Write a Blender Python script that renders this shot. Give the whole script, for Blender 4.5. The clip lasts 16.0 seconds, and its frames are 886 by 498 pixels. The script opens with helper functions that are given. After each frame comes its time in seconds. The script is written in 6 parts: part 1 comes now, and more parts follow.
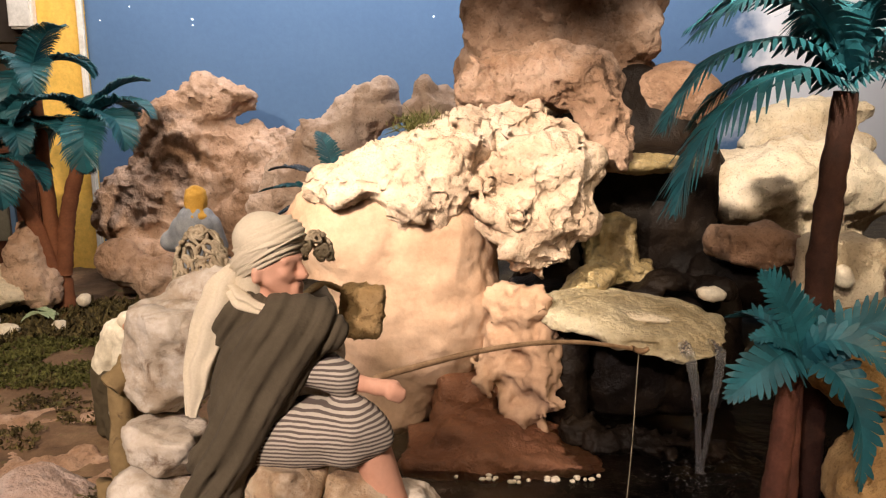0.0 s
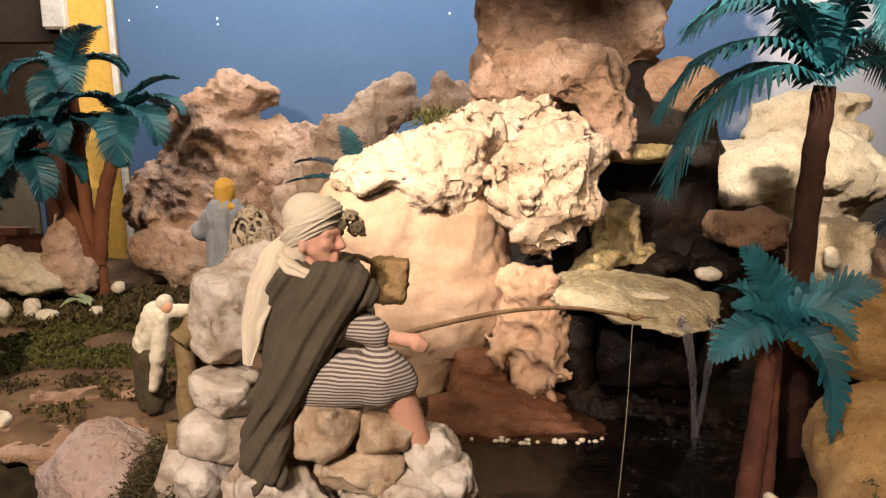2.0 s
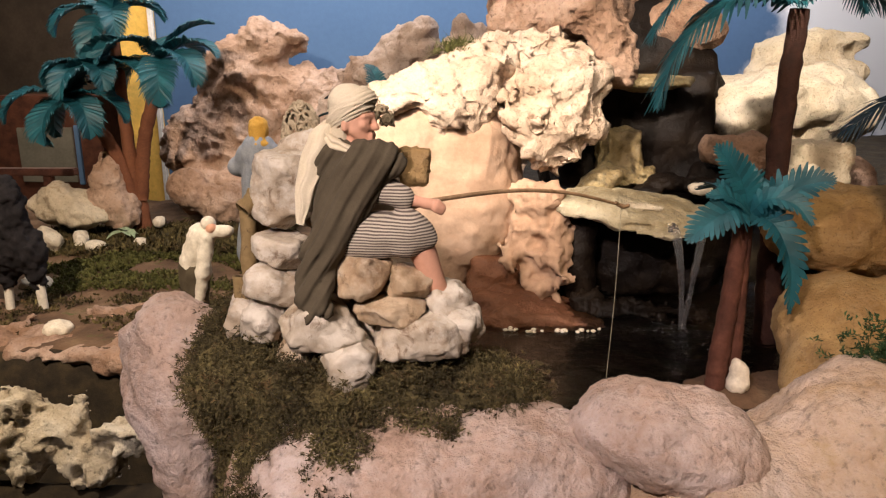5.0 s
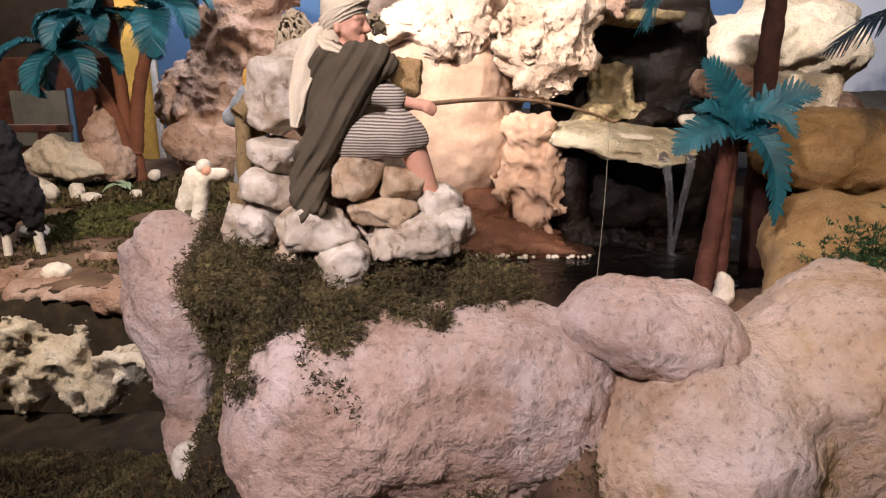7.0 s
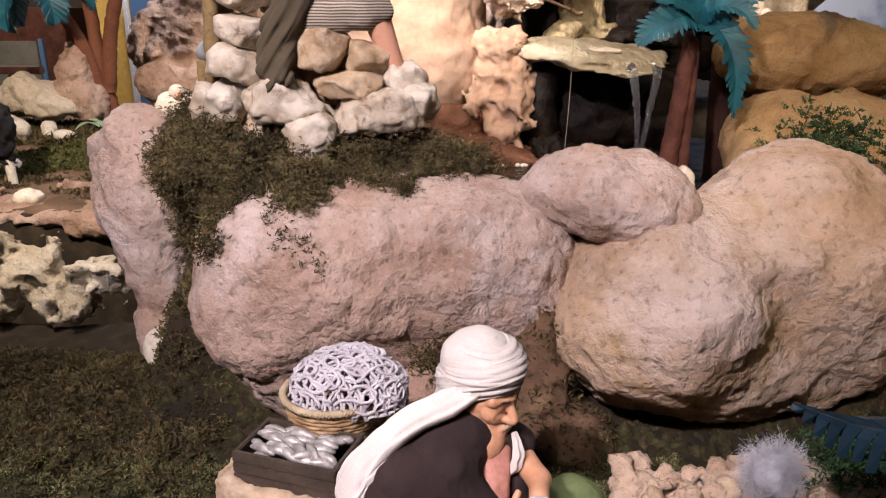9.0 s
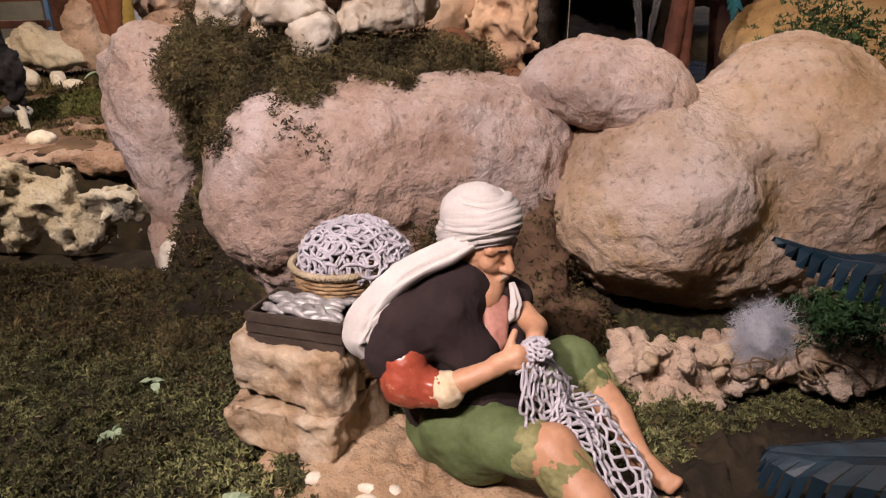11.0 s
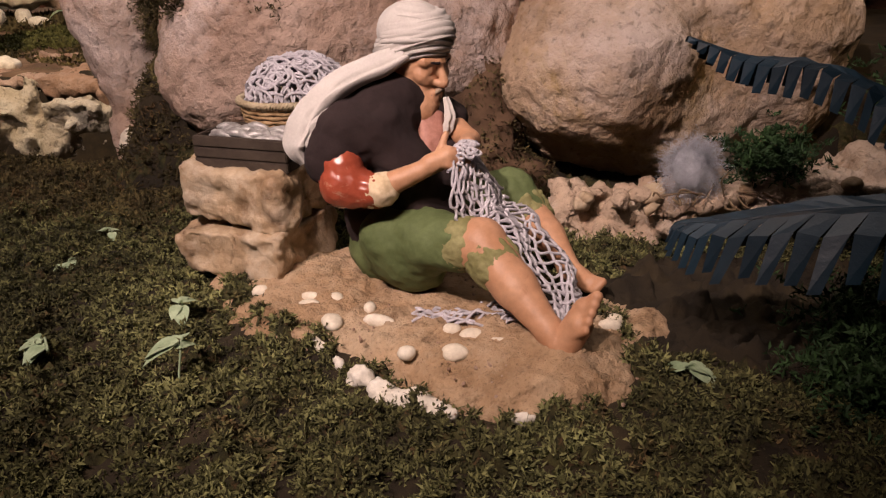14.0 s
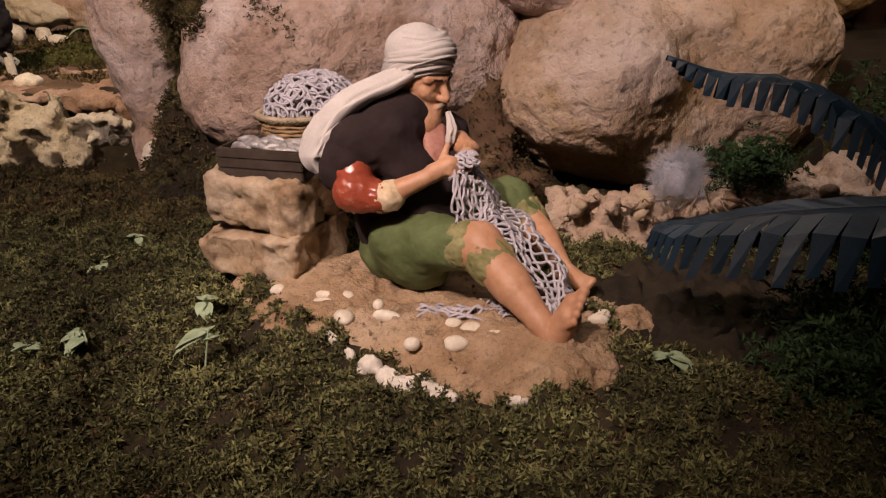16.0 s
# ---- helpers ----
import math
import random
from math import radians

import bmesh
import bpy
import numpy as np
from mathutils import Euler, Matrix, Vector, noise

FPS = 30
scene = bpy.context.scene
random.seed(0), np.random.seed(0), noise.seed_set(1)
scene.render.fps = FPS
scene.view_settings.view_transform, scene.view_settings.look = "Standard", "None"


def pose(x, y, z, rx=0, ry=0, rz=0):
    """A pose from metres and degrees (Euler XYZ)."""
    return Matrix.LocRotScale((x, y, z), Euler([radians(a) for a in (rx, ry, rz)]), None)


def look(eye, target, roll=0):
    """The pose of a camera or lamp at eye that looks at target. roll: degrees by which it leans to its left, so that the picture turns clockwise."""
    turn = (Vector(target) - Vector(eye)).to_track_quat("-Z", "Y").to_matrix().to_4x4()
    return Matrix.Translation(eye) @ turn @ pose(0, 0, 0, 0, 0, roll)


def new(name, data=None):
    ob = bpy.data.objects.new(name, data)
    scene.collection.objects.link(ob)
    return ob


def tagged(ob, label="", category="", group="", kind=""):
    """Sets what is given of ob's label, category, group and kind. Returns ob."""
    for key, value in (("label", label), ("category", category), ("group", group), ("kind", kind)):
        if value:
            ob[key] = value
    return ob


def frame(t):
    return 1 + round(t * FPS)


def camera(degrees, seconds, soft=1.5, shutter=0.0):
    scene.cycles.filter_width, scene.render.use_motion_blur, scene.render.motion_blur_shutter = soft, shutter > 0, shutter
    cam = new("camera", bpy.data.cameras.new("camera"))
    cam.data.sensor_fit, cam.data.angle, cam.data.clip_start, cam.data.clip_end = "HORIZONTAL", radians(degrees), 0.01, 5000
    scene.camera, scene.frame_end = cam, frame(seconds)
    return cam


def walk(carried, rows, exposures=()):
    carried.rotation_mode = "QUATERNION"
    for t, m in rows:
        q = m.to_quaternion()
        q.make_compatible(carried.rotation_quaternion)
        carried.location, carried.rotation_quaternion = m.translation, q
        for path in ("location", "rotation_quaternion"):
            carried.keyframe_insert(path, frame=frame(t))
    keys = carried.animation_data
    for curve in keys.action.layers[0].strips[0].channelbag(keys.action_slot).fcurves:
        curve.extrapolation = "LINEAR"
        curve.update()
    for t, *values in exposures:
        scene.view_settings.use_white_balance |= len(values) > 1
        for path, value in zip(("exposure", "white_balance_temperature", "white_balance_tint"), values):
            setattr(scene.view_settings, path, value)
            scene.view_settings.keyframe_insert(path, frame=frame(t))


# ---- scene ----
cam = camera(61.7, 16.0, 1.25)
METRES, EYE, TILT, LEAN, TURN = 1.0, 1.6, -11.0, 0.0, 0.0
ROWS = [
    (0.0, 0.0, 0.0, 0.0, -0.0, 0.0, -0.0),
    (0.5, 0.0011, -0.0254, 0.0003, -0.25, 0.04, -0.03),
    (1.0, 0.0042, -0.0632, 0.0026, -0.25, 0.19, 0.17),
    (1.5, 0.001, -0.0951, -0.0103, 0.46, -0.32, 0.38),
    (2.0, 0.0001, -0.1302, -0.0222, 1.26, -0.45, 0.16),
    (2.5, 0.0052, -0.1657, -0.0331, 1.74, -0.73, 0.24),
    (3.0, 0.0083, -0.2045, -0.0536, 2.43, -1.33, 0.12),
    (3.5, 0.0136, -0.2383, -0.067, 2.65, -1.71, 0.16),
    (4.0, 0.0128, -0.2752, -0.0857, 2.88, -2.13, -0.26),
    (6.5, 0.0165, -0.3557, -0.2124, 2.88, -4.87, -0.11),
    (7.0, 0.0219, -0.3617, -0.239, 2.59, -5.24, -0.06),
    (7.5, 0.0259, -0.3769, -0.2755, 2.09, -6.16, 0.21),
    (8.0, 0.0355, -0.3751, -0.3035, 1.75, -6.96, 0.19),
    (8.5, 0.0407, -0.3893, -0.3471, 1.72, -7.07, -0.9),
    (9.0, 0.0481, -0.4034, -0.3817, 1.15, -7.42, -0.32),
    (11.5, 0.0614, -0.4653, -0.5114, 1.95, -10.52, 0.98),
    (12.0, 0.0655, -0.4787, -0.5448, 1.9, -10.89, 0.6),
    (12.5, 0.0843, -0.4762, -0.5747, 1.18, -11.55, 0.7),
    (13.0, 0.0961, -0.4859, -0.5987, 0.55, -11.0, 1.06),
    (13.5, 0.1005, -0.499, -0.6225, 0.09, -11.62, 0.99),
    (14.0, 0.1065, -0.5189, -0.6394, 0.38, -12.09, 0.96),
    (14.5, 0.1122, -0.5474, -0.6428, 0.52, -11.8, 1.45),
    (15.0, 0.1118, -0.5667, -0.6402, 0.9, -11.46, 1.5),
    (15.5, 0.1107, -0.5824, -0.6388, 1.46, -11.18, 1.36),
    (16.0, 0.1142, -0.5885, -0.6378, 1.03, -11.08, 1.2),
]
walk(cam, [(t, pose(0, 0, EYE, TILT, LEAN, TURN) @ pose(METRES * x, METRES * y, METRES * z, 90 + pitch, roll, yaw)) for t, x, y, z, yaw, pitch, roll in ROWS],
     [(0.0, -0.17, 6500, 13), (4.2, -0.14, 6500, 13), (6.3, -0.02, 5600, 16), (9.2, 0.19, 5650, 17), (11.3, -0.02, 6000, 16), (14.0, -0.28, 6500, 20), (16.0, -0.44, 6700, 22)])

# ---- world, lamps, exposure ----
world = bpy.data.worlds.new("room_dark")
world.use_nodes = True
scene.world = world
world.node_tree.nodes["Background"].inputs[0].default_value = (0.05, 0.06, 0.08, 1)
world.node_tree.nodes["Background"].inputs[1].default_value = 0.1


def spot(name, eye, target, watts, angle, blend, colour, size):
    lamp = bpy.data.lights.new(name, "SPOT")
    lamp.energy, lamp.spot_size, lamp.spot_blend = watts, radians(angle), blend
    lamp.color, lamp.shadow_soft_size = colour, size
    ob = new(name, lamp)
    ob.matrix_world = look(eye, target)
    return ob


def panel(name, eye, target, watts, w, h, colour):
    lamp = bpy.data.lights.new(name, "AREA")
    lamp.energy, lamp.shape, lamp.size, lamp.size_y, lamp.color = watts, "RECTANGLE", w, h, colour
    ob = new(name, lamp)
    ob.matrix_world = look(eye, target)
    return ob


WARM = (1.0, 0.80, 0.58)
spot("spot_boulder", (-0.95, -0.5, 2.75), (-0.02, 1.5, 1.53), 980, 22, 0.9, (1.0, 0.84, 0.66), 0.03)
spot("spot_front", (-0.75, -1.3, 2.6), (-0.10, 0.50, 1.00), 330, 44, 0.9, (1.0, 0.82, 0.73), 0.05)
# Added fill without a known source: brightens the fishing statue and its stones.
spot("fill_fisher", (-0.45, -0.8, 2.75), (-0.22, 0.70, 1.36), 85, 26, 0.9, (1.0, 0.83, 0.66), 0.04)
# Unseen extra lamp that lifts the slab and the front moss.
spot("fill_slab", (-0.30, -1.25, 2.45), (0.10, 0.00, 0.74), 115, 26, 1.0, (1.0, 0.79, 0.66), 0.05)
# Added lamp, source unknown, to brighten the wet shelf and upper ledge.
spot("fill_fall", (0.35, -0.4, 2.8), (0.44, 1.50, 1.25), 120, 22, 0.9, (1.0, 0.84, 0.60), 0.04)
spot("spot_right", (0.95, -0.9, 2.7), (0.62, 0.98, 1.16), 115, 34, 0.9, (1.0, 0.72, 0.42), 0.05)
spot("spot_cream", (0.1, -0.2, 2.8), (0.95, 2.0, 1.42), 640, 25, 0.6, (1.0, 0.85, 0.66), 0.03)
spot("spot_left", (-1.3, 0.2, 2.8), (-1.4, 2.6, 0.9), 440, 82, 0.9, WARM, 0.06)
# Invented overhead panel: dim flat fill for the whole landscape.
panel("overhead_fill", (0.2, 1.0, 2.95), (0.2, 1.2, 0.0), 16, 2.0, 1.2, (1.0, 0.86, 0.72))
# Unseen panel added to brighten the painted sky and the yellow wall end.
panel("backdrop_fill", (-0.1, 3.1, 2.95), (-0.1, 4.1, 1.9), 115, 4.0, 0.2, (1.0, 0.93, 0.87))
panel("far_room_light", (-3.4, 5.2, 2.9), (-3.6, 6.0, 0.6), 60, 0.5, 0.5, WARM)

# ---- materials ----


def mat(name, cols, scale=6.0, rough=0.9, bump=0.3, grain=60.0, spread=0.5, stain=None, stain_at=0.62, metal=0.0, spec=0.3, vary=0.0, mix=0.35, grit=0.0, dust=None):
    """A surface of two or three colours, mottled at two scales, with stains of a shape of their own and fine relief."""
    m = bpy.data.materials.new(name)
    m.use_nodes = True
    nt = m.node_tree
    n, l = nt.nodes, nt.links
    b = n["Principled BSDF"]
    b.inputs["Roughness"].default_value = rough
    b.inputs["Metallic"].default_value = metal
    b.inputs["Specular IOR Level"].default_value = spec
    co = n.new("ShaderNodeTexCoord")
    big = n.new("ShaderNodeTexNoise")
    big.inputs["Scale"].default_value, big.inputs["Detail"].default_value, big.inputs["Roughness"].default_value = scale, 6, 0.62
    fine = n.new("ShaderNodeTexNoise")
    fine.inputs["Scale"].default_value, fine.inputs["Detail"].default_value, fine.inputs["Roughness"].default_value = grain, 5, 0.7
    for t in (big, fine):
        l.new(co.outputs["Object"], t.inputs["Vector"])
    ramp = n.new("ShaderNodeValToRGB")
    ramp.color_ramp.elements[0].position, ramp.color_ramp.elements[1].position = 0.5 - spread / 4, 0.5 + spread / 4
    ramp.color_ramp.elements[0].color, ramp.color_ramp.elements[1].color = (*cols[0], 1), (*cols[-1], 1)
    if len(cols) > 2:
        e = ramp.color_ramp.elements.new(0.5)
        e.color = (*cols[1], 1)
    l.new(big.outputs["Fac"], ramp.inputs["Fac"])
    out = ramp.outputs["Color"]

    def mixed(kind, fac, a, c):
        x = n.new("ShaderNodeMix")
        x.data_type, x.blend_type = "RGBA", kind
        if isinstance(fac, float):
            x.inputs[0].default_value = fac
        else:
            l.new(fac, x.inputs[0])
        for sock, v in ((x.inputs[6], a), (x.inputs[7], c)):
            if isinstance(v, tuple):
                sock.default_value = (*v, 1)
            else:
                l.new(v, sock)
        return x.outputs[2]

    grey = n.new("ShaderNodeMapRange")
    grey.inputs[1].default_value, grey.inputs[2].default_value, grey.inputs[3].default_value, grey.inputs[4].default_value = 0.3, 0.7, 0.55, 1.35
    l.new(fine.outputs["Fac"], grey.inputs[0])
    out = mixed("MULTIPLY", mix, out, grey.outputs[0])
    if stain:
        s = n.new("ShaderNodeTexNoise")
        s.inputs["Scale"].default_value, s.inputs["Detail"].default_value, s.inputs["Distortion"].default_value = scale * 1.7, 8, 0.6
        s.inputs["Roughness"].default_value = 0.7
        l.new(co.outputs["Object"], s.inputs["Vector"])
        r = n.new("ShaderNodeMapRange")
        r.inputs[1].default_value, r.inputs[2].default_value = stain_at, stain_at + 0.12
        l.new(s.outputs["Fac"], r.inputs[0])
        out = mixed("MIX", r.outputs[0], out, stain)
    if dust:
        s = n.new("ShaderNodeTexNoise")
        s.inputs["Scale"].default_value, s.inputs["Detail"].default_value, s.inputs["Roughness"].default_value = scale * 0.8, 9, 0.75
        off = n.new("ShaderNodeVectorMath")
        off.inputs[1].default_value = (3.7, 1.9, 5.3)
        l.new(co.outputs["Object"], off.inputs[0])
        l.new(off.outputs[0], s.inputs["Vector"])
        r = n.new("ShaderNodeMapRange")
        r.inputs[1].default_value, r.inputs[2].default_value, r.inputs[4].default_value = 0.48, 0.66, 0.8
        l.new(s.outputs["Fac"], r.inputs[0])
        out = mixed("MIX", r.outputs[0], out, dust)
    if grit:
        gr = n.new("ShaderNodeTexNoise")
        gr.inputs["Scale"].default_value, gr.inputs["Detail"].default_value, gr.inputs["Roughness"].default_value = grit, 4, 0.65
        l.new(co.outputs["Object"], gr.inputs["Vector"])
        sp = n.new("ShaderNodeMapRange")
        sp.inputs[1].default_value, sp.inputs[2].default_value, sp.inputs[3].default_value, sp.inputs[4].default_value = 0.30, 0.44, 0.45, 1.0
        l.new(gr.outputs["Fac"], sp.inputs[0])
        out = mixed("MULTIPLY", 0.8, out, sp.outputs[0])
    if vary:
        g = n.new("ShaderNodeNewGeometry")
        v = n.new("ShaderNodeMapRange")
        v.inputs[3].default_value, v.inputs[4].default_value = 1 - vary, 1 + vary
        l.new(g.outputs["Random Per Island"], v.inputs[0])
        out = mixed("MULTIPLY", 1.0, out, v.outputs[0])
    l.new(out, b.inputs["Base Color"])
    if bump:
        add = n.new("ShaderNodeMath")
        add.operation = "MULTIPLY_ADD"
        add.inputs[1].default_value = 0.6
        l.new(fine.outputs["Fac"], add.inputs[0])
        l.new(big.outputs["Fac"], add.inputs[2])
        bp = n.new("ShaderNodeBump")
        bp.inputs["Strength"].default_value, bp.inputs["Distance"].default_value = bump, 0.6 / grain
        l.new(add.outputs[0], bp.inputs["Height"])
        last = bp
        if grit:
            b2 = n.new("ShaderNodeBump")
            b2.inputs["Strength"].default_value, b2.inputs["Distance"].default_value = 0.75, 1.1 / grit
            l.new(gr.outputs["Fac"], b2.inputs["Height"])
            l.new(bp.outputs[0], b2.inputs["Normal"])
            last = b2
        l.new(last.outputs[0], b.inputs["Normal"])
    return m


PINK = mat("sandy_pink_rock", [(0.31, 0.20, 0.14), (0.46, 0.325, 0.25), (0.54, 0.41, 0.34)], 5, 0.95, 0.5, 60, 0.8, (0.24, 0.14, 0.09), 0.60, grit=78, dust=(0.62, 0.53, 0.49))
BOULDER = mat("pale_boulder_rock", [(0.40, 0.27, 0.18), (0.54, 0.41, 0.30), (0.63, 0.51, 0.40)], 4, 0.95, 0.8, 50, 0.8, (0.26, 0.16, 0.09), 0.62, grit=120, dust=(0.64, 0.57, 0.50))
BASEROCK = mat("tan_boulder_rock", [(0.28, 0.165, 0.10), (0.40, 0.265, 0.175), (0.47, 0.335, 0.235)], 4, 0.95, 0.5, 80, 0.8, (0.25, 0.13, 0.07), 0.63, mix=0.3, dust=(0.48, 0.36, 0.27))
PALEROCK = mat("greyish_pink_rock", [(0.34, 0.235, 0.175), (0.50, 0.375, 0.30), (0.60, 0.48, 0.41)], 5, 0.95, 0.8, 45, 0.8, (0.24, 0.14, 0.085), 0.60, grit=100, dust=(0.60, 0.50, 0.44))
WALLROCK = mat("pinkish_brown_rock", [(0.25, 0.145, 0.085), (0.40, 0.255, 0.17), (0.52, 0.36, 0.26)], 4, 0.93, 0.8, 30, 0.8, (0.14, 0.075, 0.045), 0.58, grit=70, dust=(0.55, 0.42, 0.34))
OCHRE = mat("ochre_rock", [(0.25, 0.14, 0.05), (0.40, 0.25, 0.10), (0.50, 0.35, 0.165)], 6, 0.95, 0.8, 60, 0.8, (0.18, 0.10, 0.045), 0.58, grit=190, dust=(0.50, 0.36, 0.20))
CREAM = mat("cream_rock", [(0.40, 0.30, 0.19), (0.56, 0.465, 0.33), (0.66, 0.58, 0.45)], 4, 0.95, 0.8, 45, 0.9, (0.30, 0.20, 0.11), 0.58, grit=130, dust=(0.68, 0.61, 0.50))
BROWNROCK = mat("brown_rock", [(0.19, 0.105, 0.06), (0.31, 0.19, 0.125), (0.42, 0.28, 0.20)], 5, 0.93, 0.8, 45, 0.8, (0.12, 0.06, 0.035), 0.58, grit=100, dust=(0.46, 0.34, 0.27))
REDROCK = mat("wet_reddish_rock", [(0.10, 0.038, 0.018), (0.18, 0.075, 0.036), (0.25, 0.12, 0.065)], 6, 0.5, 0.6, 60, 0.9, (0.22, 0.14, 0.08), 0.68, spec=0.4, grit=150)
# Near black on purpose: the dark of cave and pool is in the colour.
SHADEROCK = mat("wet_rock_shaded_black", [(0.003, 0.002, 0.0015), (0.008, 0.005, 0.0035), (0.020, 0.013, 0.008)], 9, 0.5, 0.8, 50, 0.9, spec=0.15)
MOSSROCK = mat("wet_yellowish_ledge", [(0.12, 0.085, 0.038), (0.28, 0.21, 0.10), (0.46, 0.38, 0.21)], 9, 0.3, 0.6, 50, 0.8, (0.04, 0.028, 0.010), 0.56, spec=0.5, grit=120)
SHELF = mat("pale_wet_limestone", [(0.24, 0.185, 0.10), (0.44, 0.37, 0.24), (0.60, 0.54, 0.40)], 7, 0.28, 0.5, 40, 0.8, (0.12, 0.085, 0.030), 0.58, spec=0.5, grit=90)
SANDY = mat("sandy_ochre_rock", [(0.31, 0.20, 0.11), (0.47, 0.335, 0.225), (0.54, 0.41, 0.33)], 3.2, 0.95, 0.5, 60, 0.8, (0.38, 0.26, 0.12), 0.53, grit=78, dust=(0.62, 0.52, 0.46))
CORAL = mat("pale_porous_rock", [(0.34, 0.27, 0.17), (0.54, 0.46, 0.33), (0.68, 0.62, 0.50)], 14, 0.95, 0.8, 60, 0.9, (0.05, 0.035, 0.02), 0.58, grit=110)
# Brown stain is paint wash, made stronger to suggest the stones' shaded sides.
STACK = mat("painted_grey_stone", [(0.25, 0.18, 0.11), (0.43, 0.355, 0.265), (0.56, 0.495, 0.40)], 16, 0.6, 0.4, 60, 0.8, (0.13, 0.075, 0.036), 0.54, spec=0.35, mix=0.2, dust=(0.62, 0.57, 0.49))
TANSTONE = mat("painted_tan_stone", [(0.21, 0.125, 0.065), (0.37, 0.26, 0.155), (0.47, 0.36, 0.24)], 18, 0.6, 0.6, 60, 0.7, (0.12, 0.068, 0.034), 0.57, spec=0.35, dust=(0.53, 0.44, 0.33))
SLAB = mat("sandy_slab", [(0.25, 0.15, 0.075), (0.41, 0.27, 0.155), (0.54, 0.40, 0.26)], 12, 0.85, 0.9, 70, 0.9, (0.12, 0.062, 0.028), 0.56, grit=260, dust=(0.50, 0.375, 0.25))
PLASTER = mat("chipped_white_plaster", [(0.66, 0.60, 0.50), (0.78, 0.73, 0.64)], 30, 0.9, 0.4, 200)
# Soil taken darker, so its colour also carries shade in hollow and corner.
SHADESOIL = mat("shade_darkened_soil", [(0.010, 0.007, 0.004), (0.024, 0.017, 0.009), (0.048, 0.034, 0.016)], 18, 0.95, 0.8, 150, 0.9)
EARTH = mat("brown_earth", [(0.05, 0.03, 0.018), (0.12, 0.07, 0.04), (0.20, 0.13, 0.075)], 7, 0.95, 0.7, 80, 0.9, (0.07, 0.09, 0.02), 0.58)
MOSS = mat("moss_green", [(0.030, 0.028, 0.011), (0.104, 0.102, 0.038), (0.225, 0.228, 0.092)], 9, 0.9, 0, 40, 0.8, (0.11, 0.064, 0.030), 0.57, vary=0.85)
BROWNMOSS = mat("dry_moss", [(0.024, 0.018, 0.007), (0.075, 0.058, 0.022), (0.16, 0.13, 0.048)], 14, 0.9, 0, 40, 0.9, (0.12, 0.066, 0.027), 0.55, vary=0.6)
MOSSBED = mat("moss_bed", [(0.009, 0.008, 0.003), (0.030, 0.027, 0.009), (0.070, 0.064, 0.021)], 70, 0.95, 1.0, 420, 0.7, (0.10, 0.056, 0.024), 0.54, mix=0.7)
GRASS = mat("short_grass", [(0.05, 0.048, 0.012), (0.085, 0.085, 0.022), (0.12, 0.115, 0.035)], 6, 0.9, 0, 40, 0.9, (0.09, 0.06, 0.025), 0.57, vary=0.4)
SHRUB = mat("shrub_green", [(0.018, 0.042, 0.014), (0.042, 0.088, 0.028)], 20, 0.7, 0, 60, vary=0.4)
LEAF = mat("pale_leaf", [(0.22, 0.30, 0.17), (0.36, 0.44, 0.28)], 30, 0.6, 0.1, 120, vary=0.2)
TWIG = mat("dry_twig", [(0.14, 0.09, 0.05), (0.24, 0.17, 0.10)], 40, 0.9, 0.3, 200)
TEAL = mat("teal_palm_sheet", [(0.006, 0.048, 0.064), (0.011, 0.082, 0.106), (0.020, 0.126, 0.156)], 9, 0.50, 0.2, 60, 0.9, spec=0.4, vary=0.3)
NAVY = mat("dark_blue_palm_sheet", [(0.005, 0.015, 0.026), (0.009, 0.027, 0.042)], 12, 0.42, 0.15, 60, 0.9, spec=0.5, vary=0.3)
TRUNK = mat("reddish_brown_trunk", [(0.015, 0.006, 0.004), (0.036, 0.013, 0.008), (0.062, 0.025, 0.015)], 22, 0.85, 0.8, 90, 0.9)
RUSTTRUNK = mat("rusty_brown_trunk", [(0.045, 0.016, 0.010), (0.085, 0.030, 0.018), (0.14, 0.055, 0.034)], 22, 0.85, 0.8, 90, 0.9)
PALETRUNK = mat("terracotta_trunk", [(0.12, 0.042, 0.02), (0.21, 0.080, 0.036)], 12, 0.8, 0.4, 90, 0.9)
SKIN = mat("painted_clay_skin", [(0.40, 0.195, 0.10), (0.54, 0.30, 0.175)], 26, 0.5, 0.12, 130, 0.9, (0.33, 0.14, 0.075), 0.62, spec=0.4, mix=0.28)
PALESKIN = mat("painted_clay_pale", [(0.54, 0.27, 0.17), (0.62, 0.34, 0.23)], 22, 0.6, 0.08, 160, 0.8, mix=0.12)
CLOTHW = mat("white_cloth", [(0.47, 0.43, 0.395), (0.58, 0.54, 0.50)], 18, 0.95, 0.25, 420, 0.8, mix=0.2)
TURBAN = mat("cream_cloth", [(0.52, 0.44, 0.31), (0.62, 0.54, 0.40)], 18, 0.95, 0.25, 420, 0.8, mix=0.2)
CLOAK = mat("olive_brown_wool", [(0.058, 0.045, 0.027), (0.085, 0.067, 0.042)], 25, 1.0, 0.3, 520, 0.9, mix=0.3)
VEST = mat("dark_brown_wool", [(0.018, 0.011, 0.011), (0.032, 0.020, 0.019)], 25, 1.0, 0.25, 480, 0.9, mix=0.3)
RED = mat("glossy_red_paint", [(0.26, 0.050, 0.026), (0.38, 0.085, 0.045)], 34, 0.26, 0.10, 90, 0.9, (0.42, 0.22, 0.14), 0.60, spec=0.5, mix=0.25)
GREYHAIR = mat("grey_brown_paint", [(0.22, 0.15, 0.10), (0.34, 0.26, 0.19)], 60, 0.7, 0.2, 300)
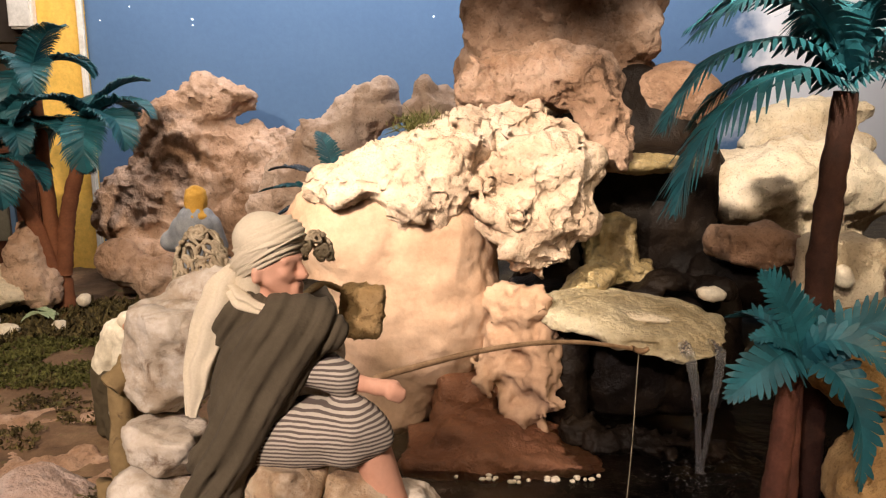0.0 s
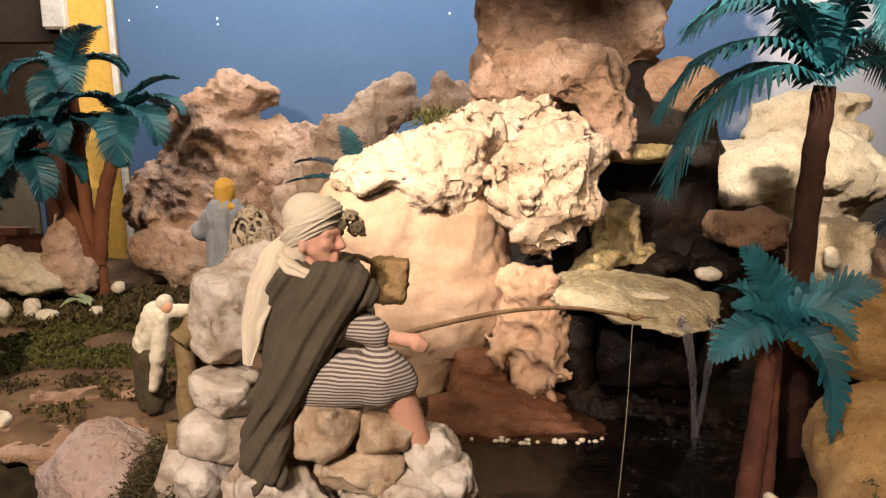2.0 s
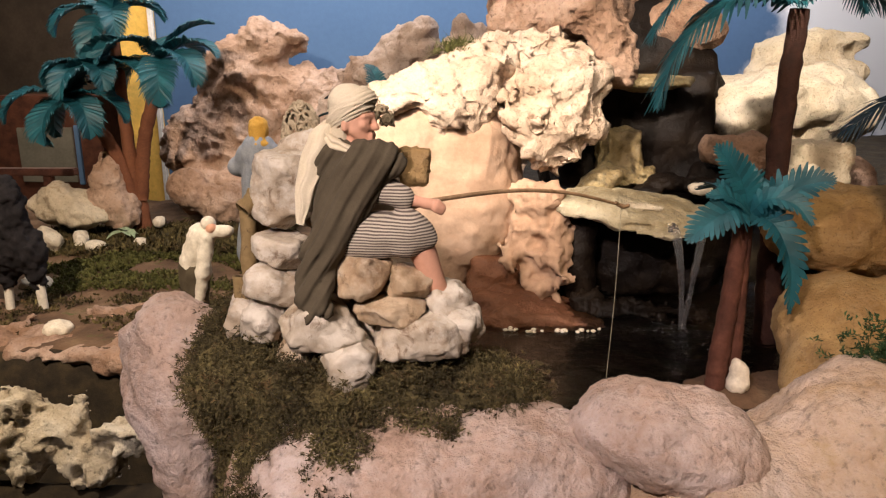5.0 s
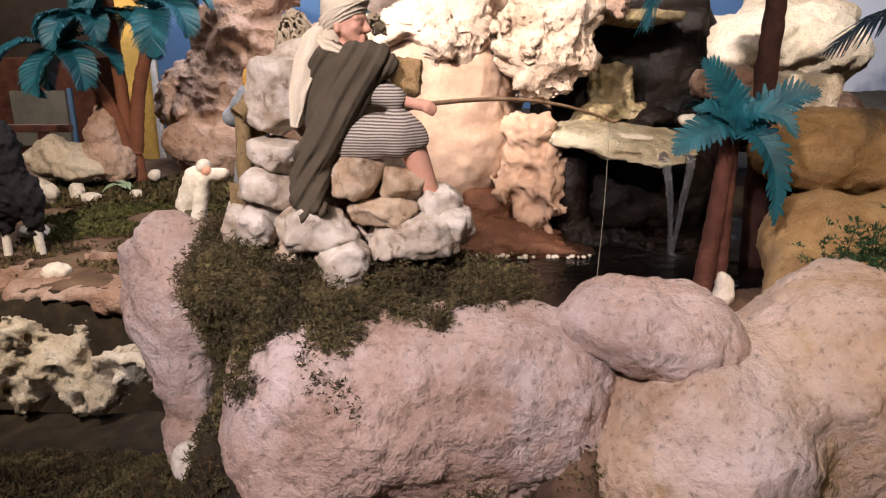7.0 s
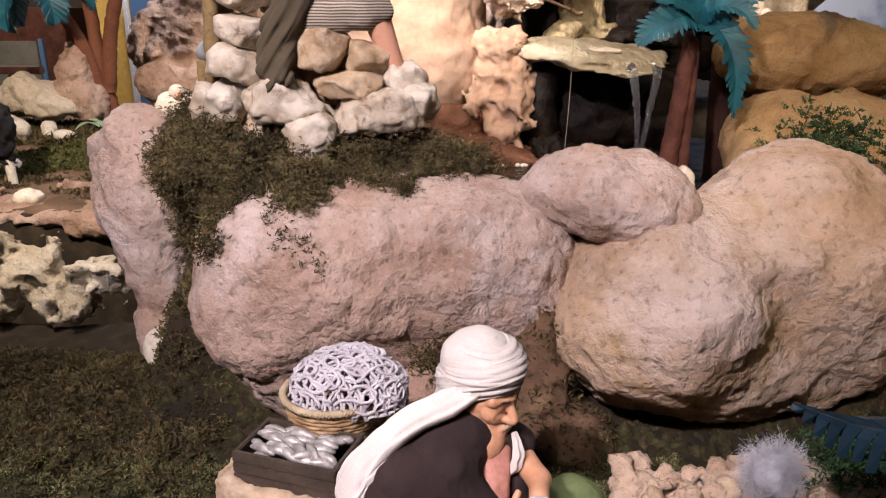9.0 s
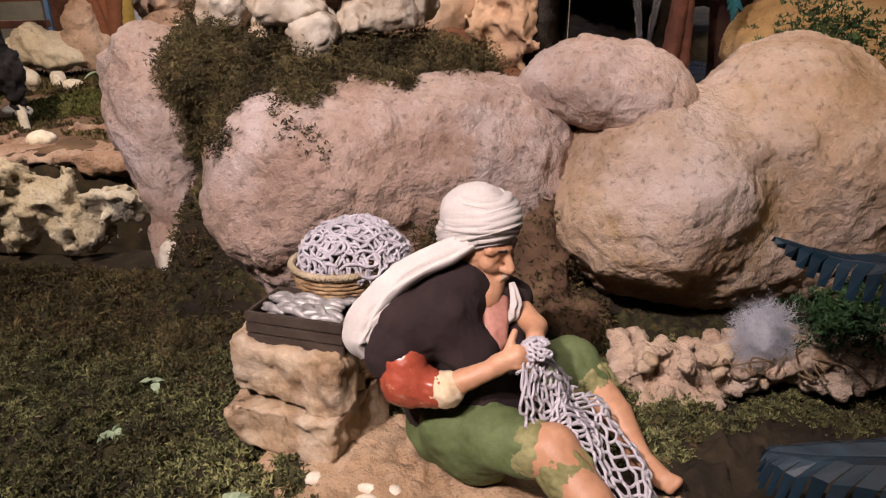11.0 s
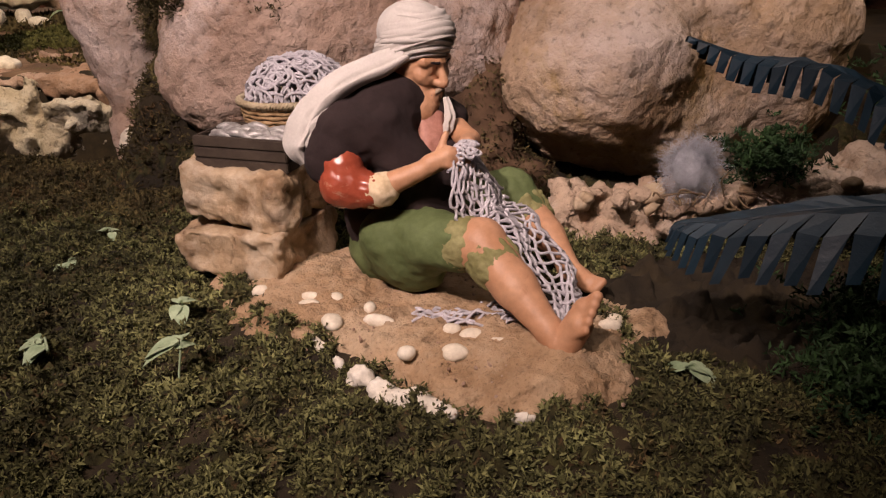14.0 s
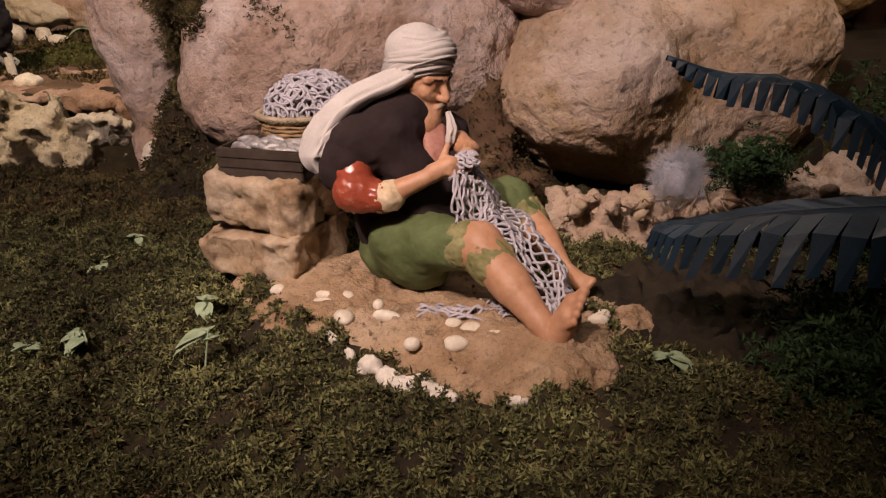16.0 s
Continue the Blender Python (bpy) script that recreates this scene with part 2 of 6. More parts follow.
SHIRT = mat("dull_pink_paint", [(0.34, 0.15, 0.11), (0.44, 0.21, 0.16)], 30, 0.6, 0.1, 120)
CUFF = mat("cream_paint", [(0.58, 0.44, 0.27), (0.68, 0.55, 0.38)], 30, 0.6, 0.1, 120)
TROUSER = mat("green_painted_cloth", [(0.075, 0.10, 0.035), (0.13, 0.165, 0.065)], 22, 0.75, 0.2, 220, 0.9, (0.20, 0.21, 0.10), 0.64)
FRAY = mat("frayed_olive_hem", [(0.17, 0.16, 0.06), (0.28, 0.26, 0.12)], 40, 0.85, 0.3, 200)
CORD = mat("cotton_cord", [(0.40, 0.375, 0.40), (0.54, 0.51, 0.54)], 60, 0.95, 0.4, 500)
TANCORD = mat("tan_cord", [(0.30, 0.23, 0.14), (0.44, 0.36, 0.24)], 60, 0.95, 0.4, 500)
WICKER = mat("wicker", [(0.22, 0.13, 0.06), (0.40, 0.27, 0.14)], 40, 0.8, 0.4, 220)
CRATE = mat("dark_crate_wood", [(0.035, 0.024, 0.017), (0.075, 0.055, 0.04)], 30, 0.8, 0.5, 180, 0.9)
SILVER = mat("silvery_paint", [(0.24, 0.22, 0.21), (0.46, 0.44, 0.42)], 90, 0.4, 0.3, 200, metal=0.3)
ROD = mat("rod_wood", [(0.20, 0.12, 0.06), (0.34, 0.22, 0.12)], 40, 0.7, 0.3, 200)
LINE = mat("pale_line", [(0.34, 0.31, 0.22), (0.42, 0.39, 0.28)], 40, 0.5, 0, 90)
PEBBLE = mat("white_pebble", [(0.58, 0.50, 0.38), (0.74, 0.67, 0.55)], 30, 0.6, 0.15, 120, 0.9)
WOOL = mat("grey_white_wool", [(0.50, 0.50, 0.54), (0.64, 0.64, 0.68)], 30, 1.0, 0, 200)
SKYBLUE = mat("blue_painted_wall", [(0.074, 0.142, 0.265), (0.090, 0.165, 0.295)], 1.2, 0.85, 0.1, 30, 0.9, mix=0.12)
YELLOW = mat("yellow_wall", [(0.74, 0.44, 0.08), (0.82, 0.52, 0.12)], 4, 0.9, 0.2, 40, 0.9, (0.34, 0.20, 0.05), 0.68)
WALLWHITE = mat("white_trim", [(0.62, 0.58, 0.52), (0.74, 0.70, 0.64)], 10, 0.6, 0.1, 60)
DARKWALL = mat("dark_room_wall", [(0.035, 0.026, 0.020), (0.06, 0.045, 0.034)], 3, 0.9, 0.2, 30)
DARKWOOD = mat("dark_red_wood", [(0.05, 0.018, 0.011), (0.10, 0.038, 0.022)], 12, 0.6, 0.3, 80)
PANEL = mat("greenish_grey_panel", [(0.13, 0.125, 0.10), (0.18, 0.17, 0.14)], 3, 0.5, 0.05, 40)
BLACK = mat("black_fleece", [(0.006, 0.005, 0.006), (0.016, 0.013, 0.014)], 40, 0.95, 0.6, 120)
BONE = mat("white_paint", [(0.60, 0.54, 0.44), (0.72, 0.66, 0.56)], 20, 0.8, 0.2, 90)
MUSTARD = mat("mustard_cloth", [(0.46, 0.25, 0.04), (0.58, 0.34, 0.07)], 20, 0.9, 0.2, 200)
BLUEGREY = mat("blue_grey_cloth", [(0.22, 0.24, 0.28), (0.32, 0.34, 0.38)], 20, 0.9, 0.2, 200)
BARK = mat("yellowish_bark", [(0.14, 0.09, 0.035), (0.26, 0.18, 0.08)], 20, 0.85, 0.6, 110, 0.9, (0.08, 0.05, 0.022), 0.56)


def striped():
    m = mat("striped_cloth", [(0.06, 0.05, 0.05), (0.08, 0.07, 0.065)], 30, 0.95, 0.15, 400)
    n, l = m.node_tree.nodes, m.node_tree.links
    b = n["Principled BSDF"]
    co, wave, mx = n.new("ShaderNodeTexCoord"), n.new("ShaderNodeTexWave"), n.new("ShaderNodeMix")
    wave.bands_direction, wave.wave_profile = "Z", "SIN"
    wave.inputs["Scale"].default_value, wave.inputs["Distortion"].default_value, wave.inputs["Detail"].default_value = 74, 1.6, 1
    wave.inputs["Detail Scale"].default_value = 0.6
    step = n.new("ShaderNodeMapRange")
    step.inputs[1].default_value, step.inputs[2].default_value = 0.42, 0.58
    mx.data_type = "RGBA"
    mx.inputs[6].default_value, mx.inputs[7].default_value = (0.10, 0.078, 0.066, 1), (0.43, 0.375, 0.30, 1)
    l.new(co.outputs["Object"], wave.inputs["Vector"])
    l.new(wave.outputs["Fac"], step.inputs[0])
    l.new(step.outputs[0], mx.inputs[0])
    l.new(mx.outputs[2], b.inputs["Base Color"])
    return m


STRIPE = striped()


def glassy(name, colour, rough, ior):
    m = bpy.data.materials.new(name)
    m.use_nodes = True
    b = m.node_tree.nodes["Principled BSDF"]
    b.inputs["Base Color"].default_value, b.inputs["Roughness"].default_value, b.inputs["IOR"].default_value = (*colour, 1), rough, ior
    b.inputs["Transmission Weight"].default_value = 1.0
    n, l = m.node_tree.nodes, m.node_tree.links
    co, t, bp = n.new("ShaderNodeTexCoord"), n.new("ShaderNodeTexNoise"), n.new("ShaderNodeBump")
    t.inputs["Scale"].default_value, t.inputs["Detail"].default_value = 45, 3
    bp.inputs["Strength"].default_value, bp.inputs["Distance"].default_value = 0.5, 0.006
    l.new(co.outputs["Object"], t.inputs["Vector"])
    l.new(t.outputs["Fac"], bp.inputs["Height"])
    l.new(bp.outputs[0], b.inputs["Normal"])
    return m


WATER = glassy("clear_water", (0.85, 0.82, 0.72), 0.05, 1.33)
GLASS = glassy("falling_water", (0.98, 0.98, 0.99), 0.03, 1.33)
GLASS.node_tree.nodes["Principled BSDF"].inputs["Transmission Weight"].default_value = 0.955


def clouded():
    """The painted sky: blue, with a bank of white cloud low on its right."""
    m = SKYBLUE
    n, l = m.node_tree.nodes, m.node_tree.links
    b = n["Principled BSDF"]
    old = b.inputs["Base Color"].links[0].from_socket
    co, sep, t = n.new("ShaderNodeTexCoord"), n.new("ShaderNodeSeparateXYZ"), n.new("ShaderNodeTexNoise")
    t.inputs["Scale"].default_value, t.inputs["Detail"].default_value, t.inputs["Roughness"].default_value = 1.6, 6, 0.55
    l.new(co.outputs["Object"], t.inputs["Vector"])
    l.new(co.outputs["Object"], sep.inputs[0])
    right = n.new("ShaderNodeMapRange")
    right.inputs[1].default_value, right.inputs[2].default_value, right.inputs[3].default_value, right.inputs[4].default_value = 0.75, 1.9, -0.55, 0.22
    l.new(sep.outputs[0], right.inputs[0])
    add = n.new("ShaderNodeMath")
    l.new(right.outputs[0], add.inputs[0])
    l.new(t.outputs["Fac"], add.inputs[1])
    edge = n.new("ShaderNodeMapRange")
    edge.inputs[1].default_value, edge.inputs[2].default_value = 0.5, 0.64
    l.new(add.outputs[0], edge.inputs[0])
    mx = n.new("ShaderNodeMix")
    mx.data_type = "RGBA"
    l.new(edge.outputs[0], mx.inputs[0])
    l.new(old, mx.inputs[6])
    mx.inputs[7].default_value = (0.80, 0.80, 0.82, 1)
    l.new(mx.outputs[2], b.inputs["Base Color"])


clouded()
STAR = bpy.data.materials.new("star_glow")
STAR.use_nodes = True
STAR.node_tree.nodes["Principled BSDF"].inputs["Emission Color"].default_value = (0.9, 0.95, 1, 1)
STAR.node_tree.nodes["Principled BSDF"].inputs["Emission Strength"].default_value = 4

# ---- shape tools ----
rng = np.random.default_rng(7)
GRADS = rng.normal(size=(256, 3))
GRADS /= np.linalg.norm(GRADS, axis=1)[:, None]
JITTER = rng.random((256, 3))


def cell_hash(i):
    i = i.astype(np.int64)
    h = (i[..., 0] * 374761393 + i[..., 1] * 668265263 + i[..., 2] * 1274126177) & 0xFFFFFFFF
    h = ((h ^ (h >> 13)) * 1103515245) & 0xFFFFFFFF
    return (h ^ (h >> 16)) & 255


def perlin(p):
    i = np.floor(p)
    f = p - i
    u = f * f * f * (f * (f * 6 - 15) + 10)
    total = 0
    for c in np.ndindex(2, 2, 2):
        c = np.array(c)
        g = GRADS[cell_hash(i + c)]
        w = np.prod(np.where(c, u, 1 - u), axis=-1)
        total = total + w * np.sum(g * (f - c), axis=-1)
    return total * 1.5


def fbm(p, octaves=4, gain=0.5):
    total, a = 0, 1.0
    for k in range(octaves):
        total = total + a * perlin(p * 2.03 ** k + 7.3 * k)
        a *= gain
    return total


def worley(p):
    i = np.floor(p)
    best = np.full(len(p), 9.0)
    second = np.full(len(p), 9.0)
    for c in np.ndindex(3, 3, 3):
        q = i + np.array(c) - 1
        d = np.linalg.norm(q + JITTER[cell_hash(q)] - p, axis=1)
        second = np.minimum(second, np.maximum(best, d))
        best = np.minimum(best, d)
    return best, second


def lump(p, c, r, turn=(0, 0, 0)):
    """Signed distance to an ellipsoid of radii r about c."""
    m = np.array(Euler([radians(a) for a in turn]).to_matrix())
    q = (p - np.array(c)) @ m
    r = np.array(r)
    k0 = np.linalg.norm(q / r, axis=1)
    k1 = np.linalg.norm(q / (r * r), axis=1) + 1e-9
    return k0 * (k0 - 1) / k1


def block(p, c, r, turn=(0, 0, 0), round_by=0.3):
    """Signed distance to a box of half sizes r with rounded edges."""
    m = np.array(Euler([radians(a) for a in turn]).to_matrix())
    e = min(r) * round_by
    q = np.abs((p - np.array(c)) @ m) - (np.array(r) - e)
    return np.linalg.norm(np.maximum(q, 0), axis=1) + np.minimum(q.max(axis=1), 0) - e


def limb(p, a, b, ra, rb):
    """Signed distance to a round bar from a to b whose radius goes from ra to rb."""
    a, b = np.array(a, float), np.array(b, float)
    ab = b - a
    t = np.clip(((p - a) @ ab) / (ab @ ab), 0, 1)
    return np.linalg.norm(p - a - t[:, None] * ab, axis=1) - (ra + (rb - ra) * t)


def blend(d, e, k):
    h = np.clip(0.5 + 0.5 * (e - d) / k, 0, 1)
    return e + (d - e) * h - k * h * (1 - h)


def skin(field, lo, hi, step):
    """The surface where field() is zero, as points and quads (surface nets on a regular grid)."""
    lo, hi = np.array(lo, float), np.array(hi, float)
    n = np.maximum(np.ceil((hi - lo) / step).astype(int) + 1, 4)
    ax = [lo[k] + step * np.arange(n[k]) for k in range(3)]
    g = np.stack(np.meshgrid(*ax, indexing="ij"), -1).reshape(-1, 3)
    v = np.concatenate([field(c) for c in np.array_split(g, max(1, len(g) // 250000))]).reshape(n)
    total, count = np.zeros((*(n - 1), 3)), np.zeros(n - 1)
    corners = list(np.ndindex(2, 2, 2))
    for a in corners:
        for k in range(3):
            if a[k]:
                continue
            b = tuple(1 if j == k else a[j] for j in range(3))
            va = v[tuple(slice(a[j], n[j] - 1 + a[j]) for j in range(3))]
            vb = v[tuple(slice(b[j], n[j] - 1 + b[j]) for j in range(3))]
            cross = (va < 0) != (vb < 0)
            t = np.where(cross, va / np.where(va == vb, 1, va - vb), 0)
            for j in range(3):
                total[..., j] += np.where(cross, a[j] + (t if j == k else 0), 0)
            count += cross
    live = count > 0
    index = np.full(n - 1, -1)
    index[live] = np.arange(live.sum())
    at = np.argwhere(live)
    pts = lo + step * (at + total[live] / count[live][:, None])
    quads = []
    for k in range(3):
        j, m = (k + 1) % 3, (k + 2) % 3
        sl = [slice(1, -1)] * 3
        sl[k] = slice(0, -1)
        up = list(sl)
        up[k] = slice(1, None)
        va, vb = v[tuple(sl)], v[tuple(up)]
        cr = np.argwhere((va < 0) != (vb < 0))
        if not len(cr):
            continue
        base = cr + np.array([0 if q == k else 1 for q in range(3)])
        low = va[tuple(cr.T)] < 0
        ej, em = np.eye(3, dtype=int)[j], np.eye(3, dtype=int)[m]
        c = [base - ej - em, base - em, base, base - ej]
        ids = np.stack([index[tuple(x.T)] for x in c], 1)
        ids[~low] = ids[~low][:, ::-1]
        quads.append(ids)
    return pts, np.concatenate(quads)


def normals_of(pts, quads):
    n = np.cross(pts[quads[:, 2]] - pts[quads[:, 0]], pts[quads[:, 3]] - pts[quads[:, 1]])
    out = np.zeros_like(pts)
    for k in range(4):
        np.add.at(out, quads[:, k], n)
    return out / (np.linalg.norm(out, axis=1)[:, None] + 1e-12)


def mesh_of(name, pts, faces, mats, index=None, smooth=True):
    me = bpy.data.meshes.new(name)
    faces = np.asarray(faces)
    k = faces.shape[1]
    me.vertices.add(len(pts))
    me.vertices.foreach_set("co", np.asarray(pts, np.float32).ravel())
    me.loops.add(faces.size)
    me.loops.foreach_set("vertex_index", faces.astype(np.int32).ravel())
    me.polygons.add(len(faces))
    me.polygons.foreach_set("loop_start", np.arange(0, faces.size, k, dtype=np.int32))
    me.polygons.foreach_set("use_smooth", np.full(len(faces), smooth))
    for m in mats:
        me.materials.append(m)
    if index is not None:
        me.polygons.foreach_set("material_index", np.asarray(index, np.int32))
    me.update(calc_edges=True)
    me.validate()
    return me


def part(name, me, parent=None, label=""):
    ob = new(name, me)
    if parent:
        ob.parent = parent
    if label:
        tagged(ob, label)
    return ob


def empty(name, label, category, group="", kind=""):
    ob = new(name)
    ob.empty_display_size = 0.02
    return tagged(ob, label, category, group, kind)


def rocky(lumps, step, k=0.03, coarse=((6, 0.02),), fine=((40, 0.003),), cells=None, boxes=(), cut=None, pits=None, knobs=(), facets=None):
    """Points and quads of a rock: blended lumps and blocks, roughened at several scales; cells = (frequency, depth) breaks the face into clods."""
    parts = [("l", b) for b in lumps] + [("b", b) for b in boxes]
    lo = np.min([np.array(b[0]) - max(b[1]) for _, b in parts], axis=0) - 0.05
    hi = np.max([np.array(b[0]) + max(b[1]) for _, b in parts], axis=0) + 0.05

    reach = 1.6 * sum(a for _, a in coarse) + (pits[1] if pits else 0) + 2 * step

    def field(p):
        d = None
        for kind, b in parts:
            e = (lump if kind == "l" else block)(p, *b)
            d = e if d is None else blend(d, e, k)
        if facets:
            for nrm, off in facets:
                d = -blend(-d, -(p @ nrm - off), 0.0012)
        near = np.abs(d) < reach
        q = p[near]
        if len(q):
            add = 0
            for f, a in coarse:
                add = add + a * fbm(q * f + 3.1, 3)
            if pits:
                f, a, at = pits
                add = add + a * np.clip(perlin(q * f) - at, 0, 1)
            d[near] += add
        return d if cut is None else np.maximum(d, cut(p))

    pts, quads = skin(field, lo, hi, step)
    for f, a in knobs:
        nv = normals_of(pts, quads)
        w = pts + 0.3 / f * np.stack([perlin(pts * f * 0.7 + s) for s in (11, 31, 51)], 1)
        pts = pts + nv * (a * (np.abs(perlin(w * f)) * 2.4 - 0.6))[:, None]
    for f, a in fine:
        nv = normals_of(pts, quads)
        pts = pts + nv * (a * fbm(pts * f, 4, 0.6))[:, None]
    if cells:
        f, a = cells
        warp = pts + 0.25 / f * np.stack([perlin(pts * f * 0.8 + s) for s in (0, 20, 40)], 1)
        f1, f2 = worley(warp * f)
        nv = normals_of(pts, quads)
        pts = pts + nv * (a * (np.clip((f2 - f1) * 2.2, 0, 1) - 0.75) * 1.0)[:, None]
    return pts, quads


def rock(name, label, lumps, material, step=0.01, category="rock", group="", parent=None, **kw):
    pts, quads = rocky(lumps, step, **kw)
    ob = new(name, mesh_of(name, pts, quads, [material]))
    if parent:
        ob.parent = parent
        return ob
    return tagged(ob, label, category, group)


def tube_net(paths, radius, sides=5):
    """Round bars along many point lists, as one set of points and quads."""
    allp, allq, off = [], [], 0
    for k, path in enumerate(paths):
        path = np.asarray(path, float)
        r = radius[k] if hasattr(radius, "__len__") else radius
        r = np.broadcast_to(np.asarray(r, float), (len(path),))
        d = np.gradient(path, axis=0)
        d /= np.linalg.norm(d, axis=1)[:, None] + 1e-12
        ref = np.where(np.abs(d[:, 2:3]) > 0.9, [[1.0, 0, 0]], [[0, 0, 1.0]])
        u = np.cross(d, ref)
        u /= np.linalg.norm(u, axis=1)[:, None] + 1e-12
        w = np.cross(d, u)
        a = np.arange(sides) / sides * 2 * np.pi
        ring = path[:, None] + r[:, None, None] * (u[:, None] * np.cos(a)[None, :, None] + w[:, None] * np.sin(a)[None, :, None])
        n = len(path)
        allp.append(ring.reshape(-1, 3))
        i, j = np.meshgrid(np.arange(n - 1), np.arange(sides), indexing="ij")
        j2 = (j + 1) % sides
        q = np.stack([i * sides + j, i * sides + j2, (i + 1) * sides + j2, (i + 1) * sides + j], -1).reshape(-1, 4)
        if sides >= 4:
            for e in (0, n - 1):
                cap = [e * sides + s for s in range(sides)]
                for s in range(1, sides - 2, 2):
                    q = np.vstack([q, [cap[0], cap[s], cap[s + 1], cap[min(s + 2, sides - 1)]]])
        allq.append(q + off)
        off += n * sides
    return np.concatenate(allp), np.concatenate(allq)


def curve_through(pts, n):
    """A smooth line of n points through the given ones."""
    pts = np.asarray(pts, float)
    if len(pts) == 2:
        return pts[0] + np.linspace(0, 1, n)[:, None] * (pts[1] - pts[0])
    ext = np.vstack([2 * pts[0] - pts[1], pts, 2 * pts[-1] - pts[-2]])
    out = []
    for s in np.linspace(0, len(pts) - 1 - 1e-6, n):
        i, t = int(s), s - int(s)
        a, b, c, d = ext[i:i + 4]
        out.append(0.5 * (2 * b + (c - a) * t + (2 * a - 5 * b + 4 * c - d) * t * t + (3 * b - a - 3 * c + d) * t ** 3))
    return np.array(out)


def swathe(path, half, thick, centre, pleats=3, depth=0.35, seed=0, n=60, sides=26):
    """A band of pleated cloth along a path, lying flat on what is round the centre; half its width and its thickness run along it."""
    p = curve_through(path, n)
    c = np.array(centre)
    d = np.gradient(p, axis=0)
    d /= np.linalg.norm(d, axis=1)[:, None]
    o = p - c
    o -= d * np.sum(o * d, axis=1)[:, None]
    o /= np.linalg.norm(o, axis=1)[:, None]
    w = np.cross(d, o)
    f = np.linspace(0, 1, n)
    hw = np.interp(f, np.linspace(0, 1, len(half)), half)[:, None]
    th = np.interp(f, np.linspace(0, 1, len(thick)), thick)[:, None]
    a = (np.arange(sides) / sides * 2 * np.pi)[None]
    sway = perlin(np.stack([f * 5, f * 0 + seed * 1.7, f * 0], -1))[:, None] * 2.5 + seed
    swell = 1 + 0.25 * perlin(np.stack([f * 6 + 9, f * 0 + seed * 2.3, f * 0], -1))[:, None]
    lift = th * (np.sin(a) * swell + depth * np.sin(pleats * np.pi * np.cos(a) + sway) * (np.sin(a) > -0.2))
    ring = p[:, None] + w[:, None] * (hw * np.cos(a))[..., None] + o[:, None] * lift[..., None]
    i, j = np.meshgrid(np.arange(n - 1), np.arange(sides), indexing="ij")
    k = (j + 1) % sides
    return ring.reshape(-1, 3), np.stack([i * sides + j, i * sides + k, (i + 1) * sides + k, (i + 1) * sides + j], -1).reshape(-1, 4)


def box_mesh(name, lo, hi, material, bevel=0.002):
    bm = bmesh.new()
    bmesh.ops.create_cube(bm, size=1)
    lo, hi = Vector(lo), Vector(hi)
    for v in bm.verts:
        v.co = Vector([(lo[k] + hi[k]) / 2 + v.co[k] * (hi[k] - lo[k]) for k in range(3)])
    if bevel:
        bmesh.ops.bevel(bm, geom=bm.edges[:], offset=bevel, segments=2, affect="EDGES")
    me = bpy.data.meshes.new(name)
    bm.to_mesh(me)
    bm.free()
    me.materials.append(material)
    return me

# ---- the room ----


def slab_of(name, lo, hi, material, label, category):
    return tagged(part(name, box_mesh(name, lo, hi, material, 0)), label, category, kind="structure")


slab_of("floor", (-5.5, -3.2, -0.1), (3.6, 7.2, 0.0), DARKWALL, "dark plain floor of the room", "floor")
slab_of("ceiling", (-5.5, -3.2, 3.0), (3.6, 7.2, 3.1), DARKWALL, "dark plain ceiling of the room", "ceiling")
slab_of("wall_sky", (-1.9, 4.1, 0.0), (3.6, 4.25, 3.0), SKYBLUE, "blue painted sky backdrop wall with white clouds", "wall")
slab_of("wall_yellow", (-2.15, 4.06, 0.0), (-1.9, 4.31, 3.0), YELLOW, "yellow painted wall end beside the blue backdrop", "wall")
slab_of("wall_right", (3.5, -3.2, 0.0), (3.6, 4.1, 3.0), DARKWALL, "dark plain side wall of the room", "wall")
slab_of("wall_left", (-5.5, -3.2, 0.0), (-5.4, 7.2, 3.0), DARKWALL, "dark plain side wall of the room", "wall")
slab_of("wall_far", (-5.4, 7.0, 0.0), (-1.5, 7.1, 3.0), DARKWALL, "dark far wall behind the left opening", "wall")
slab_of("wall_inner", (-1.6, 4.25, 0.0), (-1.5, 7.0, 3.0), DARKWALL, "dark inner wall behind the backdrop", "wall")
slab_of("wall_back", (-5.4, -3.2, 0.0), (3.5, -3.1, 3.0), DARKWALL, "dark plain wall of the room", "wall")

trim = tagged(part("trim", box_mesh("trim", (-1.915, 4.03, 0.6), (-1.885, 4.06, 3.0), WALLWHITE, 0.006)), "white cable duct down the wall edge", "trim", kind="structure")

box = empty("wall_box", "white plastic box hanging on the dark wall", "electrical box")
part("body", box_mesh("body", (-2.26, 4.0, 1.99), (-2.13, 4.06, 2.25), WALLWHITE, 0.012), box)
part("bracket", box_mesh("bracket", (-2.21, 4.06, 2.05), (-2.17, 4.10, 2.2), WALLWHITE, 0.003), box)
part("cable", mesh_of("cable", *tube_net([curve_through([(-2.17, 4.02, 1.995), (-2.165, 4.03, 1.95), (-2.15, 4.05, 1.93), (-2.14, 4.06, 1.99)], 12)], 0.006), [WALLWHITE]), box)
slab_of("wall_lintel", (-5.4, 4.1, 1.93), (-2.15, 4.25, 3.0), DARKWALL, "dark wall above the left opening", "wall")

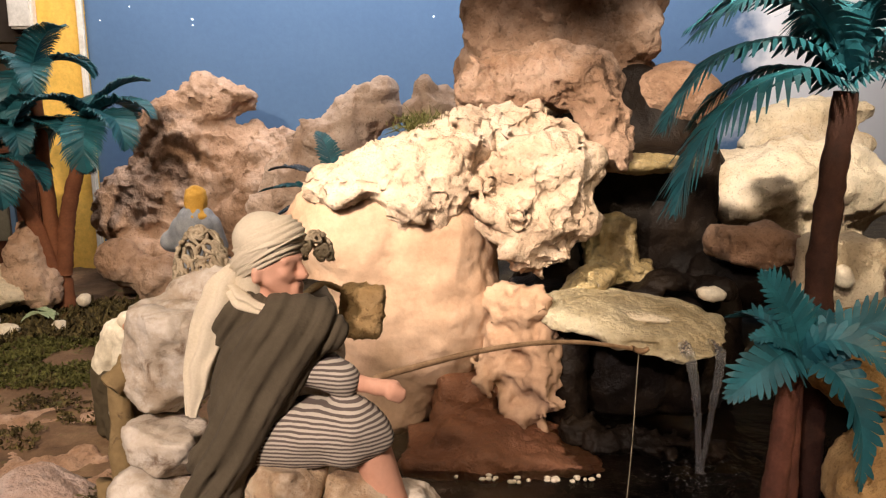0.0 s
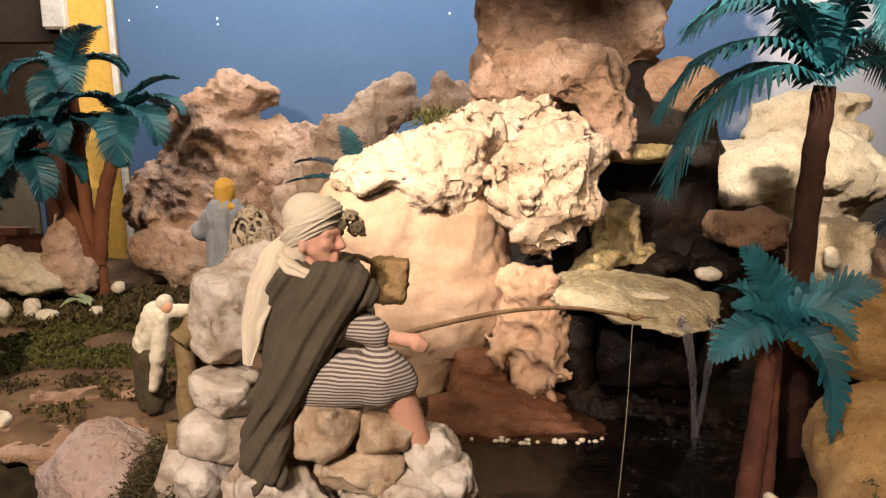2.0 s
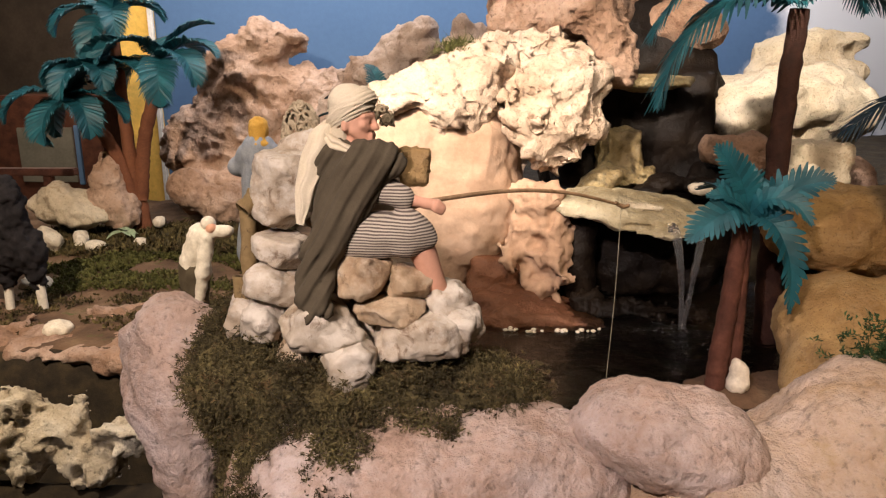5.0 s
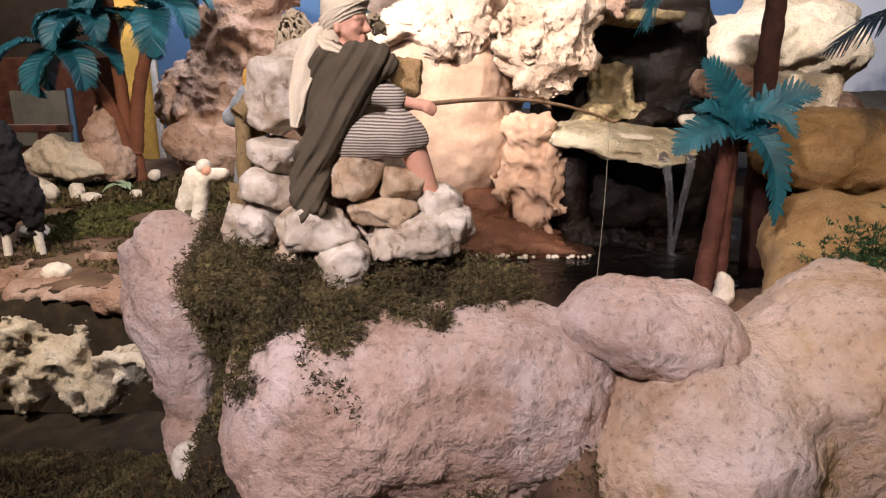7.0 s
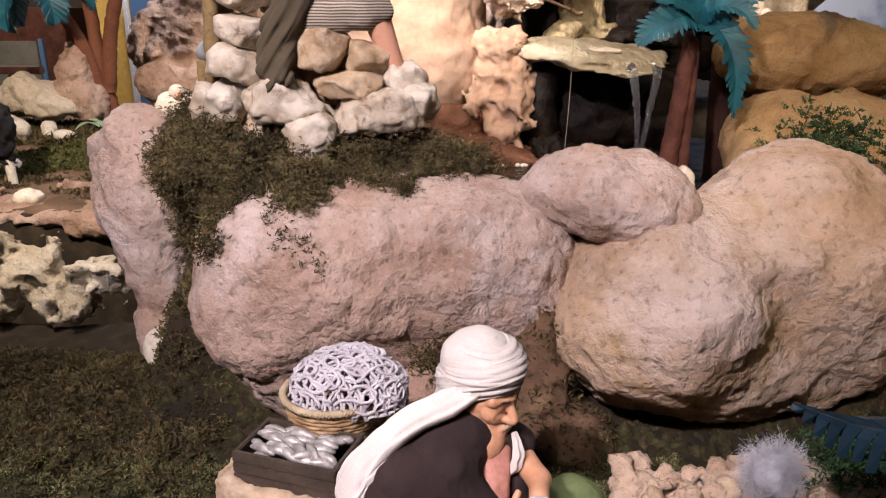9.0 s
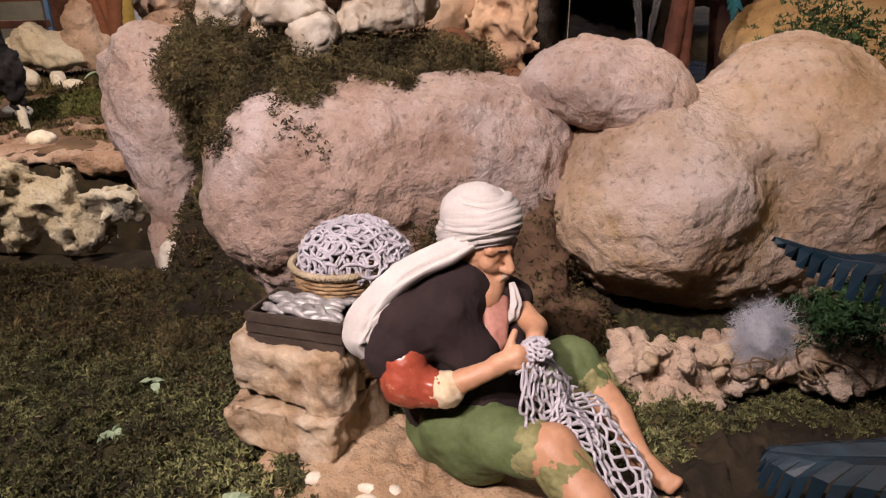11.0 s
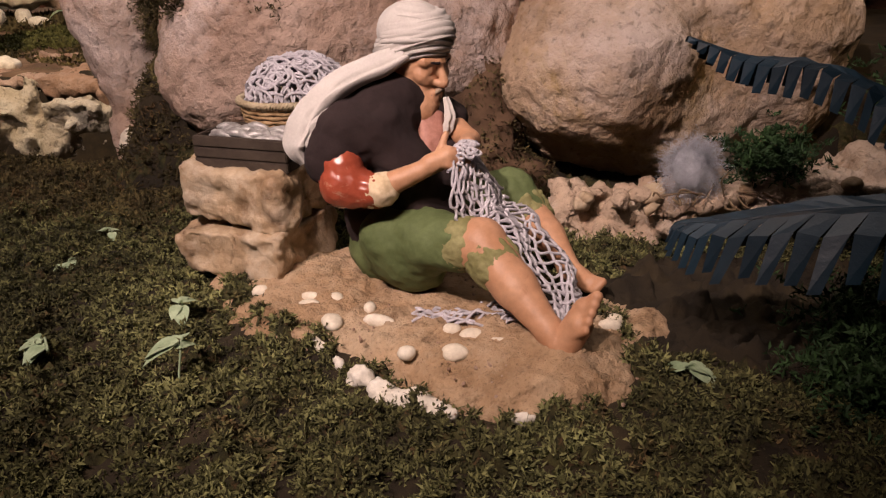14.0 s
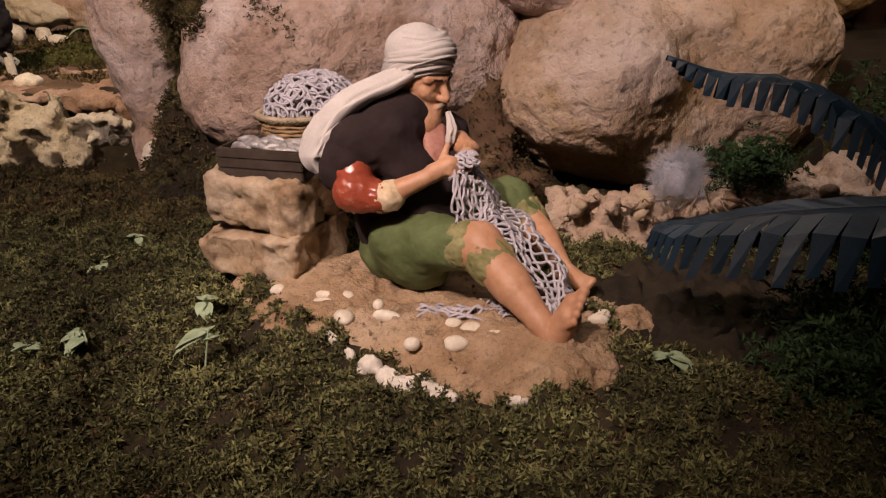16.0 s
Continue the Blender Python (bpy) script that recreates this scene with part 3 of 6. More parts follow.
cupboard = empty("cupboard", "dark cupboard with a greenish grey panel front", "cupboard")
part("body", box_mesh("body", (-4.3, 6.02, 0.0), (-3.3, 6.5, 1.25), DARKWOOD, 0.01), cupboard)
part("panel", box_mesh("panel", (-4.05, 6.0, 0.5), (-3.55, 6.03, 0.98), PANEL, 0.006), cupboard, "greenish grey panel")
part("edge_strip", box_mesh("edge_strip", (-3.53, 5.99, 0.48), (-3.49, 6.03, 1.0), SKYBLUE, 0.004), cupboard, "blue edge strip")
rail = empty("wooden_rail", "dark red wooden rail on posts", "rail")
part("top_rail", box_mesh("top_rail", (-3.3, 3.56, 0.93), (-2.2, 3.62, 0.97), DARKWOOD, 0.006), rail)
for px in (-3.2, -2.36):
    part("post", box_mesh("post", (px - 0.025, 3.57, 0.0), (px + 0.025, 3.61, 0.93), DARKWOOD, 0.005), rail)

for sx, sz, r in ((-1.33, 2.045, 0.0045), (-1.33, 2.015, 0.0035), (-1.9 + 0.08, 2.04, 0.003), (-1.66, 2.11, 0.003), (-0.05, 2.06, 0.004), (-0.62, 2.3, 0.004), (0.4, 2.25, 0.004)):
    bm = bmesh.new()
    bmesh.ops.create_icosphere(bm, subdivisions=2, radius=r)
    bmesh.ops.translate(bm, verts=bm.verts, vec=(sx, 4.1 - r, sz))
    me = bpy.data.meshes.new("star_light")
    bm.to_mesh(me)
    bm.free()
    me.materials.append(STAR)
    tagged(part("star_light", me), "tiny white star light in the painted sky", "star light", "stars in the sky")

# ---- the ground ----


def ease(a, b, x):
    t = np.clip((x - a) / (b - a), 0, 1)
    return t * t * (3 - 2 * t)


def height(x, y):
    p = np.stack([x, y, np.zeros_like(x)], -1)
    flat = p.reshape(-1, 3)
    n1 = fbm(flat * 2.2, 3).reshape(x.shape)
    n2 = fbm(flat * 14, 3).reshape(x.shape)
    z = 0.693 + 0.02 * n1 + 0.008 * n2
    left = 1 - ease(-0.47, -0.38, x)
    z = z - 0.15 * left * ease(0.65, 1.05, y)
    z = z - 0.34 * left * ease(1.22, 1.34, y) * (1 - ease(1.6, 1.68, y))
    z = z + 0.14 * left * ease(1.6, 1.72, y)
    z = z + 0.05 * left * ease(2.4, 3.0, y) * ease(-3.0, -0.9, x)
    z = z + 0.20 * (1 - left) * ease(0.5, 0.62, y) + 0.10 * (1 - left) * ease(1.6, 1.9, y)
    z = z + 0.10 * ease(1.3, 1.9, x) * ease(0.6, 1.0, y)
    return z


def grid_sheet(name, x0, x1, y0, y1, step, material_of, mats):
    nx, ny = int((x1 - x0) / step) + 1, int((y1 - y0) / step) + 1
    x, y = np.meshgrid(np.linspace(x0, x1, nx), np.linspace(y0, y1, ny), indexing="ij")
    z = height(x, y)
    pts = np.stack([x, y, z], -1).reshape(-1, 3)
    i, j = np.meshgrid(np.arange(nx - 1), np.arange(ny - 1), indexing="ij")
    q = np.stack([i * ny + j, (i + 1) * ny + j, (i + 1) * ny + j + 1, i * ny + j + 1], -1).reshape(-1, 4)
    c = pts[q].mean(axis=1)
    return mesh_of(name, pts, q, mats, material_of(c))


def ground_kind(c):
    # Darker tone reaches over the hollow's back wall to carry its shade.
    return np.where((c[:, 1] > 1.71) & (c[:, 0] < -0.5), 1, 0)


ground = part("ground", grid_sheet("ground", -3.4, 3.4, -0.52, 4.09, 0.024, ground_kind, [SHADESOIL, EARTH]))
tagged(ground, "soil with painted shade and brown earth of the model landscape", "ground", kind="structure")
slab_of("display_base", (-3.4, -0.5, 0.0), (3.4, -0.44, 0.66), DARKWALL, "dark front board under the model landscape", "base")

# ---- large rocks by the front ----
main_rock = rock("boulder", "large smooth sandy pink rock with moss on top", [
    ((-0.06, 0.62, 0.90), (0.29, 0.19, 0.165)), ((-0.21, 0.58, 0.905), (0.14, 0.14, 0.155)), ((0.10, 0.60, 0.925), (0.14, 0.14, 0.12), (0, 25, 0)), ((-0.05, 0.58, 0.76), (0.22, 0.14, 0.10))],
    PINK, 0.006, k=0.05, coarse=((4, 0.022), (11, 0.007)), knobs=((13, 0.003),), fine=((30, 0.0038), (75, 0.0026)), group="front boulders")
rock("boulder", "smooth egg shaped sandy rock resting on the others", [
    ((0.275, 0.565, 1.040), (0.112, 0.095, 0.070), (0, 10, 0)), ((0.22, 0.60, 1.045), (0.072, 0.08, 0.052)), ((0.325, 0.545, 1.010), (0.06, 0.06, 0.045), (0, 20, 0))],
    PINK, 0.006, k=0.03, coarse=((5, 0.012), (14, 0.006)), knobs=((13, 0.004),), fine=((34, 0.003), (75, 0.0024)), group="front boulders")
rock("boulder", "large sandy rock, ochre towards its back", [
    ((0.335, 0.55, 0.885), (0.17, 0.17, 0.125), (0, -12, 0)), ((0.57, 0.63, 0.930), (0.19, 0.19, 0.145), (0, -6, 0)), ((0.60, 0.62, 0.83), (0.15, 0.15, 0.12)), ((0.58, 0.66, 1.03), (0.12, 0.12, 0.08)), ((0.30, 0.66, 0.93), (0.14, 0.12, 0.07), (0, -10, 0)), ((0.42, 0.60, 0.79), (0.18, 0.15, 0.10))],
    SANDY, 0.0065, k=0.05, coarse=((4, 0.022), (11, 0.008)), knobs=((13, 0.003),), fine=((30, 0.0038), (75, 0.0026)), group="front boulders")
rock("boulder", "tall tapering pink rock beside the moss", [
    ((-0.535, 0.90, 1.01), (0.095, 0.10, 0.115)), ((-0.53, 0.87, 0.92), (0.085, 0.08, 0.12)), ((-0.515, 0.83, 0.80), (0.045, 0.05, 0.12)), ((-0.51, 0.82, 0.69), (0.05, 0.05, 0.06))],
    PINK, 0.007, k=0.05, coarse=((6, 0.016), (15, 0.007)), knobs=((13, 0.005),), fine=((34, 0.004), (75, 0.0016)), group="front boulders")
rock("pebble", "smooth white egg shaped stone in the moss", [((-0.485, 0.735, 0.705), (0.032, 0.03, 0.042))], PEBBLE, 0.005, category="stone")
gl = np.random.default_rng(41)
rock("rock_ledge", "low crumbling tan rock ledge above the moss", [
    ((0.29, 0.31, 0.722), (0.055, 0.05, 0.032)), ((0.37, 0.32, 0.72), (0.07, 0.05, 0.034)), ((0.47, 0.31, 0.735), (0.08, 0.06, 0.033)), ((0.56, 0.30, 0.75), (0.08, 0.065, 0.034)), ((0.66, 0.32, 0.75), (0.08, 0.07, 0.04)), ((0.3, 0.28, 0.69), (0.08, 0.05, 0.03))],
    BOULDER, 0.0055, k=0.015, coarse=((14, 0.018), (30, 0.010)), knobs=((26, 0.010),), fine=((60, 0.006),), pits=(28, 0.05, 0.1))
for k in range(34):
    x = 0.27 + 0.36 * gl.random()
    s = 0.006 + 0.012 * gl.random() ** 2
    rock("stone", "small crumbled tan stone on the ledge", [((x, 0.255 + 0.03 * gl.random(), 0.742 + 0.07 * (x - 0.3) + 0.012 * gl.normal()), (s * 1.3, s, s * 0.8), (20 * gl.normal(), 20 * gl.normal(), 90 * gl.random()))], BOULDER if k % 3 else TANSTONE, 0.004, category="stone", group="crumbled stones on the ledge", coarse=((40, 0.006),), fine=())
rock("slab", "sandy brown slab of rock with chipped white edges", [
    ((0.07, 0.10, 0.685), (0.19, 0.13, 0.027), (0, 0, -20)), ((0.16, -0.02, 0.682), (0.13, 0.085, 0.028), (0, 0, 0)), ((0.22, -0.05, 0.688), (0.06, 0.05, 0.03)), ((0.27, 0.03, 0.688), (0.06, 0.06, 0.025)), ((-0.06, 0.12, 0.69), (0.12, 0.1, 0.03))],
    SLAB, 0.0042, k=0.03, coarse=((9, 0.012), (24, 0.006)), knobs=((30, 0.002),), fine=((60, 0.004), (150, 0.002)))
for c, r, a in (((-0.035, 0.016, 0.694), (0.022, 0.008, 0.012), -40), ((0.022, -0.045, 0.694), (0.012, 0.010, 0.014), -35), ((0.075, -0.086, 0.690), (0.040, 0.013, 0.014), -22), ((0.045, -0.066, 0.690), (0.015, 0.010, 0.012), -30), ((-0.005, -0.018, 0.692), (0.010, 0.006, 0.010), -30), ((0.165, -0.108, 0.688), (0.012, 0.005, 0.010), -10)):
    rock("plaster_chip", "chipped white plaster at the slab's edge", [(c, r, (0, 0, a))], PLASTER, 0.003, category="plaster chip", group="plaster chips", coarse=((40, 0.006),), fine=((120, 0.002),))

# ---- the stack of stones under the fishing figure ----
stack = empty("stone_stack", "stack of painted pale grey stones standing in moss", "stone stack")
STONES = [
    ((-0.278, 0.735, 1.345), (0.050, 0.045, 0.060), (0, 12, 8), 0), ((-0.25, 0.775, 1.40), (0.035, 0.03, 0.03), (0, -30, 0), 0), ((-0.284, 0.715, 1.258), (0.040, 0.05, 0.022), (0, 5, 5), 0),
    ((-0.292, 0.700, 1.214), (0.043, 0.05, 0.025), (0, 14, -8), 0), ((-0.352, 0.715, 1.153), (0.017, 0.03, 0.034), (0, 12, 0), 0), ((-0.310, 0.695, 1.156), (0.028, 0.04, 0.036), (0, 16, 0), 0),
    ((-0.210, 0.650, 1.160), (0.058, 0.045, 0.036), (0, 18, -6), 0), ((-0.168, 0.632, 1.112), (0.038, 0.038, 0.036), (0, 40, 0), 0),
    ((-0.152, 0.665, 1.236), (0.039, 0.04, 0.028), (0, 8, 10), 1), ((-0.090, 0.675, 1.222), (0.032, 0.04, 0.022), (0, 6, -6), 1),
    ((-0.116, 0.660, 1.186), (0.050, 0.04, 0.019), (0, -4, 4), 1), ((-0.034, 0.690, 1.192), (0.032, 0.04, 0.026), (0, 22, 0), 0),
    ((-0.070, 0.665, 1.148), (0.068, 0.05, 0.029), (0, -4, 4), 0), ((-0.010, 0.675, 1.158), (0.026, 0.04, 0.030), (0, -20, 0), 0),
    ((-0.17, 0.75, 1.19), (0.11, 0.06, 0.05), (0, 0, 0), 1), ((-0.20, 0.76, 1.12), (0.13, 0.07, 0.06), (0, 0, 0), 0), ((-0.262, 0.68, 1.105), (0.030, 0.03, 0.026), (0, -25, 0), 1)]
gs = np.random.default_rng(17)


def chisel(c, r, turn, count, depth=(0.62, 0.9)):
    """Planes that cut flat facets into a stone of half sizes r about c."""
    m = np.array(Euler([radians(v) for v in turn]).to_matrix())
    planes = []
    for _ in range(count):
        n = gs.normal(size=3)
        n /= np.linalg.norm(n)
        support = np.linalg.norm(n * np.array(r)) * 1.12
        w = m @ n
        planes.append((w, w @ np.array(c) + support * (depth[0] + (depth[1] - depth[0]) * gs.random())))
    return planes


for c, r, a, tone in STONES:
    s = rock("stone", "", [(c, [v * 0.9 for v in r], a)], TANSTONE if tone else STACK, 0.0034, parent=stack, boxes=[(c, [v * 1.06 for v in r], a)], k=0.006, facets=chisel(c, [v * 1.08 for v in r], a, 26, (0.74, 1.0)),
             coarse=((14, 0.003), (40, 0.002)), knobs=((34, 0.0022),), fine=((60, 0.0018), (140, 0.0008)))
    tagged(s, "tan painted stone" if tone else "")

logs = empty("split_logs", "yellowish split logs leaning against the stone stack", "logs")
for a, b, r in (((-0.350, 0.72, 1.10), (-0.338, 0.735, 1.325), 0.013), ((-0.335, 0.76, 1.10), (-0.330, 0.775, 1.30), 0.015), ((-0.358, 0.70, 1.09), (-0.350, 0.715, 1.215), 0.012), ((-0.340, 0.715, 1.318), (-0.325, 0.735, 1.338), 0.013)):
    line = curve_through([a, ((a[0] + b[0]) / 2 + 0.004, (a[1] + b[1]) / 2, (a[2] + b[2]) / 2), b], 14)
    pts, q = tube_net([line], r, 12)
    pts = pts + normals_of(pts, q) * (0.0045 * fbm(pts * np.array([90, 90, 20]), 3))[:, None]
    part("log", mesh_of("log", pts, q, [BARK]), logs)

# ---- the lit boulder and the rocks above it ----
rock("boulder", "tall pale pink boulder under the bright spotlight", [
    ((-0.12, 1.60, 1.25), (0.20, 0.18, 0.20)), ((-0.01, 1.575, 1.19), (0.135, 0.155, 0.20)), ((-0.15, 1.60, 1.08), (0.17, 0.17, 0.22)), ((-0.14, 1.58, 0.92), (0.12, 0.15, 0.12)), ((-0.13, 1.61, 1.36), (0.19, 0.175, 0.10)), ((-0.20, 1.575, 1.33), (0.13, 0.155, 0.11)), ((0.00, 1.56, 1.34), (0.10, 0.13, 0.10))],
    BASEROCK, 0.009, k=0.06, coarse=((4, 0.014), (12, 0.007)), knobs=((14, 0.003),), fine=((30, 0.003), (90, 0.0018)), group="central boulders")
rock("boulder", "bright white lit slab of rough rock with cracks", [
    ((-0.18, 1.54, 1.440), (0.12, 0.14, 0.060), (0, -10, 0)), ((-0.055, 1.50, 1.42), (0.095, 0.12, 0.085)), ((-0.04, 1.57, 1.50), (0.15, 0.14, 0.06), (0, -12, 0)), ((0.015, 1.52, 1.44), (0.055, 0.11, 0.065))],
    BOULDER, 0.0062, k=0.03, coarse=((5, 0.014), (16, 0.007)), knobs=((20, 0.004),), fine=((45, 0.005), (110, 0.0035)), cells=(9, 0.018), group="central boulders")
rock("boulder", "hanging knobbly pale boulder beside the waterfall", [
    ((0.19, 1.55, 1.46), (0.12, 0.15, 0.13)), ((0.20, 1.50, 1.355), (0.085, 0.09, 0.11), (0, 14, 0)), ((0.12, 1.60, 1.545), (0.13, 0.12, 0.07)), ((0.25, 1.50, 1.42), (0.065, 0.08, 0.12), (0, 14, 0)), ((0.12, 1.48, 1.40), (0.05, 0.07, 0.10), (0, -18, 0))],
    BOULDER, 0.0062, k=0.025, coarse=((6, 0.026), (14, 0.010)), knobs=((9, 0.016), (24, 0.005)), fine=((45, 0.004), (110, 0.002)), cells=(7, 0.022), pits=(13, 0.07, 0.18), group="central boulders")
rock("boulder", "pinkish brown knobbly boulder above the lit one", [
    ((0.14, 1.75, 1.64), (0.12, 0.13, 0.085)), ((0.26, 1.72, 1.66), (0.13, 0.13, 0.085)), ((0.345, 1.64, 1.56), (0.055, 0.08, 0.10), (0, -12, 0)), ((0.36, 1.60, 1.50), (0.045, 0.06, 0.05))],
    BROWNROCK, 0.008, k=0.03, cells=(10, 0.012), coarse=((7, 0.020),), knobs=((9, 0.010), (22, 0.006)), fine=((40, 0.007), (100, 0.004)), group="central boulders")
rock("boulder", "big brown boulder at the top against the sky", [
    ((0.24, 2.05, 1.86), (0.19, 0.15, 0.15)), ((0.42, 2.05, 1.87), (0.17, 0.15, 0.17)), ((0.33, 2.0, 1.98), (0.22, 0.15, 0.12)), ((0.50, 1.97, 1.76), (0.07, 0.08, 0.07)), ((0.3, 2.05, 1.66), (0.27, 0.15, 0.2)), ((0.13, 2.0, 1.78), (0.08, 0.1, 0.1))],
    BROWNROCK, 0.0105, k=0.03, coarse=((6, 0.022),), knobs=((7, 0.012), (18, 0.006)), fine=((36, 0.007), (90, 0.003)), cells=(6, 0.014), group="central boulders")
rock("boulder", "smooth brown block of rock above the upper fall", [
    ((0.60, 1.97, 1.62), (0.14, 0.12, 0.085), (0, 6, 0)), ((0.5, 2.0, 1.60), (0.1, 0.1, 0.06))],
    BROWNROCK, 0.01, k=0.03, coarse=((6, 0.014), (16, 0.006)), fine=((40, 0.004),), group="central boulders")
rock("porous_rock", "knobbly porous pink rock beside the pool", [
    ((0.155, 1.46, 1.20), (0.055, 0.06, 0.045)), ((0.185, 1.45, 1.13), (0.05, 0.06, 0.04)), ((0.175, 1.44, 1.06), (0.045, 0.05, 0.05)), ((0.175, 1.42, 0.99), (0.045, 0.05, 0.035)), ((0.12, 1.46, 1.1), (0.05, 0.05, 0.1)), ((0.20, 1.42, 1.05), (0.03, 0.04, 0.06))],
    BASEROCK, 0.007, k=0.02, coarse=((12, 0.030), (26, 0.014)), fine=((55, 0.006),), pits=(20, 0.07, 0.12))
rock("wedge_rock", "reddish brown rock face under the pink boulder", [
    ((0.05, 1.54, 0.99), (0.07, 0.07, 0.07))], REDROCK, 0.008, k=0.03, boxes=[((0.045, 1.49, 0.985), (0.065, 0.06, 0.065), (0, 4, 6))], coarse=((8, 0.012),), knobs=((16, 0.006),), fine=((50, 0.004),))
rock("wedge_rock", "wet reddish brown wedge of rock at the pool", [
    ((0.10, 1.40, 0.93), (0.10, 0.12, 0.04))], REDROCK, 0.007, k=0.03,
    boxes=[((0.07, 1.40, 0.940), (0.075, 0.085, 0.042), (0, 4, -8)), ((0.175, 1.36, 0.930), (0.125, 0.10, 0.026), (0, 10, 4)), ((0.02, 1.35, 0.925), (0.09, 0.09, 0.028), (0, -3, 0))],
    coarse=((7, 0.010), (18, 0.005)), knobs=((16, 0.006),), fine=((50, 0.004),))

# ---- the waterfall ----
# Wall colour stands in for the cave's darkness behind the fall.
rock("cave_rock", "wet rock wall behind the falling water, blackened for cave shade", [
    ((0.48, 1.95, 1.2), (0.3, 0.12, 0.5))], SHADEROCK, 0.02, boxes=[((0.42, 1.72, 1.09), (0.26, 0.12, 0.09)), ((0.45, 1.86, 1.33), (0.22, 0.12, 0.16))], k=0.05, coarse=((8, 0.02), (20, 0.008)), fine=((50, 0.005),))
rock("rock_ledge", "wet yellowish ledge of the upper fall", [
    ((0.45, 1.70, 1.47), (0.12, 0.10, 0.020))], MOSSROCK, 0.007, coarse=((10, 0.008),), fine=((50, 0.004),))
rock("rock_ledge", "wet yellowish rocks under the upper fall", [
    ((0.325, 1.575, 1.222), (0.065, 0.05, 0.024), (0, -24, 0))],
    MOSSROCK, 0.006, k=0.03, boxes=[((0.385, 1.68, 1.275), (0.050, 0.04, 0.075), (0, 0, 12)), ((0.43, 1.66, 1.225), (0.05, 0.05, 0.022))], coarse=((9, 0.012), (20, 0.006)), knobs=((18, 0.006), (34, 0.003)), fine=((60, 0.004),))
rock("wet_rock", "shiny dark wet rocks above the shelf", [
    ((0.50, 1.60, 1.215), (0.055, 0.05, 0.022)), ((0.585, 1.56, 1.21), (0.05, 0.05, 0.026)), ((0.44, 1.58, 1.20), (0.04, 0.04, 0.014))],
    SHADEROCK, 0.006, k=0.01, coarse=((12, 0.010),), fine=((50, 0.004),))
# Pale colour imitates the bright reflection of water on the shelf.
rock("wet_glint", "pale lump painted as the bright reflection on the wet shelf", [((0.33, 1.40, 1.198), (0.075, 0.020, 0.007), (6, 2, 6)), ((0.39, 1.39, 1.193), (0.05, 0.016, 0.006), (6, 2, -8))], CREAM, 0.003, k=0.008, category="lime crust", coarse=((25, 0.004),), fine=((80, 0.001),))
rock("rock_ledge", "wet yellowish shelf over which the water falls", [
    ((0.38, 1.44, 1.182), (0.17, 0.12, 0.016), (7, 2, 0)), ((0.43, 1.37, 1.160), (0.115, 0.085, 0.011), (12, 0, 0)), ((0.26, 1.46, 1.195), (0.07, 0.06, 0.014), (5, 0, 0)), ((0.33, 1.42, 1.186), (0.07, 0.05, 0.014), (6, 3, 20))],
    SHELF, 0.005, k=0.02, coarse=((7, 0.010), (20, 0.004)), fine=((50, 0.0016),))
# Under the shelf the shade is part of the rock's colour.
rock("wet_rock", "wet rock under the falling shelf, blackened for the shade there", [
    ((0.26, 1.47, 1.05), (0.05, 0.06, 0.13)), ((0.44, 1.62, 1.02), (0.25, 0.12, 0.17))], SHADEROCK, 0.012, k=0.05, coarse=((9, 0.02),), fine=((50, 0.005),))
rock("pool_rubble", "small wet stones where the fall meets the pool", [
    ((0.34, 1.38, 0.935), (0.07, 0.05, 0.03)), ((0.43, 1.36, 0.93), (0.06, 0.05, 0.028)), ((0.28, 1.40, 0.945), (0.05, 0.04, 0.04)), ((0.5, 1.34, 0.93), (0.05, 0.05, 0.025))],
    SHADEROCK, 0.007, k=0.01, coarse=((16, 0.02), (40, 0.01)), fine=((60, 0.006),))
gp = np.random.default_rng(5)
for k in range(26):
    x = 0.02 + 0.26 * gp.random()
    rock("pebble", "tiny white pebble on the waterline of the wet rock", [((x, 1.213 + 0.9 * (x - 0.15) ** 2 + 0.006 * gp.normal(), 0.946), (0.004 + 0.004 * gp.random(), 0.004, 0.004))], PEBBLE, 0.003, category="pebble", group="pebbles on the waterline", coarse=(), fine=())
rock("stone", "small white stone by the upper water", [((0.545, 1.455, 1.225), (0.03, 0.022, 0.016))], PEBBLE, 0.005, category="stone", coarse=((20, 0.006),))

nx, ny = 90, 90
gx, gy = np.meshgrid(np.linspace(-0.25, 0.78, nx), np.linspace(0.70, 1.62, ny), indexing="ij")
gd = np.hypot(gx - 0.44, gy - 1.2)
gz = 0.942 + 0.0022 * fbm(np.stack([gx * 16, gy * 16, gx * 0], -1).reshape(-1, 3), 3).reshape(gx.shape) + 0.004 * np.cos(gd * 120) * np.exp(-gd * 16)
gi, gj = np.meshgrid(np.arange(nx - 1), np.arange(ny - 1), indexing="ij")
gq = np.stack([gi * ny + gj, (gi + 1) * ny + gj, (gi + 1) * ny + gj + 1, gi * ny + gj + 1], -1).reshape(-1, 4)
water = part("water", mesh_of("water", np.stack([gx, gy, gz], -1).reshape(-1, 3), gq, [WATER]))
tagged(water, "dark clear rippled water of the pool", "water", kind="structure")
# The bed's black colour gives the pool its darkness.
rock("pool_bed", "wet bed of the pool, its darkness put into a near-black colour", [((0.28, 1.1, 0.87), (0.52, 0.46, 0.045))], SHADEROCK, 0.016, coarse=((8, 0.014), (22, 0.008)), fine=((50, 0.004),))

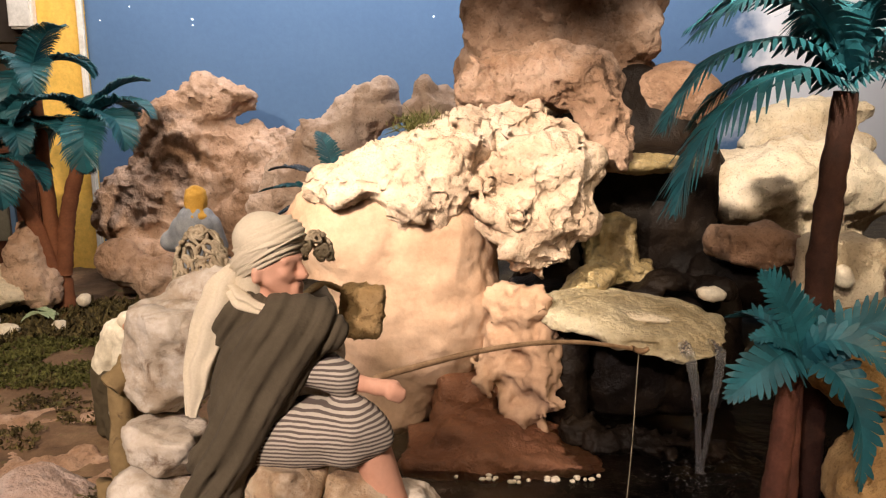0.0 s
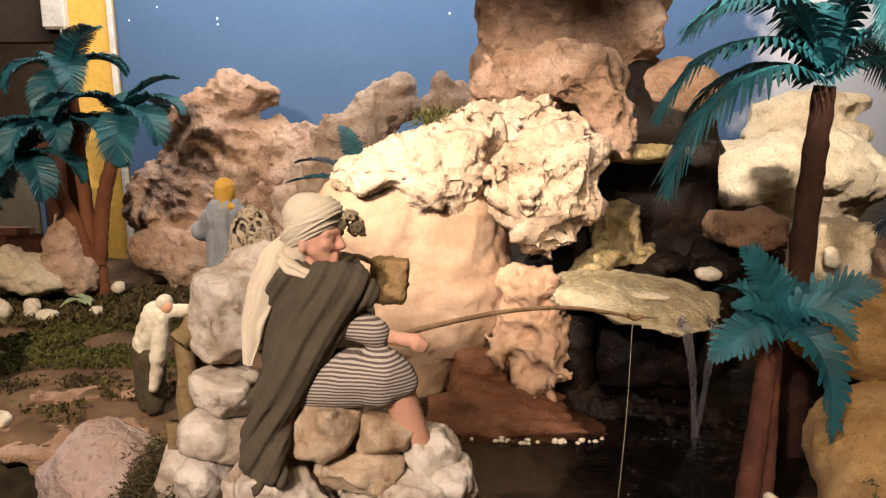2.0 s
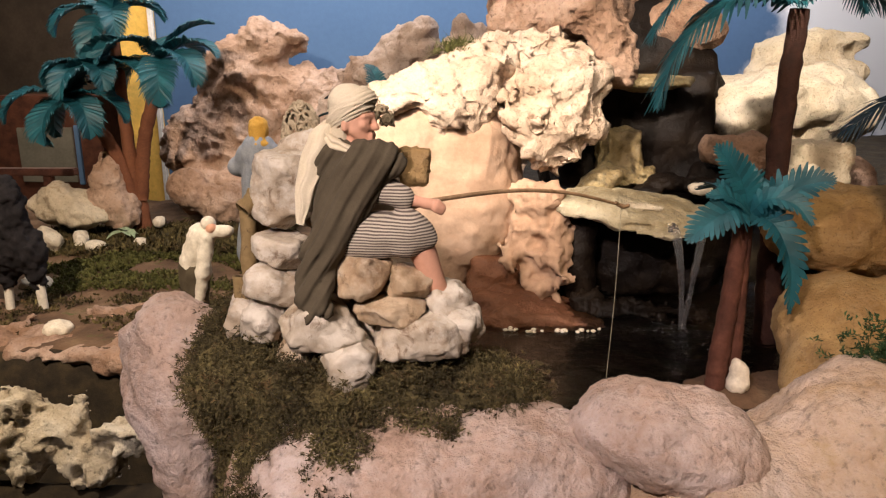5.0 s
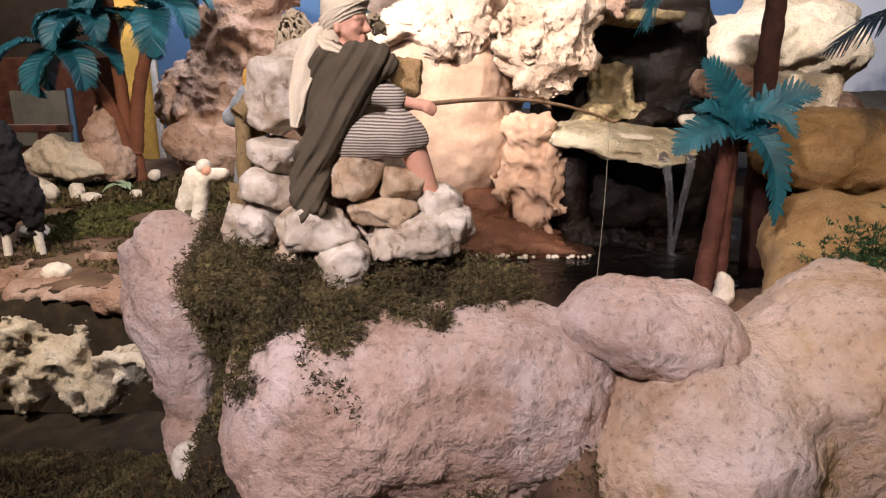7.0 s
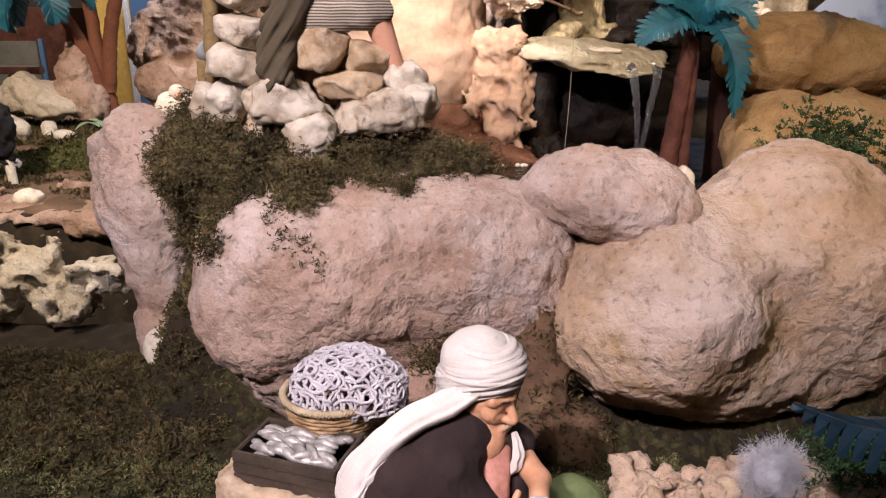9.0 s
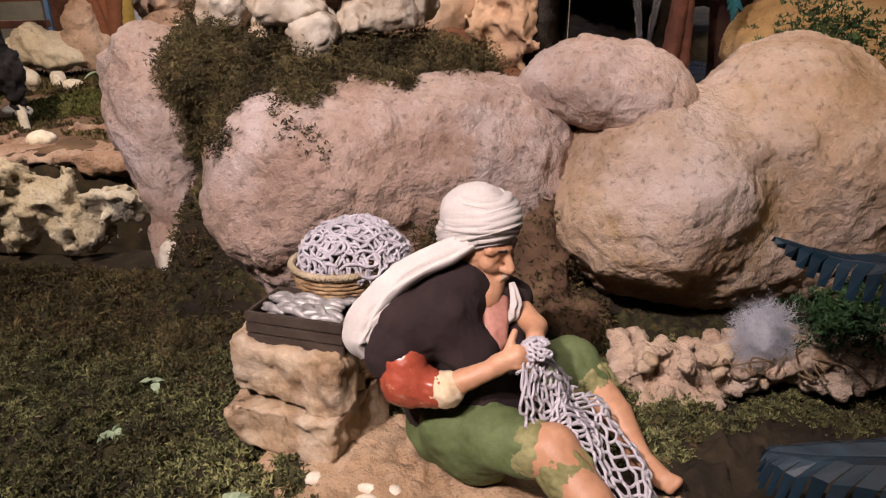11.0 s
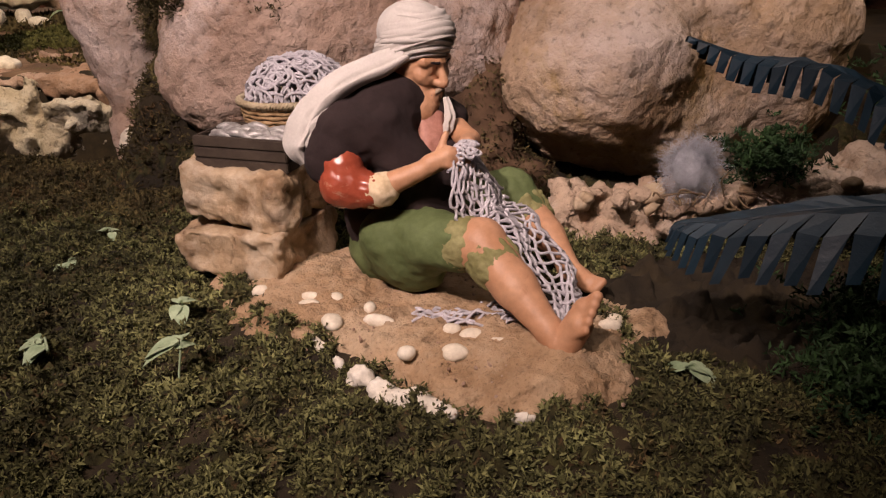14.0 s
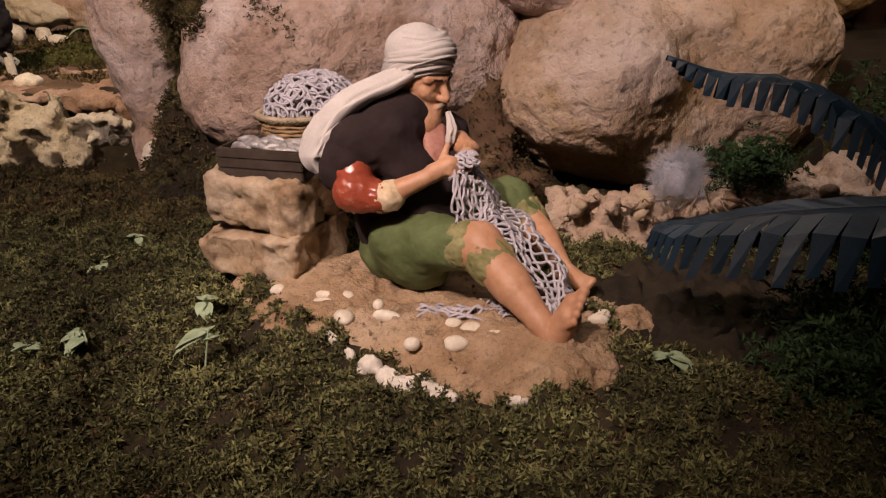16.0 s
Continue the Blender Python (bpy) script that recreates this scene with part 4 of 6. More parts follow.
fall = empty("waterfall", "thin forked strands of falling water", "waterfall")
for path, half, seed in (([(0.440, 1.345, 1.160), (0.449, 1.290, 1.150), (0.460, 1.262, 1.06), (0.462, 1.240, 0.945)], [0.014, 0.011, 0.006, 0.005], 1), ([(0.512, 1.345, 1.160), (0.506, 1.290, 1.150), (0.486, 1.262, 1.05), (0.466, 1.238, 0.945)], [0.013, 0.010, 0.006, 0.004], 2)):
    pts, q = swathe(path, half, [0.0022, 0.0022, 0.0026, 0.0030], (0.47, 1.7, 1.05), 4, 0.6, seed, 70, 20)
    pts = pts + normals_of(pts, q) * (0.0030 * fbm(pts * np.array([170, 170, 70]), 3))[:, None]
    part("strand", mesh_of("strand", pts, q, [GLASS]), fall)
rngf = np.random.default_rng(3)
bm = bmesh.new()
for k in range(70):
    c = np.array([0.455, 1.225, 0.945]) + rngf.normal(size=3) * [0.045, 0.04, 0.004]
    c[2] = 0.944 + abs(rngf.normal()) * 0.004
    m = Matrix.LocRotScale(c, None, Vector((1, 1, 0.6)) * (0.001 + 0.0016 * rngf.random()))
    bmesh.ops.create_icosphere(bm, subdivisions=1, radius=1, matrix=m)
me = bpy.data.meshes.new("foam")
bm.to_mesh(me)
bm.free()
me.materials.append(GLASS)
tagged(part("foam", me, fall, "white foam where the water lands"), kind="stuff")

# ---- rocks on the right ----
rock("boulder", "large smooth cream boulder under a warm lamp", [
    ((0.80, 1.98, 1.385), (0.19, 0.16, 0.115), (0, -16, 0)), ((1.02, 2.00, 1.40), (0.20, 0.15, 0.12), (0, 8, 0)), ((0.90, 2.05, 1.22), (0.28, 0.16, 0.16))], CREAM, 0.011, k=0.06, coarse=((4, 0.022), (11, 0.008)), knobs=((9, 0.008), (22, 0.004)), fine=((40, 0.005),), cells=(6, 0.014), group="cream boulders")
rock("boulder", "smooth cream boulder lying behind another", [
    ((1.12, 2.3, 1.575), (0.19, 0.12, 0.060), (0, -4, 0)), ((1.08, 2.25, 1.48), (0.20, 0.12, 0.08))], CREAM, 0.011, k=0.04, coarse=((4, 0.02), (12, 0.006)), knobs=((9, 0.008), (22, 0.004)), fine=((40, 0.005),), cells=(6, 0.014), group="cream boulders")
rock("boulder", "mottled brown rock by the tall palm", [
    ((0.685, 1.62, 1.295), (0.105, 0.07, 0.046), (0, 3, 0))], BROWNROCK, 0.007, k=0.02, boxes=[((0.69, 1.62, 1.295), (0.085, 0.06, 0.036), (0, 5, 10))], coarse=((8, 0.010), (18, 0.005)), knobs=((16, 0.006),), fine=((40, 0.004),), group="right boulders")
# Blackened to paint the shade beneath the mottled rock.
rock("wet_rock", "wet rock under the mottled one, blackened for the shade there", [((0.70, 1.72, 1.19), (0.13, 0.08, 0.08))], SHADEROCK, 0.01, coarse=((9, 0.018),), fine=((50, 0.005),))
rock("boulder", "squarish cream stone block behind the tall palm", [((0.83, 1.53, 1.2), (0.08, 0.07, 0.12))], CREAM, 0.009, boxes=[((0.83, 1.52, 1.27), (0.07, 0.06, 0.065), (0, 4, 8))], k=0.02, coarse=((9, 0.012),), fine=((40, 0.005),), group="right boulders")
rock("stone", "small white stone set before the cream block", [((0.80, 1.44, 1.265), (0.018, 0.016, 0.024))], PEBBLE, 0.005, category="stone", coarse=((20, 0.006),))
rock("boulder", "rounded ochre boulder beside the small palm", [
    ((0.715, 1.14, 1.205), (0.135, 0.13, 0.085)), ((0.86, 1.18, 1.18), (0.14, 0.14, 0.08))], OCHRE, 0.009, k=0.06, coarse=((5, 0.018), (13, 0.008)), fine=((40, 0.004), (110, 0.002)), group="right boulders")
rock("boulder", "ochre boulder at the edge of the pool", [
    ((0.70, 0.98, 1.045), (0.135, 0.13, 0.10)), ((0.62, 0.86, 1.0), (0.09, 0.1, 0.07)), ((0.86, 1.0, 1.02), (0.15, 0.14, 0.12))], OCHRE, 0.009, k=0.06, coarse=((5, 0.02), (13, 0.009)), fine=((40, 0.004), (110, 0.002)), group="right boulders")
rock("boulder", "brownish rocks under the cream boulder", [
    ((0.95, 1.7, 1.15), (0.15, 0.12, 0.12)), ((1.1, 1.6, 1.02), (0.2, 0.15, 0.12)), ((1.1, 1.35, 0.99), (0.2, 0.2, 0.12))], BROWNROCK, 0.013, k=0.05, coarse=((6, 0.03),), fine=((40, 0.006),), group="right boulders")
rock("islet", "flat mossy brown stone islet in the pool", [((0.49, 0.92, 0.942), (0.11, 0.07, 0.016)), ((0.58, 0.95, 0.935), (0.08, 0.07, 0.018))], EARTH, 0.006, k=0.02, coarse=((12, 0.006),), fine=((50, 0.003),))
rock("stone", "small rough white stone at the palm's foot", [((0.475, 0.905, 0.985), (0.017, 0.016, 0.028)), ((0.475, 0.905, 0.965), (0.02, 0.02, 0.02))], PEBBLE, 0.004, category="stone", k=0.01, coarse=((30, 0.006),), fine=((90, 0.002),))

# ---- rocks at the back and on the left ----
rock("rock_wall", "rugged brownish pink rock wall before the blue sky", [
    ((-1.12, 3.62, 1.62), (0.15, 0.12, 0.13)), ((-0.97, 3.6, 1.645), (0.09, 0.09, 0.05), (0, 14, 0)), ((-1.25, 3.6, 1.52), (0.14, 0.12, 0.12)), ((-1.28, 3.62, 1.45), (0.2, 0.14, 0.16)), ((-1.1, 3.62, 1.2), (0.45, 0.16, 0.33)),
    ((-0.78, 3.55, 1.32), (0.22, 0.14, 0.17)), ((-1.45, 3.6, 1.05), (0.25, 0.16, 0.3)), ((-0.75, 3.5, 1.05), (0.3, 0.15, 0.35)), ((-1.35, 3.5, 0.85), (0.25, 0.15, 0.15))],
    WALLROCK, 0.013, k=0.04, coarse=((4, 0.032),), knobs=((6, 0.018), (14, 0.010)), fine=((30, 0.008), (60, 0.006)), cells=(6, 0.026))
rock("rock_wall", "greyish pink rock with a jagged top", [
    ((-0.30, 2.8, 1.55), (0.12, 0.1, 0.12)), ((-0.22, 2.8, 1.60), (0.07, 0.08, 0.09)), ((-0.42, 2.8, 1.47), (0.12, 0.1, 0.1)), ((-0.55, 2.85, 1.42), (0.07, 0.07, 0.09)), ((-0.35, 2.8, 1.2), (0.4, 0.14, 0.28)), ((-0.05, 2.6, 1.53), (0.09, 0.1, 0.15)), ((0.05, 2.6, 1.3), (0.2, 0.12, 0.3))],
    PALEROCK, 0.012, k=0.05, coarse=((5, 0.034),), knobs=((7, 0.014), (16, 0.008)), fine=((36, 0.007),), cells=(7, 0.018))
for lumps, tone, words in (
        ([((-1.95, 2.98, 0.90), (0.15, 0.10, 0.075)), ((-1.85, 2.96, 0.84), (0.2, 0.1, 0.07))], CREAM, "rough cream rock lying by the palm"),
        ([((-1.73, 3.02, 0.98), (0.10, 0.10, 0.15), (0, 14, 0)), ((-1.7, 3.0, 0.85), (0.12, 0.1, 0.1))], WALLROCK, "upright brownish rock by the palm"),
        ([((-1.42, 3.2, 0.92), (0.10, 0.09, 0.12), (0, -25, 0)), ((-1.25, 3.2, 0.85), (0.13, 0.1, 0.1))], WALLROCK, "pinkish rock slab behind the palm"),
        ([((-1.02, 3.2, 0.84), (0.16, 0.1, 0.12))], WALLROCK, "brown rock below the rock wall"),
        ([((-1.90, 2.75, 0.775), (0.085, 0.07, 0.065))], CREAM, "rounded cream stone on the grass")):
    rock("boulder", words, lumps, tone, 0.011, k=0.04, coarse=((7, 0.02),), knobs=((9, 0.012), (22, 0.005)), fine=((40, 0.004),), cells=(8, 0.012), group="left boulders")
for c, r in (((-1.78, 2.8, 0.74), (0.03, 0.03, 0.045)), ((-1.70, 2.78, 0.735), (0.055, 0.035, 0.03)), ((-1.50, 2.8, 0.745), (0.03, 0.03, 0.035)), ((-1.80, 2.85, 0.76), (0.035, 0.03, 0.03)), ((-1.50, 3.0, 0.80), (0.03, 0.03, 0.025)), ((-1.35, 1.85, 0.69), (0.05, 0.04, 0.03)), ((-2.0, 2.3, 0.69), (0.08, 0.06, 0.04)), ((-1.72, 2.35, 0.69), (0.06, 0.05, 0.04))):
    rock("stone", "small whitish stone on the mossy ground", [(c, r)], PEBBLE, 0.007, category="stone", group="white stones", coarse=((16, 0.01),), fine=((50, 0.003),))
rock("rock_ledge", "flat pale brown ledge of earth over a dark hollow", [
    ((-1.25, 1.78, 0.66), (0.28, 0.10, 0.03)), ((-0.98, 1.72, 0.65), (0.18, 0.1, 0.04)), ((-1.6, 1.85, 0.65), (0.3, 0.12, 0.035)), ((-0.86, 1.62, 0.64), (0.09, 0.09, 0.07)), ((-1.2, 2.05, 0.67), (0.22, 0.07, 0.025), (0, 0, 20))],
    BROWNROCK, 0.01, k=0.04, coarse=((7, 0.03), (18, 0.012)), fine=((40, 0.006),), pits=(16, 0.05, 0.2))
rock("porous_rock", "pale porous rock full of holes over a dark hollow", [
    ((-0.82, 1.22, 0.66), (0.075, 0.06, 0.05)), ((-0.92, 1.21, 0.60), (0.10, 0.06, 0.05)), ((-1.0, 1.22, 0.66), (0.06, 0.05, 0.07)), ((-1.1, 1.22, 0.63), (0.12, 0.06, 0.08)), ((-0.94, 1.22, 0.73), (0.025, 0.03, 0.05)), ((-1.09, 1.22, 0.735), (0.06, 0.04, 0.035)), ((-1.3, 1.25, 0.62), (0.14, 0.07, 0.09))],
    CORAL, 0.008, k=0.02, coarse=((12, 0.03), (26, 0.014)), fine=((60, 0.006),), pits=(22, 0.10, 0.12))

# ---- statues: each one plain mesh ----


def garment(prims, step=0.004, k=0.015, folds=None, wobble=(), fine=()):
    ends = []
    for kind, *b in prims:
        if kind == "l":
            ends += [(np.array(b[0]), b[2]), (np.array(b[1]), b[3])]
        else:
            ends.append((np.array(b[0]), max(b[1])))
    lo = np.min([c - r for c, r in ends], axis=0) - 0.03
    hi = np.max([c + r for c, r in ends], axis=0) + 0.03

    def field(p):
        d = None
        for kind, *b in prims:
            e = limb(p, *b) if kind == "l" else (lump(p, *b) if kind == "e" else block(p, *b))
            d = e if d is None else blend(d, e, k)
        for f, a in wobble:
            d = d + a * fbm(p * f, 3)
        return d

    pts, quads = skin(field, lo, hi, step)
    if folds:
        for way, f, a in folds:
            nv = normals_of(pts, quads)
            s = pts @ np.array(way) * f + 2.2 * perlin(pts * 9)
            w = 0.65 + 0.7 * perlin(pts * 13 + 5)
            pts = pts + nv * (a * w * (np.abs(np.sin(s)) * 2 - 1))[:, None]
    for f, a in fine:
        pts = pts + normals_of(pts, quads) * (a * fbm(pts * f, 3))[:, None]
    return pts, quads


def statue(name, label, garments, category="statue", set_back=None):
    allp, allq, alli, mats, off = [], [], [], [], 0
    for m, g in garments:
        pts, q = g
        if m not in mats:
            mats.append(m)
        allp.append(pts)
        allq.append(q + off)
        alli.append(np.full(len(q), mats.index(m)))
        off += len(pts)
    me = mesh_of(name, np.concatenate(allp), np.concatenate(allq), mats, np.concatenate(alli))
    if set_back:
        me.transform(set_back)
    return tagged(new(name, me), label, category)


def round_limbs(*rows):
    return [("l", *r) for r in rows]


class Head:
    """Places in a head's own axes: forward, side and up, at its scale."""

    def __init__(self, centre, forward, scale=1.0):
        self.c, self.s = np.array(centre), scale
        self.f = np.array(forward) / np.linalg.norm(forward)
        self.r = np.cross(self.f, [0, 0, 1])
        self.r /= np.linalg.norm(self.r)
        self.u = np.cross(self.r, self.f)

    def at(self, a, b, c):
        return tuple(self.c + self.s * (a * self.f + b * self.r + c * self.u))

    def bar(self, a, b, ra, rb):
        return ("l", self.at(*a), self.at(*b), ra * self.s, rb * self.s)

    def face(self):
        out = [self.bar((-0.004, 0, 0.012), (-0.002, 0, 0.0), 0.027, 0.027), self.bar((0.008, 0, 0.004), (0.010, 0, -0.018), 0.020, 0.017),
               self.bar((0.028, 0, 0.005), (0.0355, 0, -0.010), 0.0030, 0.0043), self.bar((0.025, 0, -0.033), (0.022, 0, -0.034), 0.0075, 0.0085),
               self.bar((0.0285, -0.0055, -0.0205), (0.0285, 0.0055, -0.0205), 0.0030, 0.0030), self.bar((0.0275, -0.005, -0.0255), (0.0275, 0.005, -0.0255), 0.0033, 0.0033)]
        for e in (-1, 1):
            out += [self.bar((0.006, e * 0.017, -0.014), (0.021, e * 0.005, -0.033), 0.0085, 0.0075), self.bar((0.019, e * 0.0150, -0.006), (0.022, e * 0.010, -0.010), 0.0070, 0.0065),
                    self.bar((0.0265, e * 0.004, 0.0080), (0.0215, e * 0.0165, 0.0075), 0.0042, 0.0040), self.bar((0.0240, e * 0.0095, 0.0005), (0.0235, e * 0.0105, 0.0005), 0.0034, 0.0034),
                    self.bar((0.0320, e * 0.0036, -0.0115), (0.0300, e * 0.0045, -0.0110), 0.0028, 0.0028)]
        return out

    def brows(self):
        return [self.bar((0.0300, e * 0.005, 0.0075), (0.0245, e * 0.0165, 0.0085), 0.0016, 0.0012) for e in (-1, 1)]

    def moustache(self):
        return [self.bar((0.0325, e * 0.0015, -0.0165), (0.0265, e * 0.0105, -0.0245), 0.0022, 0.0014) for e in (-1, 1)]

    def band(self, h, ta, tb, ra, rb, half, thick, seed):
        """Cloth wound once round the head at a height and two tilts."""
        ring = [self.at(-0.006 + ra * np.cos(t), rb * np.sin(t), h + ta * np.cos(t) + tb * np.sin(t)) for t in np.linspace(0, 2 * np.pi, 17) + seed]
        return swathe(ring, [half * self.s] * 2, [thick * self.s] * 2, self.at(-0.006, 0, 0.016), 3, 0.35, seed)

    def dome(self):
        return garment([("e", self.at(-0.010, 0, 0.026), tuple(self.s * v for v in (0.032, 0.031, 0.028))), self.bar((-0.016, 0, 0.012), (-0.022, 0.004, -0.022), 0.025, 0.020)], 0.0026, 0.006, fine=((40, 0.0012),))


man = Head((0.074, 0.170, 0.946), (0.76, -0.62, -0.18), 1.14)
ankle = ((0.196, -0.032, 0.733), (0.206, -0.042, 0.720), 0.0130, 0.0140)
toes = [((0.2265 - 0.0026 * i, -0.0405 - 0.0040 * i, 0.7620 - 0.0052 * i), (0.2350 - 0.0028 * i, -0.0465 - 0.0042 * i, 0.7740 - 0.0062 * i), 0.0062 - 0.0006 * i, 0.0056 - 0.0005 * i) for i in range(5)]
statue("seated_statue", "painted seated statue with white turban, dark vest and green trousers", [
    # vest: shoulders that cover the upper arm, back and the two fronts
    (VEST, garment(round_limbs(((0.050, 0.150, 0.908), (0.000, 0.108, 0.882), 0.028, 0.031), ((0.000, 0.108, 0.882), (-0.012, 0.099, 0.862), 0.031, 0.0285), ((0.032, 0.150, 0.885), (0.034, 0.150, 0.775), 0.043, 0.044), ((0.036, 0.116, 0.885), (0.064, 0.110, 0.850), 0.030, 0.022), ((0.062, 0.112, 0.850), (0.072, 0.116, 0.790), 0.027, 0.033), ((0.055, 0.155, 0.908), (0.105, 0.176, 0.884), 0.025, 0.021), ((0.106, 0.166, 0.872), (0.094, 0.130, 0.795), 0.016, 0.028)), 0.0026, 0.016, [((0.55, 0.1, 0.8), 120, 0.0010)], fine=((40, 0.0022), (260, 0.0006)))),
    # open collar, neck and chest
    (SHIRT, garment(round_limbs(((0.080, 0.148, 0.893), (0.084, 0.119, 0.852), 0.0110, 0.0075), ((0.092, 0.150, 0.890), (0.093, 0.126, 0.858), 0.010, 0.007)), 0.0024, 0.008, [((1, 0, 0.3), 330, 0.0008)], fine=((60, 0.0012),))),
    (SKIN, garment(man.face() + round_limbs(((0.070, 0.168, 0.935), (0.078, 0.150, 0.900), 0.018, 0.017)), 0.0014, 0.0042, fine=((90, 0.0008), (240, 0.0004)))),
    (GREYHAIR, garment(man.moustache(), 0.0009, 0.002, fine=((300, 0.0005),))),
    (VEST, garment(man.brows(), 0.0009, 0.002, fine=((300, 0.0004),))),
    # turban: a dome with wraps that cross
    (CLOTHW, man.dome()),
    *[(CLOTHW, man.band(*row)) for row in ((0.0120, 0.013, 0.001, 0.0325, 0.0285, 0.0090, 0.0042, 1), (0.0240, 0.009, 0.005, 0.0315, 0.0290, 0.0110, 0.0042, 2), (0.0345, 0.008, -0.002, 0.0265, 0.0260, 0.0120, 0.0042, 3), (0.0170, 0.021, 0.002, 0.0330, 0.0295, 0.0095, 0.0042, 4), (0.0440, 0.002, 0.003, 0.0140, 0.0140, 0.0120, 0.0050, 5), (0.0020, 0.016, 0.004, 0.0300, 0.0270, 0.0085, 0.0042, 6))],
    # scarf end over the shoulder, hanging behind the arm
    (CLOTHW, swathe([(0.066, 0.146, 0.960), (0.040, 0.138, 0.949), (0.010, 0.128, 0.938), (-0.018, 0.113, 0.922), (-0.040, 0.104, 0.898), (-0.049, 0.100, 0.876), (-0.040, 0.098, 0.858)], [0.010, 0.015, 0.014, 0.014, 0.016, 0.017, 0.005], [0.007, 0.010, 0.011, 0.011, 0.010, 0.008, 0.004], (0.02, 0.17, 0.87), 4, 0.30, 7, 80)),
    (CLOTHW, swathe([(-0.010, 0.110, 0.914), (-0.028, 0.100, 0.898), (-0.034, 0.096, 0.880), (-0.032, 0.094, 0.868)], [0.008, 0.012, 0.010, 0.003], [0.005, 0.007, 0.006, 0.003], (0.02, 0.17, 0.87), 2, 0.4, 9)),
    (CLOTHW, swathe([(0.104, 0.150, 0.912), (0.108, 0.144, 0.895), (0.106, 0.141, 0.882), (0.098, 0.139, 0.872)], [0.003, 0.0065, 0.007, 0.002], [0.003, 0.004, 0.004, 0.002], (0.09, 0.17, 0.89), 2, 0.4, 11)),
    # sleeve, torn cuff, arms and fingers
    (RED, garment(round_limbs(((-0.001, 0.086, 0.858), (-0.001, 0.081, 0.840), 0.0215, 0.0215), ((-0.001, 0.081, 0.839), (0.030, 0.074, 0.835), 0.0215, 0.0180)), 0.0020, 0.010, fine=((60, 0.0012), (130, 0.0008)))),
    (CUFF, garment(round_limbs(((0.030, 0.074, 0.835), (0.039, 0.072, 0.837), 0.0172, 0.0178)), 0.0016, 0.004, [((0.9, 0.2, 0.3), 300, 0.0005)], fine=((90, 0.0014),))),
    (SKIN, garment(round_limbs(((0.038, 0.072, 0.838), (0.084, 0.075, 0.858), 0.0132, 0.0090), ((0.088, 0.076, 0.861), (0.106, 0.080, 0.868), 0.0105, 0.0105), ((0.108, 0.080, 0.873), (0.126, 0.084, 0.871), 0.0040, 0.0036), ((0.107, 0.075, 0.868), (0.125, 0.079, 0.863), 0.0040, 0.0035), ((0.104, 0.071, 0.862), (0.119, 0.075, 0.856), 0.0040, 0.0034), ((0.098, 0.083, 0.874), (0.104, 0.090, 0.888), 0.0040, 0.0034)), 0.0016, 0.0022, fine=((90, 0.0006),))),
    (SKIN, garment(round_limbs(((0.106, 0.172, 0.880), (0.128, 0.137, 0.869), 0.0150, 0.0110), ((0.128, 0.135, 0.869), (0.125, 0.106, 0.872), 0.0100, 0.0095)), 0.0026, 0.008)),
    # trousers, torn at the knee
    (TROUSER, garment(round_limbs(((0.048, 0.105, 0.772), (0.116, 0.052, 0.785), 0.0390, 0.0290), ((0.045, 0.140, 0.748), (0.070, 0.100, 0.752), 0.044, 0.038), ((0.035, 0.155, 0.748), (0.09, 0.2, 0.752), 0.044, 0.040), ((0.09, 0.2, 0.757), (0.178, 0.215, 0.782), 0.040, 0.029), ((0.178, 0.215, 0.782), (0.196, 0.200, 0.768), 0.029, 0.027)), 0.0026, 0.012, [((0.80, 0.2, 0.55), 80, 0.0010)], fine=((32, 0.0030), (110, 0.0006)))),
    (FRAY, garment(round_limbs(((0.117, 0.051, 0.786), (0.1205, 0.0485, 0.787), 0.0280, 0.0282)), 0.0018, 0.003, [((0.1, 1, 0.6), 200, 0.0008)], fine=((120, 0.0014),))),
    (FRAY, garment(round_limbs(((0.1430, 0.0335, 0.7800), (0.1500, 0.0255, 0.7735), 0.0258, 0.0258)), 0.0018, 0.003, [((0.3, 1, -0.4), 220, 0.0010)], fine=((110, 0.0016),))),
    (FRAY, garment(round_limbs(((0.197, 0.199, 0.767), (0.203, 0.194, 0.760), 0.0272, 0.0255)), 0.0024, 0.004, [((0.3, 1, -0.4), 260, 0.0016)], fine=((110, 0.0036),))),
    # legs and feet
    (SKIN, garment(round_limbs(((0.118, 0.050, 0.785), (0.136, 0.042, 0.789), 0.0262, 0.0258), ((0.136, 0.042, 0.789), (0.168, 0.003, 0.760), 0.0250, 0.0212), ((0.168, 0.003, 0.760), (0.196, -0.032, 0.733), 0.0210, 0.0130), ankle), 0.0022, 0.006, fine=((60, 0.0006),))),
    (SKIN, garment(round_limbs(ankle, ((0.208, -0.043, 0.717), (0.221, -0.048, 0.747), 0.0135, 0.0122), ((0.206, -0.042, 0.720), (0.2265, -0.041, 0.759), 0.0130, 0.0110), *toes), 0.0014, 0.0020)),
    (SKIN, garment(round_limbs(((0.201, 0.196, 0.765), (0.220, 0.158, 0.750), 0.021, 0.018), ((0.220, 0.158, 0.750), (0.236, 0.118, 0.731), 0.018, 0.012), ((0.236, 0.118, 0.727), (0.254, 0.084, 0.724), 0.0125, 0.0105), *[((0.250 + 0.003 * i, 0.084 - 0.001 * i, 0.722 + 0.0025 * i), (0.2575 + 0.003 * i, 0.070 + 0.001 * i, 0.722 + 0.003 * i), 0.0046, 0.0042) for i in range(4)]), 0.0020, 0.003)),
])

